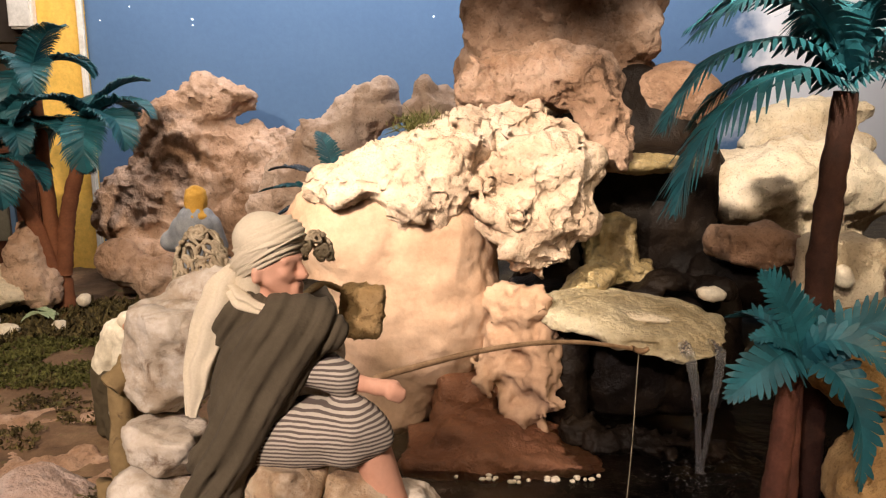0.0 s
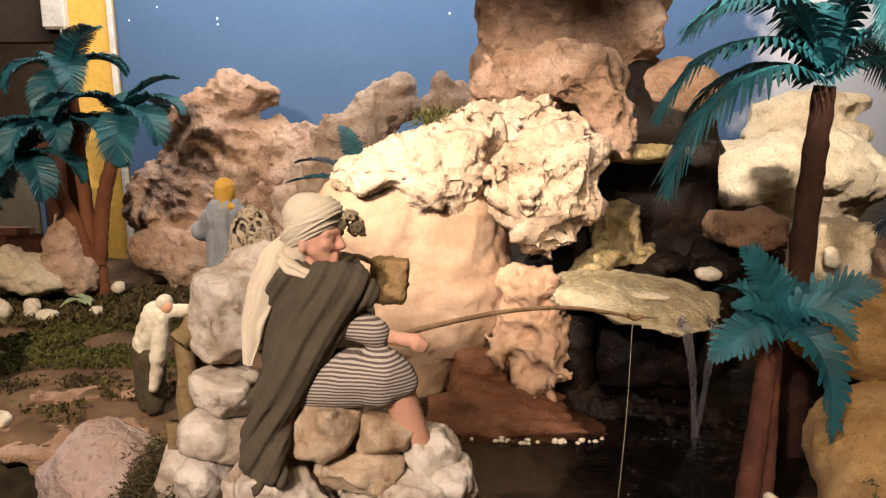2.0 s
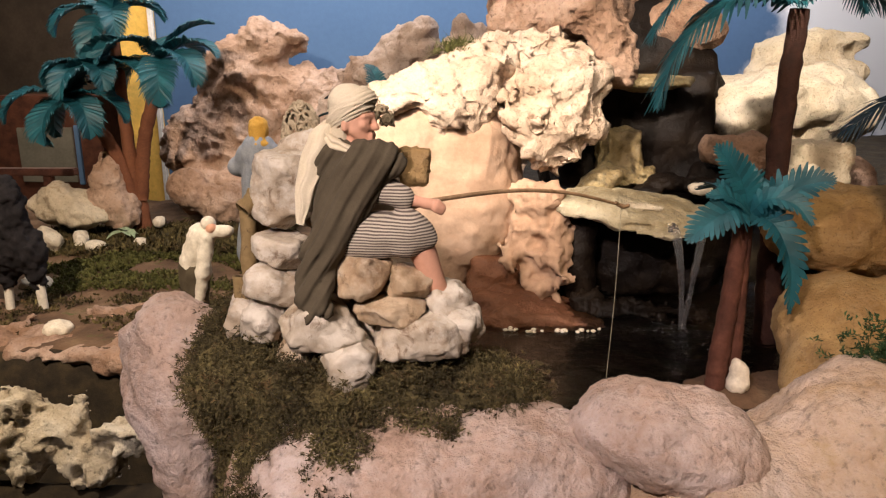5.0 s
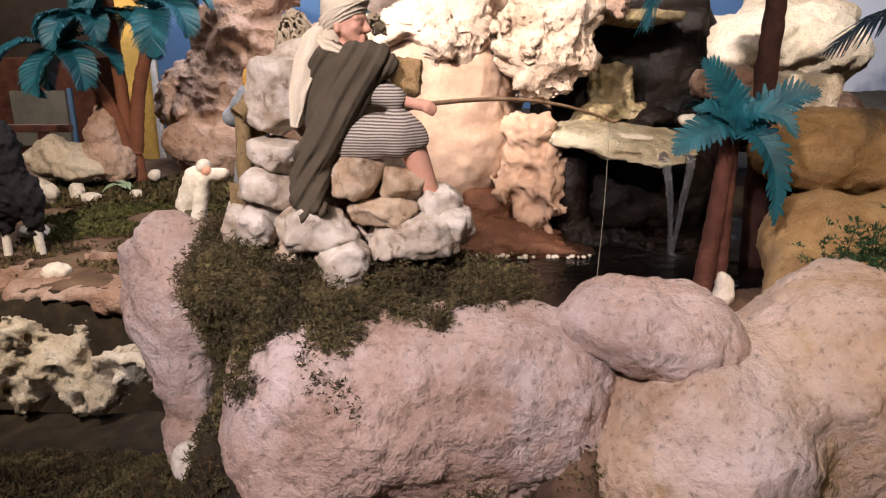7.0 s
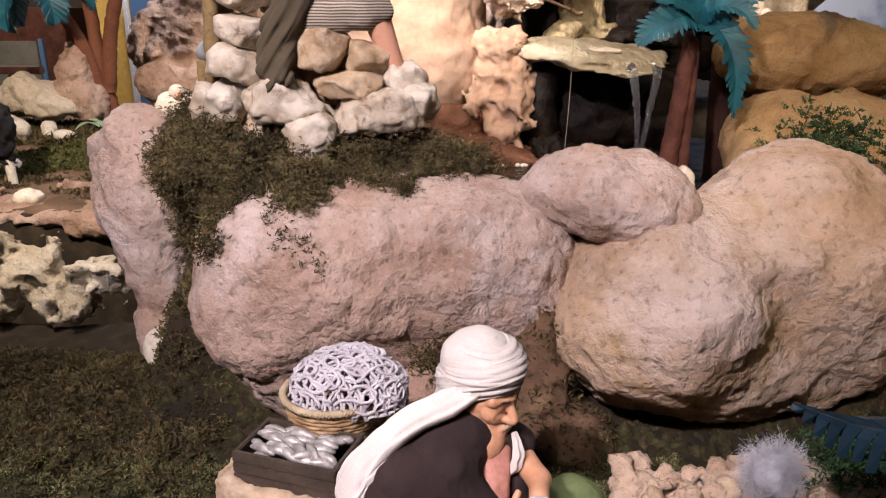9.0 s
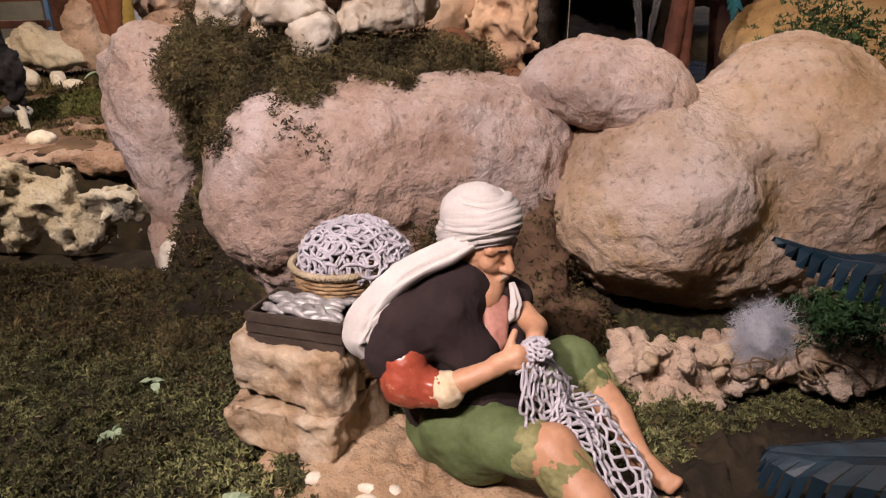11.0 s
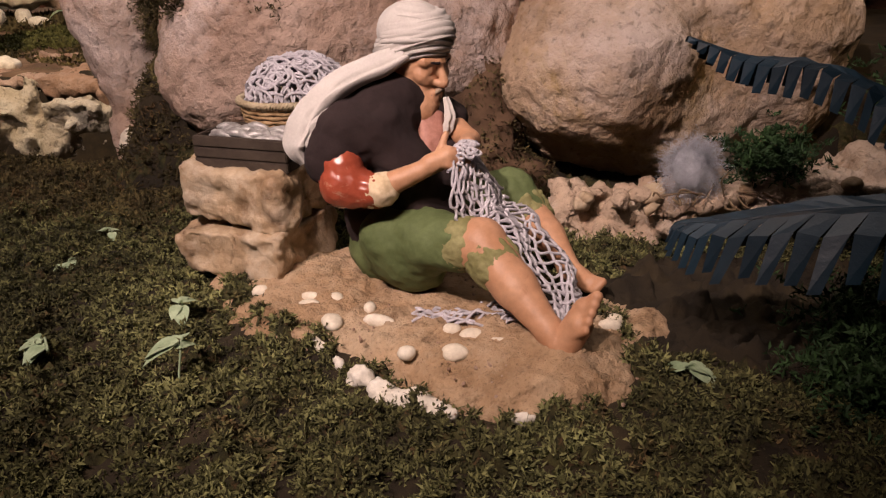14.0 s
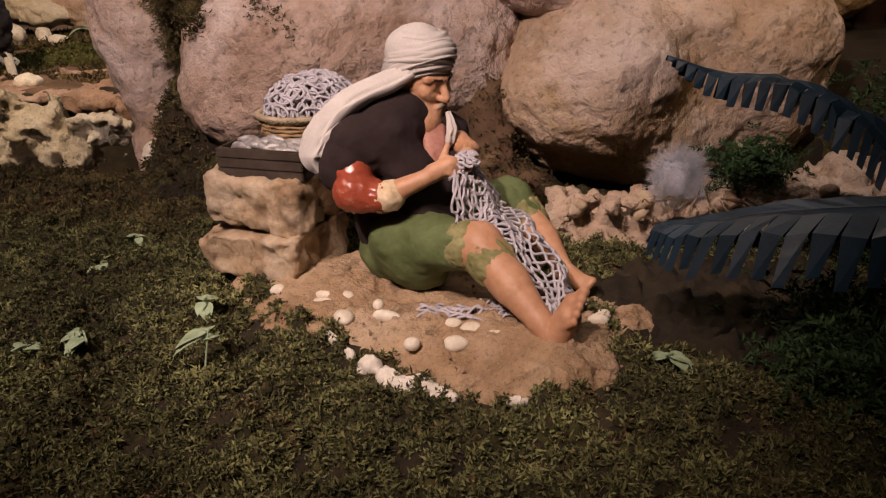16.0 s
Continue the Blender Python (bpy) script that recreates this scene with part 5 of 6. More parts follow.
boy = Head((-0.164, 0.700, 1.450), (0.97, -0.22, -0.03), 0.92)
statue("fishing_statue", "seated statue with cream turban, olive cloak and striped robe", [
    (TURBAN, boy.dome()),
    *[(TURBAN, boy.band(*row)) for row in ((0.0100, 0.015, 0.001, 0.0325, 0.0285, 0.0090, 0.0042, 1), (0.0220, 0.013, 0.005, 0.0315, 0.0290, 0.0110, 0.0042, 2), (0.0330, 0.010, -0.002, 0.0265, 0.0260, 0.0120, 0.0042, 3), (0.0150, 0.024, 0.002, 0.0340, 0.0300, 0.0095, 0.0042, 4), (0.0000, 0.018, 0.004, 0.0300, 0.0270, 0.0085, 0.0042, 6))],
    (PALESKIN, garment(boy.face() + [boy.bar((0.0, 0, -0.02), (-0.012, 0, -0.048), 0.016, 0.019), boy.bar((-0.006, 0.026, -0.004), (-0.006, 0.027, -0.012), 0.0055, 0.0045)], 0.0016, 0.0045)),
    (TURBAN, swathe([(-0.196, 0.700, 1.442), (-0.212, 0.690, 1.420), (-0.226, 0.682, 1.385), (-0.236, 0.676, 1.345), (-0.243, 0.672, 1.305)], [0.012, 0.020, 0.018, 0.014, 0.006], [0.010, 0.012, 0.009, 0.007, 0.003], (-0.20, 0.76, 1.37), 2, 0.35, 3, 60)),
    (TURBAN, swathe([(-0.205, 0.690, 1.430), (-0.186, 0.676, 1.416), (-0.164, 0.668, 1.412)], [0.006, 0.010, 0.004], [0.006, 0.008, 0.004], (-0.18, 0.73, 1.42), 2, 0.35, 5)),
    (CLOAK, garment(round_limbs(((-0.190, 0.700, 1.396), (-0.125, 0.676, 1.396), 0.029, 0.025), ((-0.125, 0.668, 1.398), (-0.112, 0.662, 1.396), 0.024, 0.020), ((-0.184, 0.697, 1.375), (-0.190, 0.680, 1.30), 0.038, 0.034), ((-0.152, 0.668, 1.388), (-0.206, 0.650, 1.27), 0.032, 0.025), ((-0.122, 0.662, 1.394), (-0.192, 0.645, 1.278), 0.019, 0.016), ((-0.214, 0.650, 1.262), (-0.228, 0.628, 1.215), 0.025, 0.017), ((-0.222, 0.628, 1.212), (-0.222, 0.612, 1.190), 0.016, 0.010), ((-0.206, 0.640, 1.25), (-0.200, 0.608, 1.198), 0.015, 0.010)), 0.0024, 0.012, [((0.86, 0.1, -0.5), 130, 0.0050), ((0.86, 0.1, -0.5), 330, 0.0018)], fine=((40, 0.001), (240, 0.0005)))),
    (STRIPE, garment(round_limbs(((-0.170, 0.675, 1.290), (-0.086, 0.660, 1.298), 0.034, 0.029), ((-0.086, 0.660, 1.298), (-0.068, 0.662, 1.290), 0.028, 0.021), ((-0.180, 0.662, 1.274), (-0.088, 0.655, 1.276), 0.014, 0.013), ((-0.140, 0.680, 1.360), (-0.095, 0.663, 1.347), 0.022, 0.016)), 0.0026, 0.012, [((0.4, 0.2, 1.0), 90, 0.0016)], fine=((40, 0.002),))),
    (PALESKIN, garment(round_limbs(((-0.100, 0.664, 1.346), (-0.066, 0.666, 1.338), 0.0105, 0.0070), ((-0.062, 0.666, 1.337), (-0.048, 0.668, 1.335), 0.0078, 0.0085), ((-0.046, 0.660, 1.340), (-0.038, 0.663, 1.333), 0.0038, 0.0036), ((-0.047, 0.660, 1.334), (-0.039, 0.664, 1.328), 0.0038, 0.0034), ((-0.050, 0.662, 1.329), (-0.042, 0.666, 1.324), 0.0036, 0.0034)), 0.0018, 0.004)),
    (PALESKIN, garment(round_limbs(((-0.070, 0.668, 1.272), (-0.046, 0.676, 1.205), 0.020, 0.014)), 0.0026, 0.01)),
])

statue("standing_statue", "small standing statue with mustard headscarf and blue-grey dress", [
    (MUSTARD, garment([("e", (-0.905, 2.7, 1.262), (0.042, 0.042, 0.05)), ("l", (-0.905, 2.69, 1.22), (-0.905, 2.66, 1.16), 0.035, 0.02), ("e", (-0.905, 2.68, 1.20), (0.055, 0.04, 0.02))], 0.006, 0.02, fine=((30, 0.006),))),
    (BLUEGREY, garment(round_limbs(((-0.91, 2.7, 1.18), (-0.92, 2.7, 1.05), 0.065, 0.055), ((-0.92, 2.7, 1.05), (-0.93, 2.7, 0.74), 0.06, 0.10), ((-0.97, 2.7, 1.16), (-1.02, 2.72, 1.10), 0.03, 0.026), ((-1.02, 2.72, 1.10), (-0.97, 2.76, 1.05), 0.025, 0.018), ((-0.85, 2.7, 1.17), (-0.83, 2.74, 1.08), 0.03, 0.022)), 0.008, 0.03, [((1, 0, 0), 90, 0.004)]))])
statue("bending_statue", "small bending statue in white shirt and dark trousers", [
    (BONE, garment([("e", (-0.862, 1.945, 1.026), (0.024, 0.027, 0.024))], 0.005, 0.02)),
    (PALESKIN, garment([("e", (-0.848, 1.930, 1.012), (0.018, 0.020, 0.018))], 0.005, 0.02)),
    (BONE, garment(round_limbs(((-0.895, 1.96, 0.985), (-0.935, 1.97, 0.890), 0.040, 0.042), ((-0.865, 1.93, 0.985), (-0.882, 1.92, 0.87), 0.024, 0.024), ((-0.882, 1.92, 0.87), (-0.900, 1.91, 0.775), 0.022, 0.014), ((-0.845, 1.94, 1.00), (-0.800, 1.94, 1.00), 0.022, 0.020)), 0.005, 0.012, [((0.8, 0.2, 0.5), 110, 0.0015)], fine=((40, 0.003),))),
    (CLOAK, garment(round_limbs(((-0.940, 1.97, 0.87), (-0.950, 1.97, 0.70), 0.042, 0.03), ((-0.91, 1.95, 0.85), (-0.915, 1.94, 0.70), 0.036, 0.026)), 0.006, 0.015, fine=((30, 0.005),)))])
statue("animal_statue", "dark shaggy animal statue with white lower legs", [
    (BLACK, garment([("e", (-1.70, 2.12, 0.90), (0.17, 0.08, 0.10)), ("e", (-1.64, 2.1, 1.02), (0.07, 0.07, 0.14)), ("l", (-1.57, 2.10, 0.88), (-1.55, 2.10, 0.76), 0.05, 0.022), ("l", (-1.67, 2.10, 0.86), (-1.665, 2.1, 0.76), 0.04, 0.02), ("l", (-1.82, 2.14, 0.86), (-1.82, 2.14, 0.76), 0.045, 0.02)], 0.009, 0.04, fine=((30, 0.012), (70, 0.008)))),
    (BONE, garment(round_limbs(((-1.55, 2.10, 0.77), (-1.545, 2.1, 0.67), 0.017, 0.016), ((-1.665, 2.10, 0.77), (-1.67, 2.1, 0.67), 0.016, 0.015), ((-1.82, 2.14, 0.77), (-1.82, 2.14, 0.67), 0.017, 0.016)), 0.006, 0.01))])

# ---- things of the fishing figure ----
rod = empty("fishing_rod", "bent wooden fishing rod with a pale line", "fishing rod")
path = curve_through([(-0.085, 0.690, 1.327), (-0.05, 0.712, 1.334), (0.06, 0.790, 1.334), (0.16, 0.86, 1.318), (0.268, 0.934, 1.282)], 40)
part("stick", mesh_of("stick", *tube_net([path], [np.linspace(0.0042, 0.0024, 40)], 8), [ROD]), rod)
part("line", mesh_of("line", *tube_net([curve_through([(0.256, 0.926, 1.287), (0.254, 0.932, 1.12), (0.248, 0.945, 0.943)], 16)], 0.0006, 4), [LINE]), rod, "thin pale fishing line")
path = curve_through([(0.244, 0.917, 1.292), (0.258, 0.926, 1.283), (0.270, 0.935, 1.284)], 8)
part("knot", mesh_of("knot", *tube_net([path], 0.0035, 6), [ROD]), rod)

bag = empty("straw_bag", "small ochre straw bag held before the cloak", "bag")
part("body", mesh_of("body", *garment([("b", (-0.094, 0.83, 1.366), (0.025, 0.018, 0.030), (0, 6, 0), 0.35)], 0.003, 0.01, fine=((120, 0.003),)), [OCHRE]), bag)
part("strap", mesh_of("strap", *tube_net([curve_through([(-0.115, 0.83, 1.39), (-0.135, 0.80, 1.405), (-0.15, 0.75, 1.40)], 10)], 0.004, 6), [OCHRE]), bag)


def net_sheet(at, nu, nv, radius, sides=5, seed=1):
    """Knotted netting: a lattice of six-sided meshes laid over the surface at(u, v)."""
    r = np.random.default_rng(seed)
    paths = []
    for i in range(nu):
        for j in range(nv):
            u, v = (i + (0.5 if j % 2 else 0)) / nu, j / nv
            w = r.normal(size=(4, 3)) * 0.0012
            if v + 1.0 / nv <= 1.001:
                lft, rgt = u - 0.5 / nu, u + 0.5 / nu
                if lft >= 0:
                    paths.append([at(u, v), at(u - 0.12 / nu, v + 0.5 / nv) + w[0], at(lft, v + 1.0 / nv)])
                if rgt <= 1:
                    paths.append([at(u, v), at(u + 0.12 / nu, v + 0.5 / nv) + w[1], at(rgt, v + 1.0 / nv)])
    return tube_net([curve_through(p, 5) for p in paths], radius, sides)


def coil_pile(c, r, n, radius, seed):
    """A heap of loose cord loops over a dome of radii r about c."""
    g = np.random.default_rng(seed)
    paths = []
    for i in range(n):
        a, h = g.random() * 2 * np.pi, g.random() * 1.0
        el = np.arcsin(h)
        m = np.array([np.cos(el) * np.cos(a), np.cos(el) * np.sin(a), np.sin(el)])
        t = np.linspace(0, 2 * np.pi, 9)
        e1 = np.cross(m, [0.3, 0.1, 1.0])
        e1 /= np.linalg.norm(e1)
        e2 = np.cross(m, e1)
        s = 0.16 + 0.14 * g.random()
        loop = m + s * (np.cos(t)[:, None] * e1 + 0.75 * np.sin(t)[:, None] * e2)
        loop = loop / np.linalg.norm(loop, axis=1)[:, None] * (0.96 + 0.12 * g.random(9)[:, None])
        loop[-1] = loop[0]
        paths.append(np.array(c) + loop * np.array(r))
    return tube_net([curve_through(p, 17) for p in paths], radius, 5)


tagged(part("fishing_net", mesh_of("fishing_net", *coil_pile((-0.262, 0.79, 1.41), (0.03, 0.022, 0.058), 60, 0.0022, 4), [TANCORD])), "tan cord fishing net hung behind the stone", "net", "fishing nets")
tagged(part("fishing_net", mesh_of("fishing_net", *coil_pile((-0.140, 0.80, 1.435), (0.018, 0.016, 0.028), 34, 0.0022, 5), [TANCORD])), "tan cord fishing net hung behind the statue", "net", "fishing nets")
rock("stone", "pale stone behind the seated statue", [((-0.2, 0.80, 1.33), (0.09, 0.03, 0.09))], STACK, 0.008, category="stone", coarse=((12, 0.012),))

# ---- things of the seated figure ----


def drape(u, v):
    s = curve_through([(0.118, 0.082, 0.872), (0.135, 0.07, 0.825), (0.165, 0.06, 0.795), (0.205, 0.02, 0.760), (0.225, -0.01, 0.738)], 60)
    p = s[min(int(v * 59), 59)]
    w = 0.030 + 0.022 * np.sin(np.pi * min(v * 1.1, 1)) + 0.012 * v
    across = np.array([0.62, 0.72, 0.15]) * (1 - v) + np.array([0.5, 0.85, 0.05]) * v
    q = p + across * (u - 0.35) * 2 * w
    q += np.array([0.003, 0.003, 0.0]) * np.sin(v * 23 + u * 5)
    q[2] += 0.007 * np.sin(u * 11 + v * 9) - 0.02 * (u - 0.4) ** 2 * 4
    return q


def spread(u, v):
    a, b = np.array([0.070, 0.035, 0.710]), np.array([0.225, 0.010, 0.722])
    p = a + (b - a) * v + np.array([0.12, 0.5, 0.0]) * (u - 0.5) * (0.05 + 0.05 * v)
    return p + np.array([0.004 * np.sin(u * 9), 0.006 * np.sin(v * 11 + u * 3), 0.004 + 0.004 * np.sin(u * 12 + v * 20)])


def net_pair():
    p1, q1 = net_sheet(drape, 8, 24, 0.0017)
    p2, q2 = net_sheet(lambda u, v: drape(0.1 + 0.5 * u, v * 0.55) + np.array([0.004, -0.003, -0.006 + 0.004 * np.sin(9 * v)]), 4, 11, 0.0017, seed=4)
    return np.concatenate([p1, p2]), np.concatenate([q1, q2 + len(p1)])


net = empty("fishing_net", "pale cotton cord fishing net lying over the statue's legs", "net", "fishing nets")
part("drape", mesh_of("drape", *net_pair(), [CORD]), net)
part("hem", mesh_of("hem", *net_sheet(spread, 6, 15, 0.0016, seed=3), [CORD]), net)
part("bunch", mesh_of("bunch", *coil_pile((0.125, 0.088, 0.868), (0.015, 0.016, 0.012), 26, 0.0018, 9), [CORD]), net)

ped = empty("stone_block", "tan layered stone block under the crate", "stone block")
for c, r, a in (((-0.120, 0.205, 0.803), (0.069, 0.062, 0.035), (0, 2, -24)), ((-0.124, 0.20, 0.739), (0.072, 0.064, 0.029), (0, -2, -22))):
    rock("stone", "", [(c, [v * 0.7 for v in r], a)], TANSTONE, 0.0035, parent=ped, boxes=[(c, [v * 1.04 for v in r], a)], k=0.008, facets=chisel(c, [v * 1.05 for v in r], a, 8, (1.2, 1.45)), coarse=((9, 0.007), (22, 0.005)), knobs=((26, 0.003),), cells=(18, 0.005), fine=((60, 0.002), (140, 0.001)))

crate = empty("fish_crate", "dark wooden crate full of silvery shapes", "crate")
M_CRATE = pose(-0.180, 0.176, 0.832, 0, 0, -17) @ Matrix.Diagonal((0.86, 1, 1, 1))


def board(name, lo, hi, material, parent, label=""):
    me = box_mesh(name, lo, hi, material, 0.0012)
    me.transform(M_CRATE)
    return part(name, me, parent, label)


for z in (0.0, 0.0125, 0.025):
    board("plank", (0, 0, z), (0.135, 0.006, z + 0.0118), CRATE, crate)
    board("plank", (0, 0.066, z), (0.135, 0.072, z + 0.0118), CRATE, crate)
    board("plank", (0.0005, 0.0065, z), (0.0065, 0.0655, z + 0.0118), CRATE, crate)
    board("plank", (0.1285, 0.0065, z), (0.1345, 0.0655, z + 0.0118), CRATE, crate)
board("bottom", (0.007, 0.007, 0.001), (0.128, 0.065, 0.006), CRATE, crate)
gf = np.random.default_rng(11)
for k in range(34):
    p0 = np.array([0.02 + 0.095 * gf.random(), 0.012 + 0.048 * gf.random(), 0.030 + 0.007 * gf.random()])
    a = gf.normal() * 0.35
    d = np.array([np.cos(a), np.sin(a), 0.08 * gf.normal()]) * 0.02
    line = curve_through([p0 - d, p0 + [0, 0, 0.003], p0 + d], 9)
    line[:, 0] = np.clip(line[:, 0], 0.010, 0.125)
    line[:, 1] = np.clip(line[:, 1], 0.010, 0.062)
    pts, q = tube_net([line], [0.0042 * np.sin(np.linspace(0.12, np.pi - 0.25, 9)) + 0.0008], 8)
    me = mesh_of("silvery_shape", pts, q, [SILVER])
    me.transform(M_CRATE)
    tagged(part("silvery_shape", me), "plain silvery spindle lying in the crate", "figurine", "silvery shapes in the crate")



def heap(u, v):
    a, b = (u - 0.5) * 2.1, (v - 0.5) * 2.1
    r = min(np.hypot(a, b), 1.05)
    n = 0.10 * np.sin(a * 5 + b * 3) + 0.08 * np.sin(b * 8 - a * 4)
    s = min(1.0, 1.0 / max(np.hypot(a, b), 1e-6))
    return np.array([-0.070 + 0.064 * a * s, 0.262 + 0.047 * b * s, 0.890 + (0.052 + 0.014 * n) * np.sqrt(max(1 - (r * 0.97) ** 2, 0.0)) + 0.012 * n * (1 - r)])


def net_heap():
    p1, q1 = net_sheet(heap, 10, 17, 0.0019, seed=6)
    p2, q2 = net_sheet(lambda u, v: heap(v, u) - np.array([0, 0, 0.007]), 9, 14, 0.0019, seed=8)
    p3, q3 = coil_pile((-0.07, 0.262, 0.892), (0.063, 0.046, 0.050), 70, 0.0019, 12)
    return np.concatenate([p1, p2, p3]), np.concatenate([q1, q2 + len(p1), q3 + len(p1) + len(p2)])


basket = empty("basket", "low round wicker basket standing on the crate", "basket")
cx, cy = -0.088, 0.262
ring = np.linspace(0, 2 * np.pi, 49)
for k in range(6):
    z, rr = 0.862 + 0.0052 * k, 0.90 + 0.022 * k
    loop = np.stack([cx + 0.054 * rr * np.cos(ring), cy + 0.050 * rr * np.sin(ring), z + 0.0012 * np.sin(ring * 14 + k * np.pi)], 1)
    part("wicker_coil", mesh_of("wicker_coil", *tube_net([loop], 0.0030, 6), [WICKER]), basket)
rope = []
for s in range(3):
    t = np.linspace(0, 2 * np.pi, 161)
    ph = t * 34 + s * 2 * np.pi / 3
    rope.append(np.stack([cx + (0.0560 + 0.0028 * np.cos(ph)) * np.cos(t), cy + (0.0525 + 0.0028 * np.cos(ph)) * np.sin(t), 0.892 + 0.0028 * np.sin(ph)], 1))
part("rope_rim", mesh_of("rope_rim", *tube_net(rope, 0.0024, 5), [TANCORD]), basket, "twisted pale rope rim")
part("bottom", mesh_of("bottom", *garment([("e", (cx, cy, 0.864), (0.048, 0.043, 0.006))], 0.004), [WICKER]), basket)
tagged(part("fishing_net", mesh_of("fishing_net", *net_heap(), [CORD])), "pale cotton net heaped in the wicker basket", "net", "fishing nets")

for x, y, rx, ry, a in ((-0.013, 0.026, 0.011, 0.015, 20), (-0.016, 0.078, 0.009, 0.007, 0), (-0.042, 0.082, 0.017, 0.006, -8), (-0.044, 0.066, 0.013, 0.006, 5), (-0.102, 0.098, 0.011, 0.009, 30),
                        (0.022, 0.055, 0.008, 0.009, 0), (0.034, 0.027, 0.017, 0.006, -14), (0.064, -0.036, 0.009, 0.008, 20), (0.110, -0.037, 0.014, 0.012, 10), (0.126, -0.006, 0.013, 0.008, 10), (0.149, -0.021, 0.011, 0.007, 12), (0.107, 0.004, 0.010, 0.006, 0), (0.262, 0.010, 0.013, 0.006, 0), (0.27, 0.022, 0.009, 0.006, 0)):
    rock("pebble", "small smooth white pebble on the slab", [((x, y, 0.713), (rx, ry, 0.0075), (0, 0, a))], PEBBLE, 0.0028, category="pebble", group="pebbles on the slab", coarse=((30, 0.002),), fine=())

gk = np.random.default_rng(51)
bm = bmesh.new()
for k in range(260):
    c = np.array((0.175, -0.055)) + gk.normal(size=2) * (0.035, 0.022) if k < 170 else np.array((0.06, 0.05)) + gk.normal(size=2) * (0.08, 0.05)
    r = 0.0007 + 0.0016 * gk.random() ** 2
    m = Matrix.LocRotScale((c[0], c[1], 0.711 - 0.25 * max(0.0, -0.05 - c[1])), Euler(gk.random(3) * 6), (r * 1.4, r, r))
    bmesh.ops.create_icosphere(bm, subdivisions=1, radius=1, matrix=m)
me = bpy.data.meshes.new("crumbs")
bm.to_mesh(me)
bm.free()
me.materials.append(BROWNROCK)
tagged(part("crumbs", me), "loose brown crumbs of earth on the slab", "crumbs", kind="stuff")

# ---- palms ----


def frond(name, spine, width, material, parent, n=26, sag=0.25, seed=0, up=(0, 0, 1), ragged=0.1, solid=0.62, blunt=0.10):
    """A palm leaf cut from sheet: two half blades along a midrib, whose outer edge is slit into pointed strips."""
    g = np.random.default_rng(seed)
    s = curve_through(spine, n + 1)
    t = np.gradient(s, axis=0)
    t /= np.linalg.norm(t, axis=1)[:, None]
    up = np.array(up, float)
    pts, quads = [], []
    for side in (-1, 1):
        rows = []
        for i in range(n + 1):
            f = i / n
            reach = width * (np.sin(np.pi * min(0.06 + 0.94 * f, 1) ** 0.8) ** 0.62)
            across = np.cross(t[i], up)
            across /= np.linalg.norm(across) + 1e-9
            nrm = np.cross(across, t[i])
            lean = 0.25 + 0.75 * f
            d = across * side * np.cos(lean) + t[i] * np.sin(lean) + nrm * (0.28 + 0.05 * g.normal())
            d /= np.linalg.norm(d)
            rows.append((s[i], d, reach))
        for i in range(n):
            (p0, d0, r0), (p1, d1, r1) = rows[i], rows[i + 1]
            r0, r1 = max(r0, 0.004), max(r1, 0.004)
            cut = (1 + ragged * g.normal())
            lift = np.cross(d0, p1 - p0)
            lift = lift / (np.linalg.norm(lift) + 1e-9) * 0.02 * width * g.normal() * (1.25 - 1.2 * solid)
            drop = up * sag
            a0, a1 = p0 + d0 * r0 * solid - drop * r0 * 0.20, p1 + d1 * r1 * solid - drop * r1 * 0.20
            m0, m1 = p0 + d0 * r0 * solid * 0.5 - drop * r0 * 0.04, p1 + d1 * r1 * solid * 0.5 - drop * r1 * 0.04
            rm, dm = (r0 + r1) / 2 * cut, (d0 + d1) / 2
            tip = (p0 + p1) / 2 + dm * rm * (0.98 + 0.1 * g.random()) - drop * rm * 0.62 + lift
            gap = 0.06
            b0, b1 = a0 + (a1 - a0) * gap + lift, a1 - (a1 - a0) * gap + lift
            k = len(pts)
            e = (p1 - p0) * blunt
            pts += [p0, p1, m1 + lift * 0.5, m0 + lift * 0.5, b1, b0, tip + e, tip - e]
            quads += [[k, k + 1, k + 2, k + 3], [k + 3, k + 2, k + 4, k + 5], [k + 5, k + 4, k + 6, k + 7]]
    rp, rq = tube_net([s], [np.linspace(0.035, 0.01, n + 1) * width], 5)
    quads = np.concatenate([np.array(quads), rq + len(pts)])
    me = mesh_of(name, np.concatenate([np.array(pts), rp]), quads, [material], smooth=False)
    return part(name, me, parent)


def arc(base, azimuth, rise, length, droop, n=7):
    """Points of a leaf's midrib: it leaves the crown at the angle rise and bends down by droop degrees."""
    p, out = np.array(base, float), [np.array(base, float)]
    a = radians(azimuth)
    for i in range(n):
        e = radians(rise - droop * ((i + 0.5) / n) ** 1.3)
        p = p + length / n * np.array([np.cos(a) * np.cos(e), np.sin(a) * np.cos(e), np.sin(e)])
        out.append(p.copy())
    return out


def palm_trunk(name, pts, r0, r1, material, parent):
    line = curve_through(pts, 46)
    s = np.arange(46)
    rad = np.linspace(r0, r1, 46) * (1 + 0.10 * ((s % 5) / 5.0))
    p, q = tube_net([line], [rad], 14)
    p = p + normals_of(p, q) * (0.10 * r0 * fbm(p * 60, 3))[:, None]
    return part(name, mesh_of(name, p, q, [material]), parent)


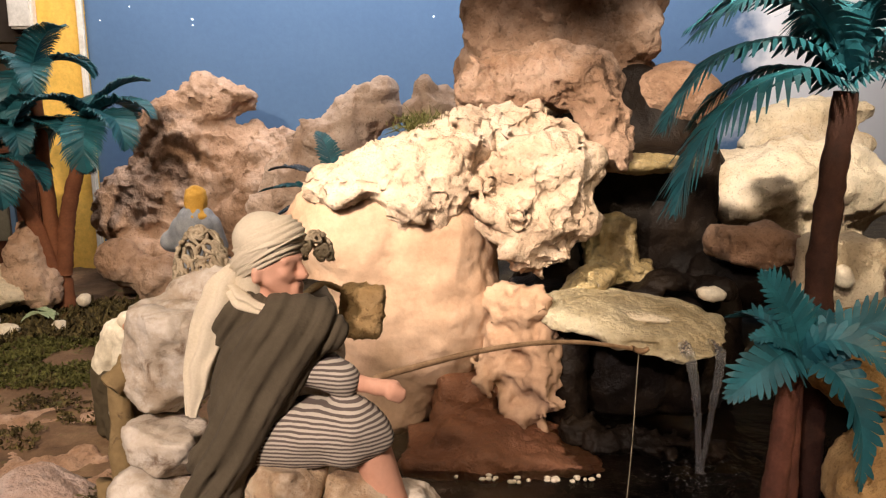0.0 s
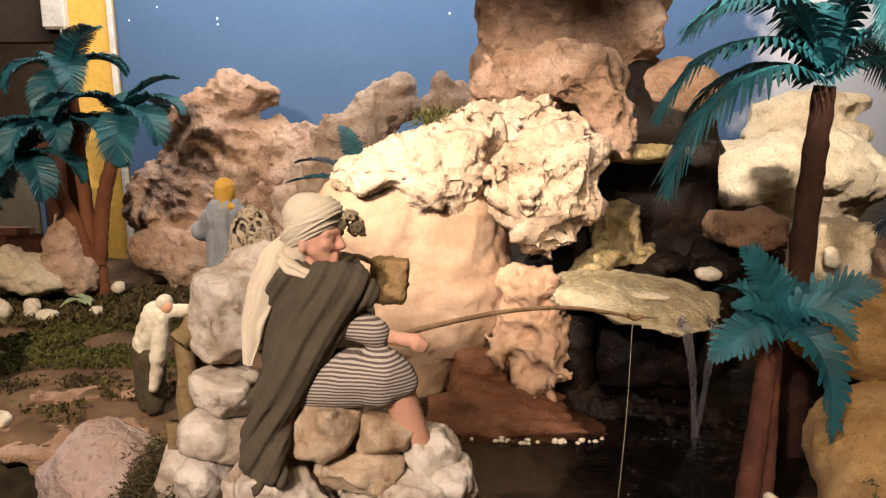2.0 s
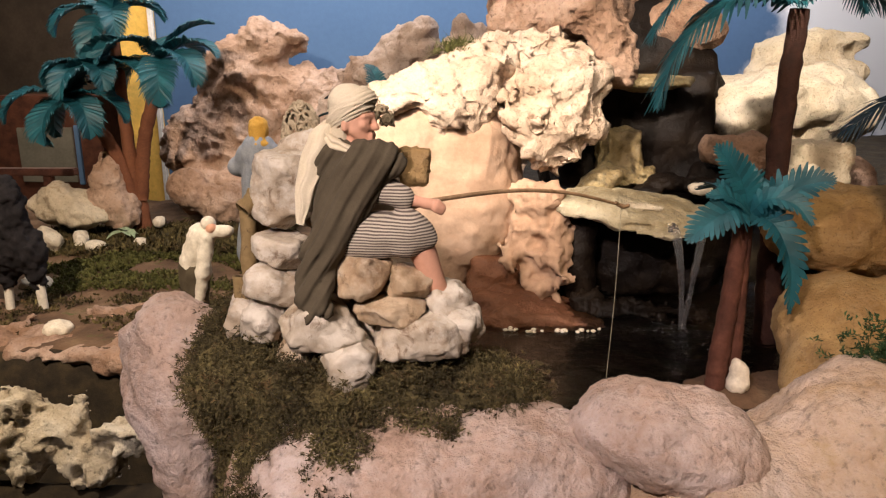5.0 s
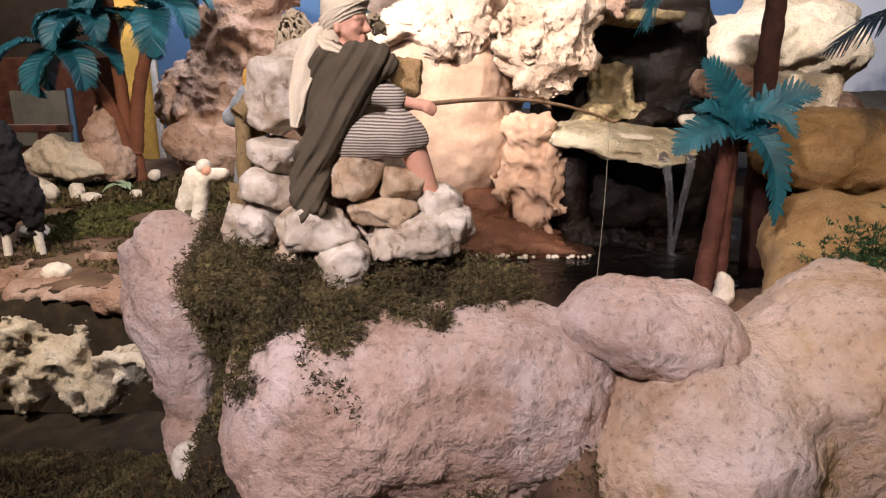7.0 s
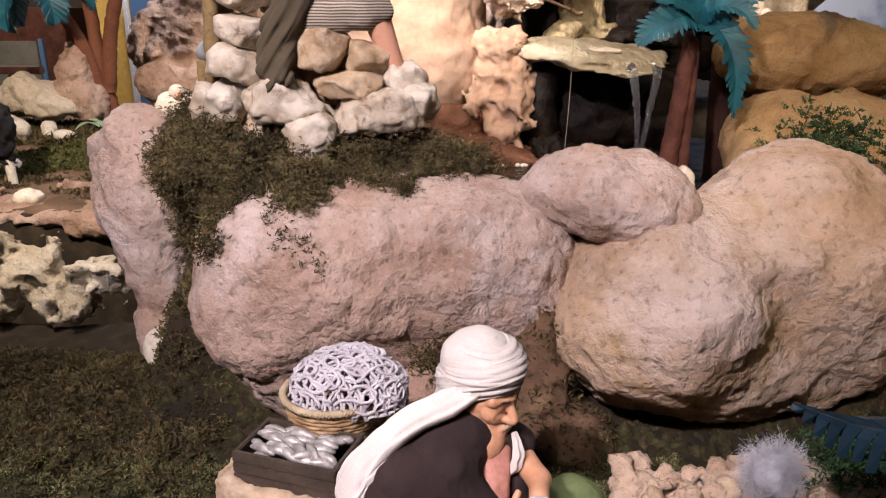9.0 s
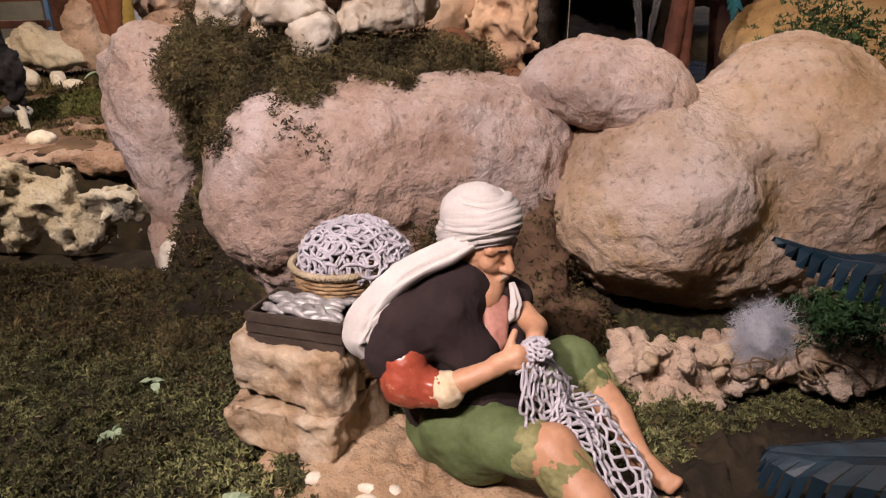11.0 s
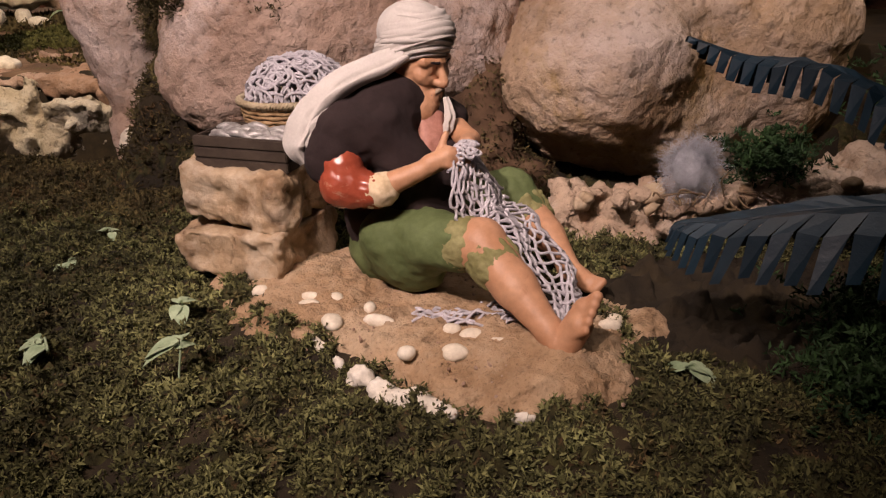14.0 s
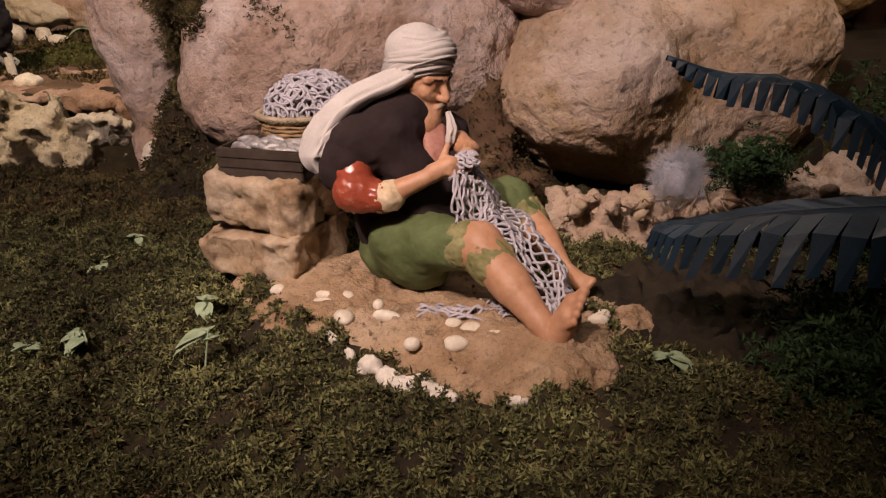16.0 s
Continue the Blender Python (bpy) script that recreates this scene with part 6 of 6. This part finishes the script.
palm = empty("palm_tree", "tall artificial palm with dark brown trunk and teal leaves", "palm tree", "palms")
palm_trunk("trunk", [(0.63, 1.19, 0.92), (0.612, 1.165, 1.15), (0.600, 1.15, 1.38), (0.612, 1.15, 1.62)], 0.026, 0.018, TRUNK, palm)
for k, (spine, w, sag) in enumerate((
        ([(0.61, 1.15, 1.63), (0.52, 1.13, 1.650), (0.43, 1.12, 1.605), (0.375, 1.11, 1.53), (0.345, 1.10, 1.44)], 0.060, 1.1),
        ([(0.61, 1.15, 1.64), (0.53, 1.16, 1.695), (0.43, 1.16, 1.680), (0.37, 1.16, 1.62), (0.335, 1.15, 1.56)], 0.055, 1.0),
        ([(0.61, 1.15, 1.65), (0.53, 1.12, 1.745), (0.43, 1.10, 1.745), (0.35, 1.09, 1.69)], 0.060, 0.9),
        ([(0.61, 1.15, 1.65), (0.56, 1.20, 1.75), (0.48, 1.24, 1.77), (0.40, 1.27, 1.72)], 0.060, 0.9),
        ([(0.61, 1.15, 1.65), (0.625, 1.09, 1.76), (0.63, 1.03, 1.75), (0.622, 0.99, 1.67)], 0.045, 0.6),
        ([(0.61, 1.15, 1.64), (0.68, 1.12, 1.72), (0.76, 1.09, 1.72), (0.83, 1.07, 1.65)], 0.060, 1.0),
        ([(0.61, 1.15, 1.63), (0.68, 1.14, 1.665), (0.75, 1.13, 1.63), (0.80, 1.12, 1.55)], 0.055, 1.0),
        ([(0.61, 1.15, 1.64), (0.68, 1.22, 1.71), (0.76, 1.28, 1.70), (0.82, 1.33, 1.62)], 0.060, 1.0),
        ([(0.61, 1.15, 1.65), (0.63, 1.24, 1.75), (0.64, 1.33, 1.76), (0.64, 1.41, 1.70)], 0.055, 0.9),
        ([(0.61, 1.15, 1.63), (0.55, 1.22, 1.66), (0.48, 1.28, 1.63), (0.43, 1.32, 1.56)], 0.050, 1.0))):
    frond("leaf", spine, w * 1.25, TEAL, palm, 34, sag, k, ragged=0.14, solid=0.62)

palm = empty("palm_tree", "small artificial palm with twin reddish trunks and teal leaves", "palm tree", "palms")
palm_trunk("trunk", [(0.436, 0.915, 0.94), (0.454, 0.935, 1.08), (0.482, 0.975, 1.25)], 0.018, 0.014, RUSTTRUNK, palm)
palm_trunk("trunk", [(0.472, 0.925, 0.94), (0.478, 0.945, 1.08), (0.49, 0.98, 1.24)], 0.013, 0.011, RUSTTRUNK, palm)
for k, (spine, w, up) in enumerate((
        ([(0.49, 0.970, 1.265), (0.470, 0.955, 1.315), (0.442, 0.945, 1.355), (0.412, 0.940, 1.386)], 0.032, (0.2, -1, 0.2)),
        ([(0.49, 0.968, 1.265), (0.460, 0.945, 1.290), (0.430, 0.930, 1.303), (0.398, 0.920, 1.303)], 0.022, (0, -0.7, 0.7)),
        ([(0.49, 0.965, 1.265), (0.450, 0.930, 1.280), (0.405, 0.905, 1.263), (0.362, 0.890, 1.232)], 0.040, (0, -0.8, 0.6)),
        ([(0.49, 0.970, 1.265), (0.532, 0.950, 1.300), (0.572, 0.935, 1.322), (0.610, 0.925, 1.330)], 0.034, (0, -0.8, 0.6)),
        ([(0.49, 0.965, 1.265), (0.518, 0.920, 1.252), (0.540, 0.895, 1.190), (0.544, 0.890, 1.105)], 0.036, (0.4, -1, 0.3)),
        ([(0.49, 0.968, 1.265), (0.510, 0.940, 1.295), (0.545, 0.915, 1.290), (0.570, 0.900, 1.258)], 0.026, (0, -0.7, 0.7)),
        ([(0.49, 0.975, 1.265), (0.492, 0.985, 1.315), (0.485, 1.000, 1.345)], 0.024, (0, -1, 0.2)),
        ([(0.49, 0.980, 1.265), (0.530, 1.010, 1.305), (0.570, 1.040, 1.300)], 0.030, (0, 0, 1)),
        ([(0.49, 0.980, 1.265), (0.455, 1.020, 1.300), (0.420, 1.060, 1.290)], 0.030, (0, 0, 1)))):
    frond("leaf", spine, w * 1.15, TEAL, palm, 17, 0.15, 40 + k, up=up, ragged=0.14, solid=0.80, blunt=0.2)

palm = empty("palm_tree", "artificial palm with dark feathery leaves beside the boulders", "palm tree", "palms")
palm_trunk("trunk", [(1.06, 1.08, 0.9), (1.05, 1.08, 1.2), (1.03, 1.08, 1.41)], 0.03, 0.022, TRUNK, palm)
for k, (spine, w) in enumerate((
        ([(1.03, 1.08, 1.40), (0.90, 1.06, 1.465), (0.77, 1.05, 1.465), (0.66, 1.04, 1.395)], 0.105), ([(1.03, 1.08, 1.40), (0.93, 1.00, 1.45), (0.82, 0.94, 1.42), (0.76, 0.90, 1.34)], 0.08),
        ([(1.03, 1.08, 1.40), (0.97, 1.18, 1.48), (0.90, 1.28, 1.48)], 0.08), ([(1.03, 1.08, 1.40), (1.14, 1.10, 1.47), (1.25, 1.12, 1.42)], 0.09), ([(1.03, 1.08, 1.40), (1.08, 0.97, 1.46), (1.12, 0.87, 1.40)], 0.08))):
    frond("leaf", spine, w, NAVY, palm, 34, 0.9, 60 + k, ragged=0.10, solid=0.5)

palm = empty("palm_tree", "artificial palm with three terracotta trunks and broad teal leaves", "palm tree", "palms")
palm_trunk("trunk", [(-1.60, 3.06, 0.66), (-1.61, 3.06, 0.88), (-1.63, 3.05, 1.15), (-1.66, 3.08, 1.72)], 0.042, 0.022, PALETRUNK, palm)
palm_trunk("trunk", [(-1.60, 3.05, 0.9), (-1.545, 3.05, 1.2), (-1.43, 3.05, 1.53)], 0.034, 0.026, PALETRUNK, palm)
palm_trunk("trunk", [(-1.62, 3.04, 0.9), (-1.70, 3.0, 1.18), (-1.83, 2.94, 1.37)], 0.032, 0.024, PALETRUNK, palm)
k = 100
for c, ln, w in (((-1.43, 3.05, 1.545), 0.34, 0.105), ((-1.665, 3.08, 1.73), 0.30, 0.095), ((-1.72, 2.97, 1.50), 0.27, 0.09), ((-1.83, 2.93, 1.375), 0.30, 0.10)):
    for az, rise, dr in ((178, 22, 110), (222, 30, 120), (268, 5, 115), (318, 22, 125), (358, 38, 110), (60, 40, 100), (120, 60, 90), (335, 62, 70)):
        k += 1
        g = np.random.default_rng(k)
        frond("leaf", arc(c, az + 14 * g.normal(), rise + 8 * g.normal(), ln * (0.85 + 0.25 * g.random()), dr), w, TEAL, palm, 36, 0.35, k, ragged=0.05, solid=0.86)

palm = empty("palm_tree", "low dark artificial palm between the rocks", "palm tree", "palms")
palm_trunk("trunk", [(-0.24, 2.25, 0.8), (-0.25, 2.25, 1.1), (-0.32, 2.22, 1.34)], 0.018, 0.014, TRUNK, palm)
for k, (az, rise, ln, dr, w) in enumerate(((178, 12, 0.24, 30, 0.055), (190, -12, 0.22, 30, 0.05), (165, 40, 0.24, 60, 0.055), (20, 55, 0.24, 50, 0.055), (120, 75, 0.24, 60, 0.05), (335, 50, 0.24, 50, 0.055), (250, 40, 0.16, 60, 0.05), (70, 50, 0.22, 50, 0.05))):
    frond("leaf", arc((-0.32, 2.22, 1.345), az, rise, ln, dr), w, NAVY if k % 4 else TEAL, palm, 24, 0.3, 200 + k, solid=0.82)

palm = empty("palm_tree", "low artificial palm with broad dark blue leaves on the moss", "palm tree", "palms")
palm_trunk("trunk", [(0.66, 0.0, 0.66), (0.66, 0.0, 0.76)], 0.03, 0.028, TRUNK, palm)
for k, (spine, w, sag) in enumerate((
        ([(0.645, 0.01, 0.77), (0.60, 0.03, 0.84), (0.562, 0.06, 0.890), (0.518, 0.08, 0.925), (0.460, 0.095, 0.948), (0.397, 0.10, 0.956), (0.338, 0.10, 0.976)], 0.050, 1.5),
        ([(0.64, -0.02, 0.77), (0.60, -0.070, 0.862), (0.50, -0.080, 0.868), (0.41, -0.060, 0.858), (0.345, -0.030, 0.838), (0.309, -0.013, 0.830)], 0.054, 1.7),
        ([(0.65, -0.03, 0.77), (0.62, -0.10, 0.90), (0.57, -0.19, 0.93), (0.50, -0.26, 0.90)], 0.05, 1.6),
        # Extra low leaf, added to darken the ground in this corner.
        ([(0.65, -0.03, 0.76), (0.61, -0.11, 0.80), (0.54, -0.17, 0.80), (0.46, -0.20, 0.755)], 0.05, 1.6),
        ([(0.67, -0.02, 0.77), (0.70, -0.05, 0.90), (0.72, -0.12, 0.95), (0.73, -0.2, 0.92)], 0.05, 1.6),
        ([(0.67, 0.02, 0.77), (0.68, 0.08, 0.88), (0.68, 0.16, 0.91), (0.66, 0.24, 0.88)], 0.05, 1.4),
        ([(0.68, 0.02, 0.77), (0.76, 0.06, 0.88), (0.84, 0.10, 0.90), (0.92, 0.14, 0.84)], 0.05, 1.4))):
    frond("leaf", spine, w * 1.2, NAVY, palm, 26, sag, 301 + k, ragged=0.05, solid=0.82, blunt=0.28)

# ---- moss, grass, sprigs ----


def tufts(name, label, category, base, normal, material, blades=5, long=0.011, wide=0.0022, seed=0, lay=0.7):
    """Many small bent blades: base points with normals, several blades at each."""
    g = np.random.default_rng(seed)
    n = len(base) * blades
    b = np.repeat(base, blades, axis=0) + g.normal(size=(n, 3)) * np.array([0.35, 0.35, 0.1]) * long
    nv = np.repeat(normal, blades, axis=0)
    d = nv + lay * g.normal(size=(n, 3))
    d /= np.linalg.norm(d, axis=1)[:, None] + 1e-9
    d[:, 2] = np.where(nv[:, 2] > 0.3, np.abs(d[:, 2]), d[:, 2])
    ln = long * (0.5 + g.random((n, 1)))
    w = np.cross(d, g.normal(size=(n, 3)))
    w *= wide * (0.6 + 0.8 * g.random((n, 1))) / (np.linalg.norm(w, axis=1)[:, None] + 1e-9)
    curl = g.normal(size=(n, 3)) * 0.35
    mid = b + d * ln * 0.55
    tip = mid + (d + curl - [0, 0, 0.35]) * ln * 0.5
    pts = np.stack([b, mid + w, tip, mid - w], 1).reshape(-1, 3)
    q = np.arange(n)[:, None] * 4 + [0, 1, 2, 3]
    ob = part(name, mesh_of(name, pts, q, [material], smooth=False))
    return tagged(ob, label, category, kind="stuff")


def scatter(n, x0, x1, y0, y1, seed, keep=None):
    g = np.random.default_rng(seed)
    p = np.stack([x0 + (x1 - x0) * g.random(n), y0 + (y1 - y0) * g.random(n)], 1)
    if keep is not None:
        p = p[keep(p[:, 0], p[:, 1])]
    z = height(p[:, 0], p[:, 1])
    q = np.stack([p[:, 0], p[:, 1], 0 * z], 1)
    bump = 0.018 * np.clip(fbm(q * 60, 2), -0.8, 1) + 0.014 * np.clip(fbm(q * 22 + 3, 2), -0.6, 1)
    return np.column_stack([p, z + bump + 0.0025]), np.tile([0.0, 0.0, 1.0], (len(p), 1))


def off_slab(x, y):
    a = ((x - 0.07) * 0.94 - (y - 0.10) * 0.34, (x - 0.07) * 0.34 + (y - 0.10) * 0.94)
    wob = 1 + 0.12 * np.sin(x * 60) + 0.1 * np.sin(y * 75 + 1)
    one = (a[0] / 0.175) ** 2 + (a[1] / 0.118) ** 2
    two = ((x - 0.16) / 0.118) ** 2 + ((y + 0.02) / 0.08) ** 2
    three = ((x - 0.22) / 0.055) ** 2 + ((y + 0.05) / 0.045) ** 2
    return np.minimum(np.minimum(one, two), three) > wob


def mossy(x, y):
    """Where the moss grows: off the slab, and off a dark soil patch that paints the low palm's shade."""
    shade_patch = ((x - 0.47) / 0.21) ** 2 + ((y - 0.07) / 0.15) ** 2 < 1 + 0.25 * np.sin(x * 40) * np.sin(y * 50)
    return off_slab(x, y) & ~shade_patch


def clumps(x, y):
    q = np.stack([x, y, 0 * x], -1).reshape(-1, 3)
    return (0.018 * np.clip(fbm(q * 60, 2), -0.8, 1) + 0.014 * np.clip(fbm(q * 22 + 3, 2), -0.6, 1)).reshape(x.shape)


nx, ny = 300, 170
gx, gy = np.meshgrid(np.linspace(-0.78, 0.98, nx), np.linspace(-0.45, 0.55, ny), indexing="ij")
gz = height(gx, gy) + np.where(off_slab(gx, gy), clumps(gx, gy) + 0.002, -0.02)
gz += 0.0022 * fbm(np.stack([gx, gy, 0 * gx], -1).reshape(-1, 3) * 190, 2).reshape(gx.shape)
gi, gj = np.meshgrid(np.arange(nx - 1), np.arange(ny - 1), indexing="ij")
gq = np.stack([gi * ny + gj, (gi + 1) * ny + gj, (gi + 1) * ny + gj + 1, gi * ny + gj + 1], -1).reshape(-1, 4)
# Second material is the soil patch coloured dark for the palm's shade.
tagged(part("moss_bed", mesh_of("moss_bed", np.stack([gx, gy, gz], -1).reshape(-1, 3), gq, [MOSSBED, SHADESOIL], np.where(mossy(gx, gy)[:-1, :-1].ravel() | ~off_slab(gx, gy)[:-1, :-1].ravel(), 0, 1))), "dark cushions of matted moss on the soil", "moss", kind="stuff")
tufts("moss", "thick curly green and brown moss on the ground", "moss", *scatter(78000, -0.66, 0.72, -0.44, 0.42, 1, mossy), MOSS, 7, 0.0064, 0.0012, 1, 1.3)
tufts("moss", "dark moss on the ground by the hollow", "moss", *scatter(22000, -1.2, -0.3, 0.36, 0.95, 2), BROWNMOSS, 6, 0.0095, 0.0014, 2, 1.3)
tufts("grass", "short yellowish green grass between the rocks", "grass", *scatter(9000, -2.4, -0.85, 2.3, 2.78, 3, lambda x, y: fbm(np.stack([x * 3, y * 3, 0 * x], 1), 2) > -0.25), GRASS, 4, 0.016, 0.004, 3)
tufts("moss", "brown moss below the left palm", "moss", *scatter(4200, -2.1, -0.9, 2.72, 3.15, 4), BROWNMOSS, 5, 0.035, 0.007, 4)
tufts("moss", "dry brown growth on the earth", "moss", *scatter(4500, -2.4, -0.75, 1.85, 2.45, 5, lambda x, y: fbm(np.stack([x * 4, y * 4, 0 * x], 1), 2) > 0.05), BROWNMOSS, 4, 0.014, 0.004, 5)

mp, mq = rocky([((-0.20, 0.67, 1.055), (0.20, 0.10, 0.045)), ((0.02, 0.68, 1.045), (0.09, 0.07, 0.035)), ((-0.37, 0.78, 1.05), (0.08, 0.09, 0.09)), ((-0.405, 0.83, 0.93), (0.04, 0.05, 0.14)), ((-0.33, 0.66, 1.06), (0.06, 0.06, 0.05))], 0.012, k=0.05, coarse=((10, 0.02),))
tagged(part("soil_mound", mesh_of("soil_mound", mp, mq, [BROWNMOSS])), "dark soil mound under the mossy stone stack", "soil mound")
mn = normals_of(mp, mq)
mp = mp + mn * (0.022 * np.clip(fbm(mp * 26, 2), -0.4, 1.2))[:, None]
pick = np.random.default_rng(9).random(len(mp)) < 1.0
tufts("moss", "dark curly moss over the soil under the stones", "moss", np.repeat(mp[pick], 7, axis=0) + np.random.default_rng(8).normal(size=(7 * pick.sum(), 3)) * 0.010, np.repeat(mn[pick], 7, axis=0), BROWNMOSS, 7, 0.0072, 0.0010, 6, 1.5)
gm = np.random.default_rng(21)
rp = np.array([v.co for v in main_rock.data.vertices])
rn = np.array([v.normal for v in main_rock.data.vertices])
veil = fbm(rp * 14, 3) + 2.2 * np.clip(rp[:, 2] - 0.995, -1, 0.08) * 6 - np.clip(rp[:, 0] + 0.10, -0.1, 1) * 5 + np.clip(rp[:, 1] - 0.6, -1, 1) * 3
on = (veil > 0.75) & (rn[:, 2] > -0.2)
tufts("moss", "dark moss creeping over the pink rock's edge", "moss", np.repeat(rp[on], 5, axis=0) + gm.normal(size=(5 * on.sum(), 3)) * 0.007, np.repeat(rn[on], 5, axis=0), BROWNMOSS, 6, 0.0075, 0.0010, 16, 1.4)
cl = np.array([(-0.29, 0.47, 0.99), (-0.17, 0.455, 0.985), (-0.14, 0.45, 0.965), (0.03, 0.39, 0.875), (0.01, 0.40, 0.86)])
tufts("moss", "small tufts of dry moss on the pink rock", "moss", np.repeat(cl, 110, axis=0) + gm.normal(size=(550, 3)) * [0.013, 0.008, 0.012], np.tile([0.0, -0.7, 0.7], (550, 1)), BROWNMOSS, 6, 0.0085, 0.0010, 7, 1.4)
cl = np.array([(-0.06, 1.57, 1.545), (-0.03, 1.58, 1.55)])
tufts("dry_tuft", "tuft of dry yellowish grass on the lit boulder", "tuft", np.repeat(cl, 30, axis=0) + gm.normal(size=(60, 3)) * [0.014, 0.01, 0.004], np.tile([0.0, -0.3, 0.9], (60, 1)), GRASS, 5, 0.04, 0.0016, 8, 0.5)
for c, s, n in (((0.515, 0.285, 0.80), 0.028, 260), ((0.66, 0.74, 1.085), 0.045, 260), ((0.78, 0.40, 0.86), 0.05, 200), ((0.62, 0.0, 0.71), 0.05, 200), ((0.47, -0.09, 0.715), 0.035, 240), ((0.55, -0.12, 0.725), 0.040, 280), ((0.52, 0.02, 0.715), 0.040, 240)):
    tufts("shrub", "small dark green artificial shrub", "shrub", np.array(c) + gm.normal(size=(n, 3)) * s * np.array([1, 0.7, 0.6]), np.tile([0.0, -0.2, 1.0], (n, 1)), SHRUB, 12, 0.010, 0.0015, n + int(c[0] * 100), 0.9)


def sprig(c, size, n, seed, material=LEAF):
    g = np.random.default_rng(seed)
    ob = empty("leaf_sprig", "pale green leaf sprig stuck in the moss", "leaf sprig", "leaf sprigs")
    c = np.array(c) - [0, 0, 0.014]
    tip = c + np.array([g.normal() * 0.5, g.normal() * 0.5, 0.25]) * size
    part("stem", mesh_of("stem", *tube_net([curve_through([c - [0, 0, 0.03], c + (tip - c) * 0.4 + [0.004, 0, 0.004], tip], 8)], 0.0012, 5), [material]), ob)
    for i in range(n):
        s = c + (tip - c) * (0.15 + 0.8 * i / n)
        a = g.random() * 2 * np.pi
        d = np.array([np.cos(a), np.sin(a), 0.15 + 0.4 * g.random()])
        d /= np.linalg.norm(d)
        w = np.cross(d, [0, 0, 1])
        w /= np.linalg.norm(w)
        ln = size * (0.6 + 0.5 * g.random())
        rows = 7
        pts, q = [], []
        for r in range(rows):
            f = r / (rows - 1)
            m = s + d * ln * f - np.array([0, 0, 1]) * ln * 0.7 * f * f
            half = w * ln * 0.34 * np.sin(np.pi * f ** 0.8) ** 0.8
            lift = np.array([0, 0, 1]) * 0.05 * ln
            pts += [m - half + lift, m, m + half + lift]
        for r in range(rows - 1):
            for e in (0, 1):
                k0 = r * 3 + e
                q.append([k0, k0 + 1, k0 + 4, k0 + 3])
        part("leaf", mesh_of("leaf", pts, q, [material]), ob)


for c, s, n, sd in (((-0.142, -0.06, 0.745), 0.034, 5, 1), ((-0.175, 0.05, 0.735), 0.030, 4, 2), ((-0.305, 0.01, 0.725), 0.034, 6, 3), ((0.325, -0.055, 0.715), 0.028, 5, 4), ((-0.335, -0.02, 0.72), 0.03, 4, 5), ((-0.36, 0.17, 0.725), 0.022, 4, 6), ((-0.34, 0.64, 1.10), 0.035, 4, 7), ((-1.64, 2.45, 0.68), 0.07, 6, 8), ((-1.62, 2.9, 0.78), 0.09, 5, 9), ((-0.35, 0.3, 0.72), 0.02, 3, 10)):
    sprig(c, s, n, sd)

# wool, twigs
gw = np.random.default_rng(31)
# Added filler stands in for a shaded, brown-stained recess between the rocks.
recess = rocky([((0.165, 0.505, 0.77), (0.06, 0.06, 0.10)), ((0.165, 0.52, 0.85), (0.035, 0.05, 0.06)), ((0.19, 0.46, 0.71), (0.08, 0.06, 0.05))], 0.007, k=0.03, coarse=((12, 0.018), (30, 0.008)), fine=((60, 0.005),))
tagged(part("recess_fill", mesh_of("recess_fill", *recess, [EARTH])), "dark brown fill added to darken the recess between the two big rocks", "earth")
pick = gw.random(len(recess[0])) < 0.35
tufts("moss", "dark moss on the fill added between the rocks", "moss", recess[0][pick], normals_of(*recess)[pick], BROWNMOSS, 4, 0.008, 0.0012, 77, 1.2)
core = np.array([0.408, 0.262, 0.795])
PUFFS = ((0, 0, 0, 0.85), (-0.012, 0, -0.014, 0.7), (0.014, 0.002, 0.006, 0.75), (0.004, 0, 0.018, 0.6), (0.018, 0, -0.016, 0.55), (-0.014, 0, 0.008, 0.6))
hairs = []
for k in range(3400):
    m = gw.normal(size=3)
    m /= np.linalg.norm(m)
    puff = PUFFS[k % len(PUFFS)]
    a = core + np.array(puff[:3]) + m * np.array([0.030, 0.022, 0.034]) * puff[3] * (0.5 + 0.4 * gw.random())
    b = a + m * 0.009 + gw.normal(size=3) * 0.006
    hairs.append(curve_through([a, (a + b) / 2 + gw.normal(size=3) * 0.005, b], 5))
wool = empty("wool_clump", "fluffy grey-white clump of wool on the ledge", "wool")
part("fluff", mesh_of("fluff", *tube_net(hairs, 0.00014, 3), [WOOL]), wool)
part("core", mesh_of("core", *garment([("e", tuple(core), (0.021, 0.015, 0.026))], 0.004, 0.01, fine=((50, 0.004), (120, 0.002))), [WOOL]), wool)
for k in range(16):
    a = np.array([0.36 + 0.14 * gw.random(), 0.235 + 0.03 * gw.random(), 0.765])
    b = a + np.array([gw.normal() * 0.035, -0.01 - 0.02 * gw.random(), gw.normal() * 0.02])
    line = curve_through([a, (a + b) / 2 + gw.normal(size=3) * 0.008, b], 8)
    tagged(part("twig", mesh_of("twig", *tube_net([line], 0.0010 + 0.0008 * gw.random(), 5), [TWIG])), "thin dry twig on the rocky ledge", "twig", "twigs on the ledge")
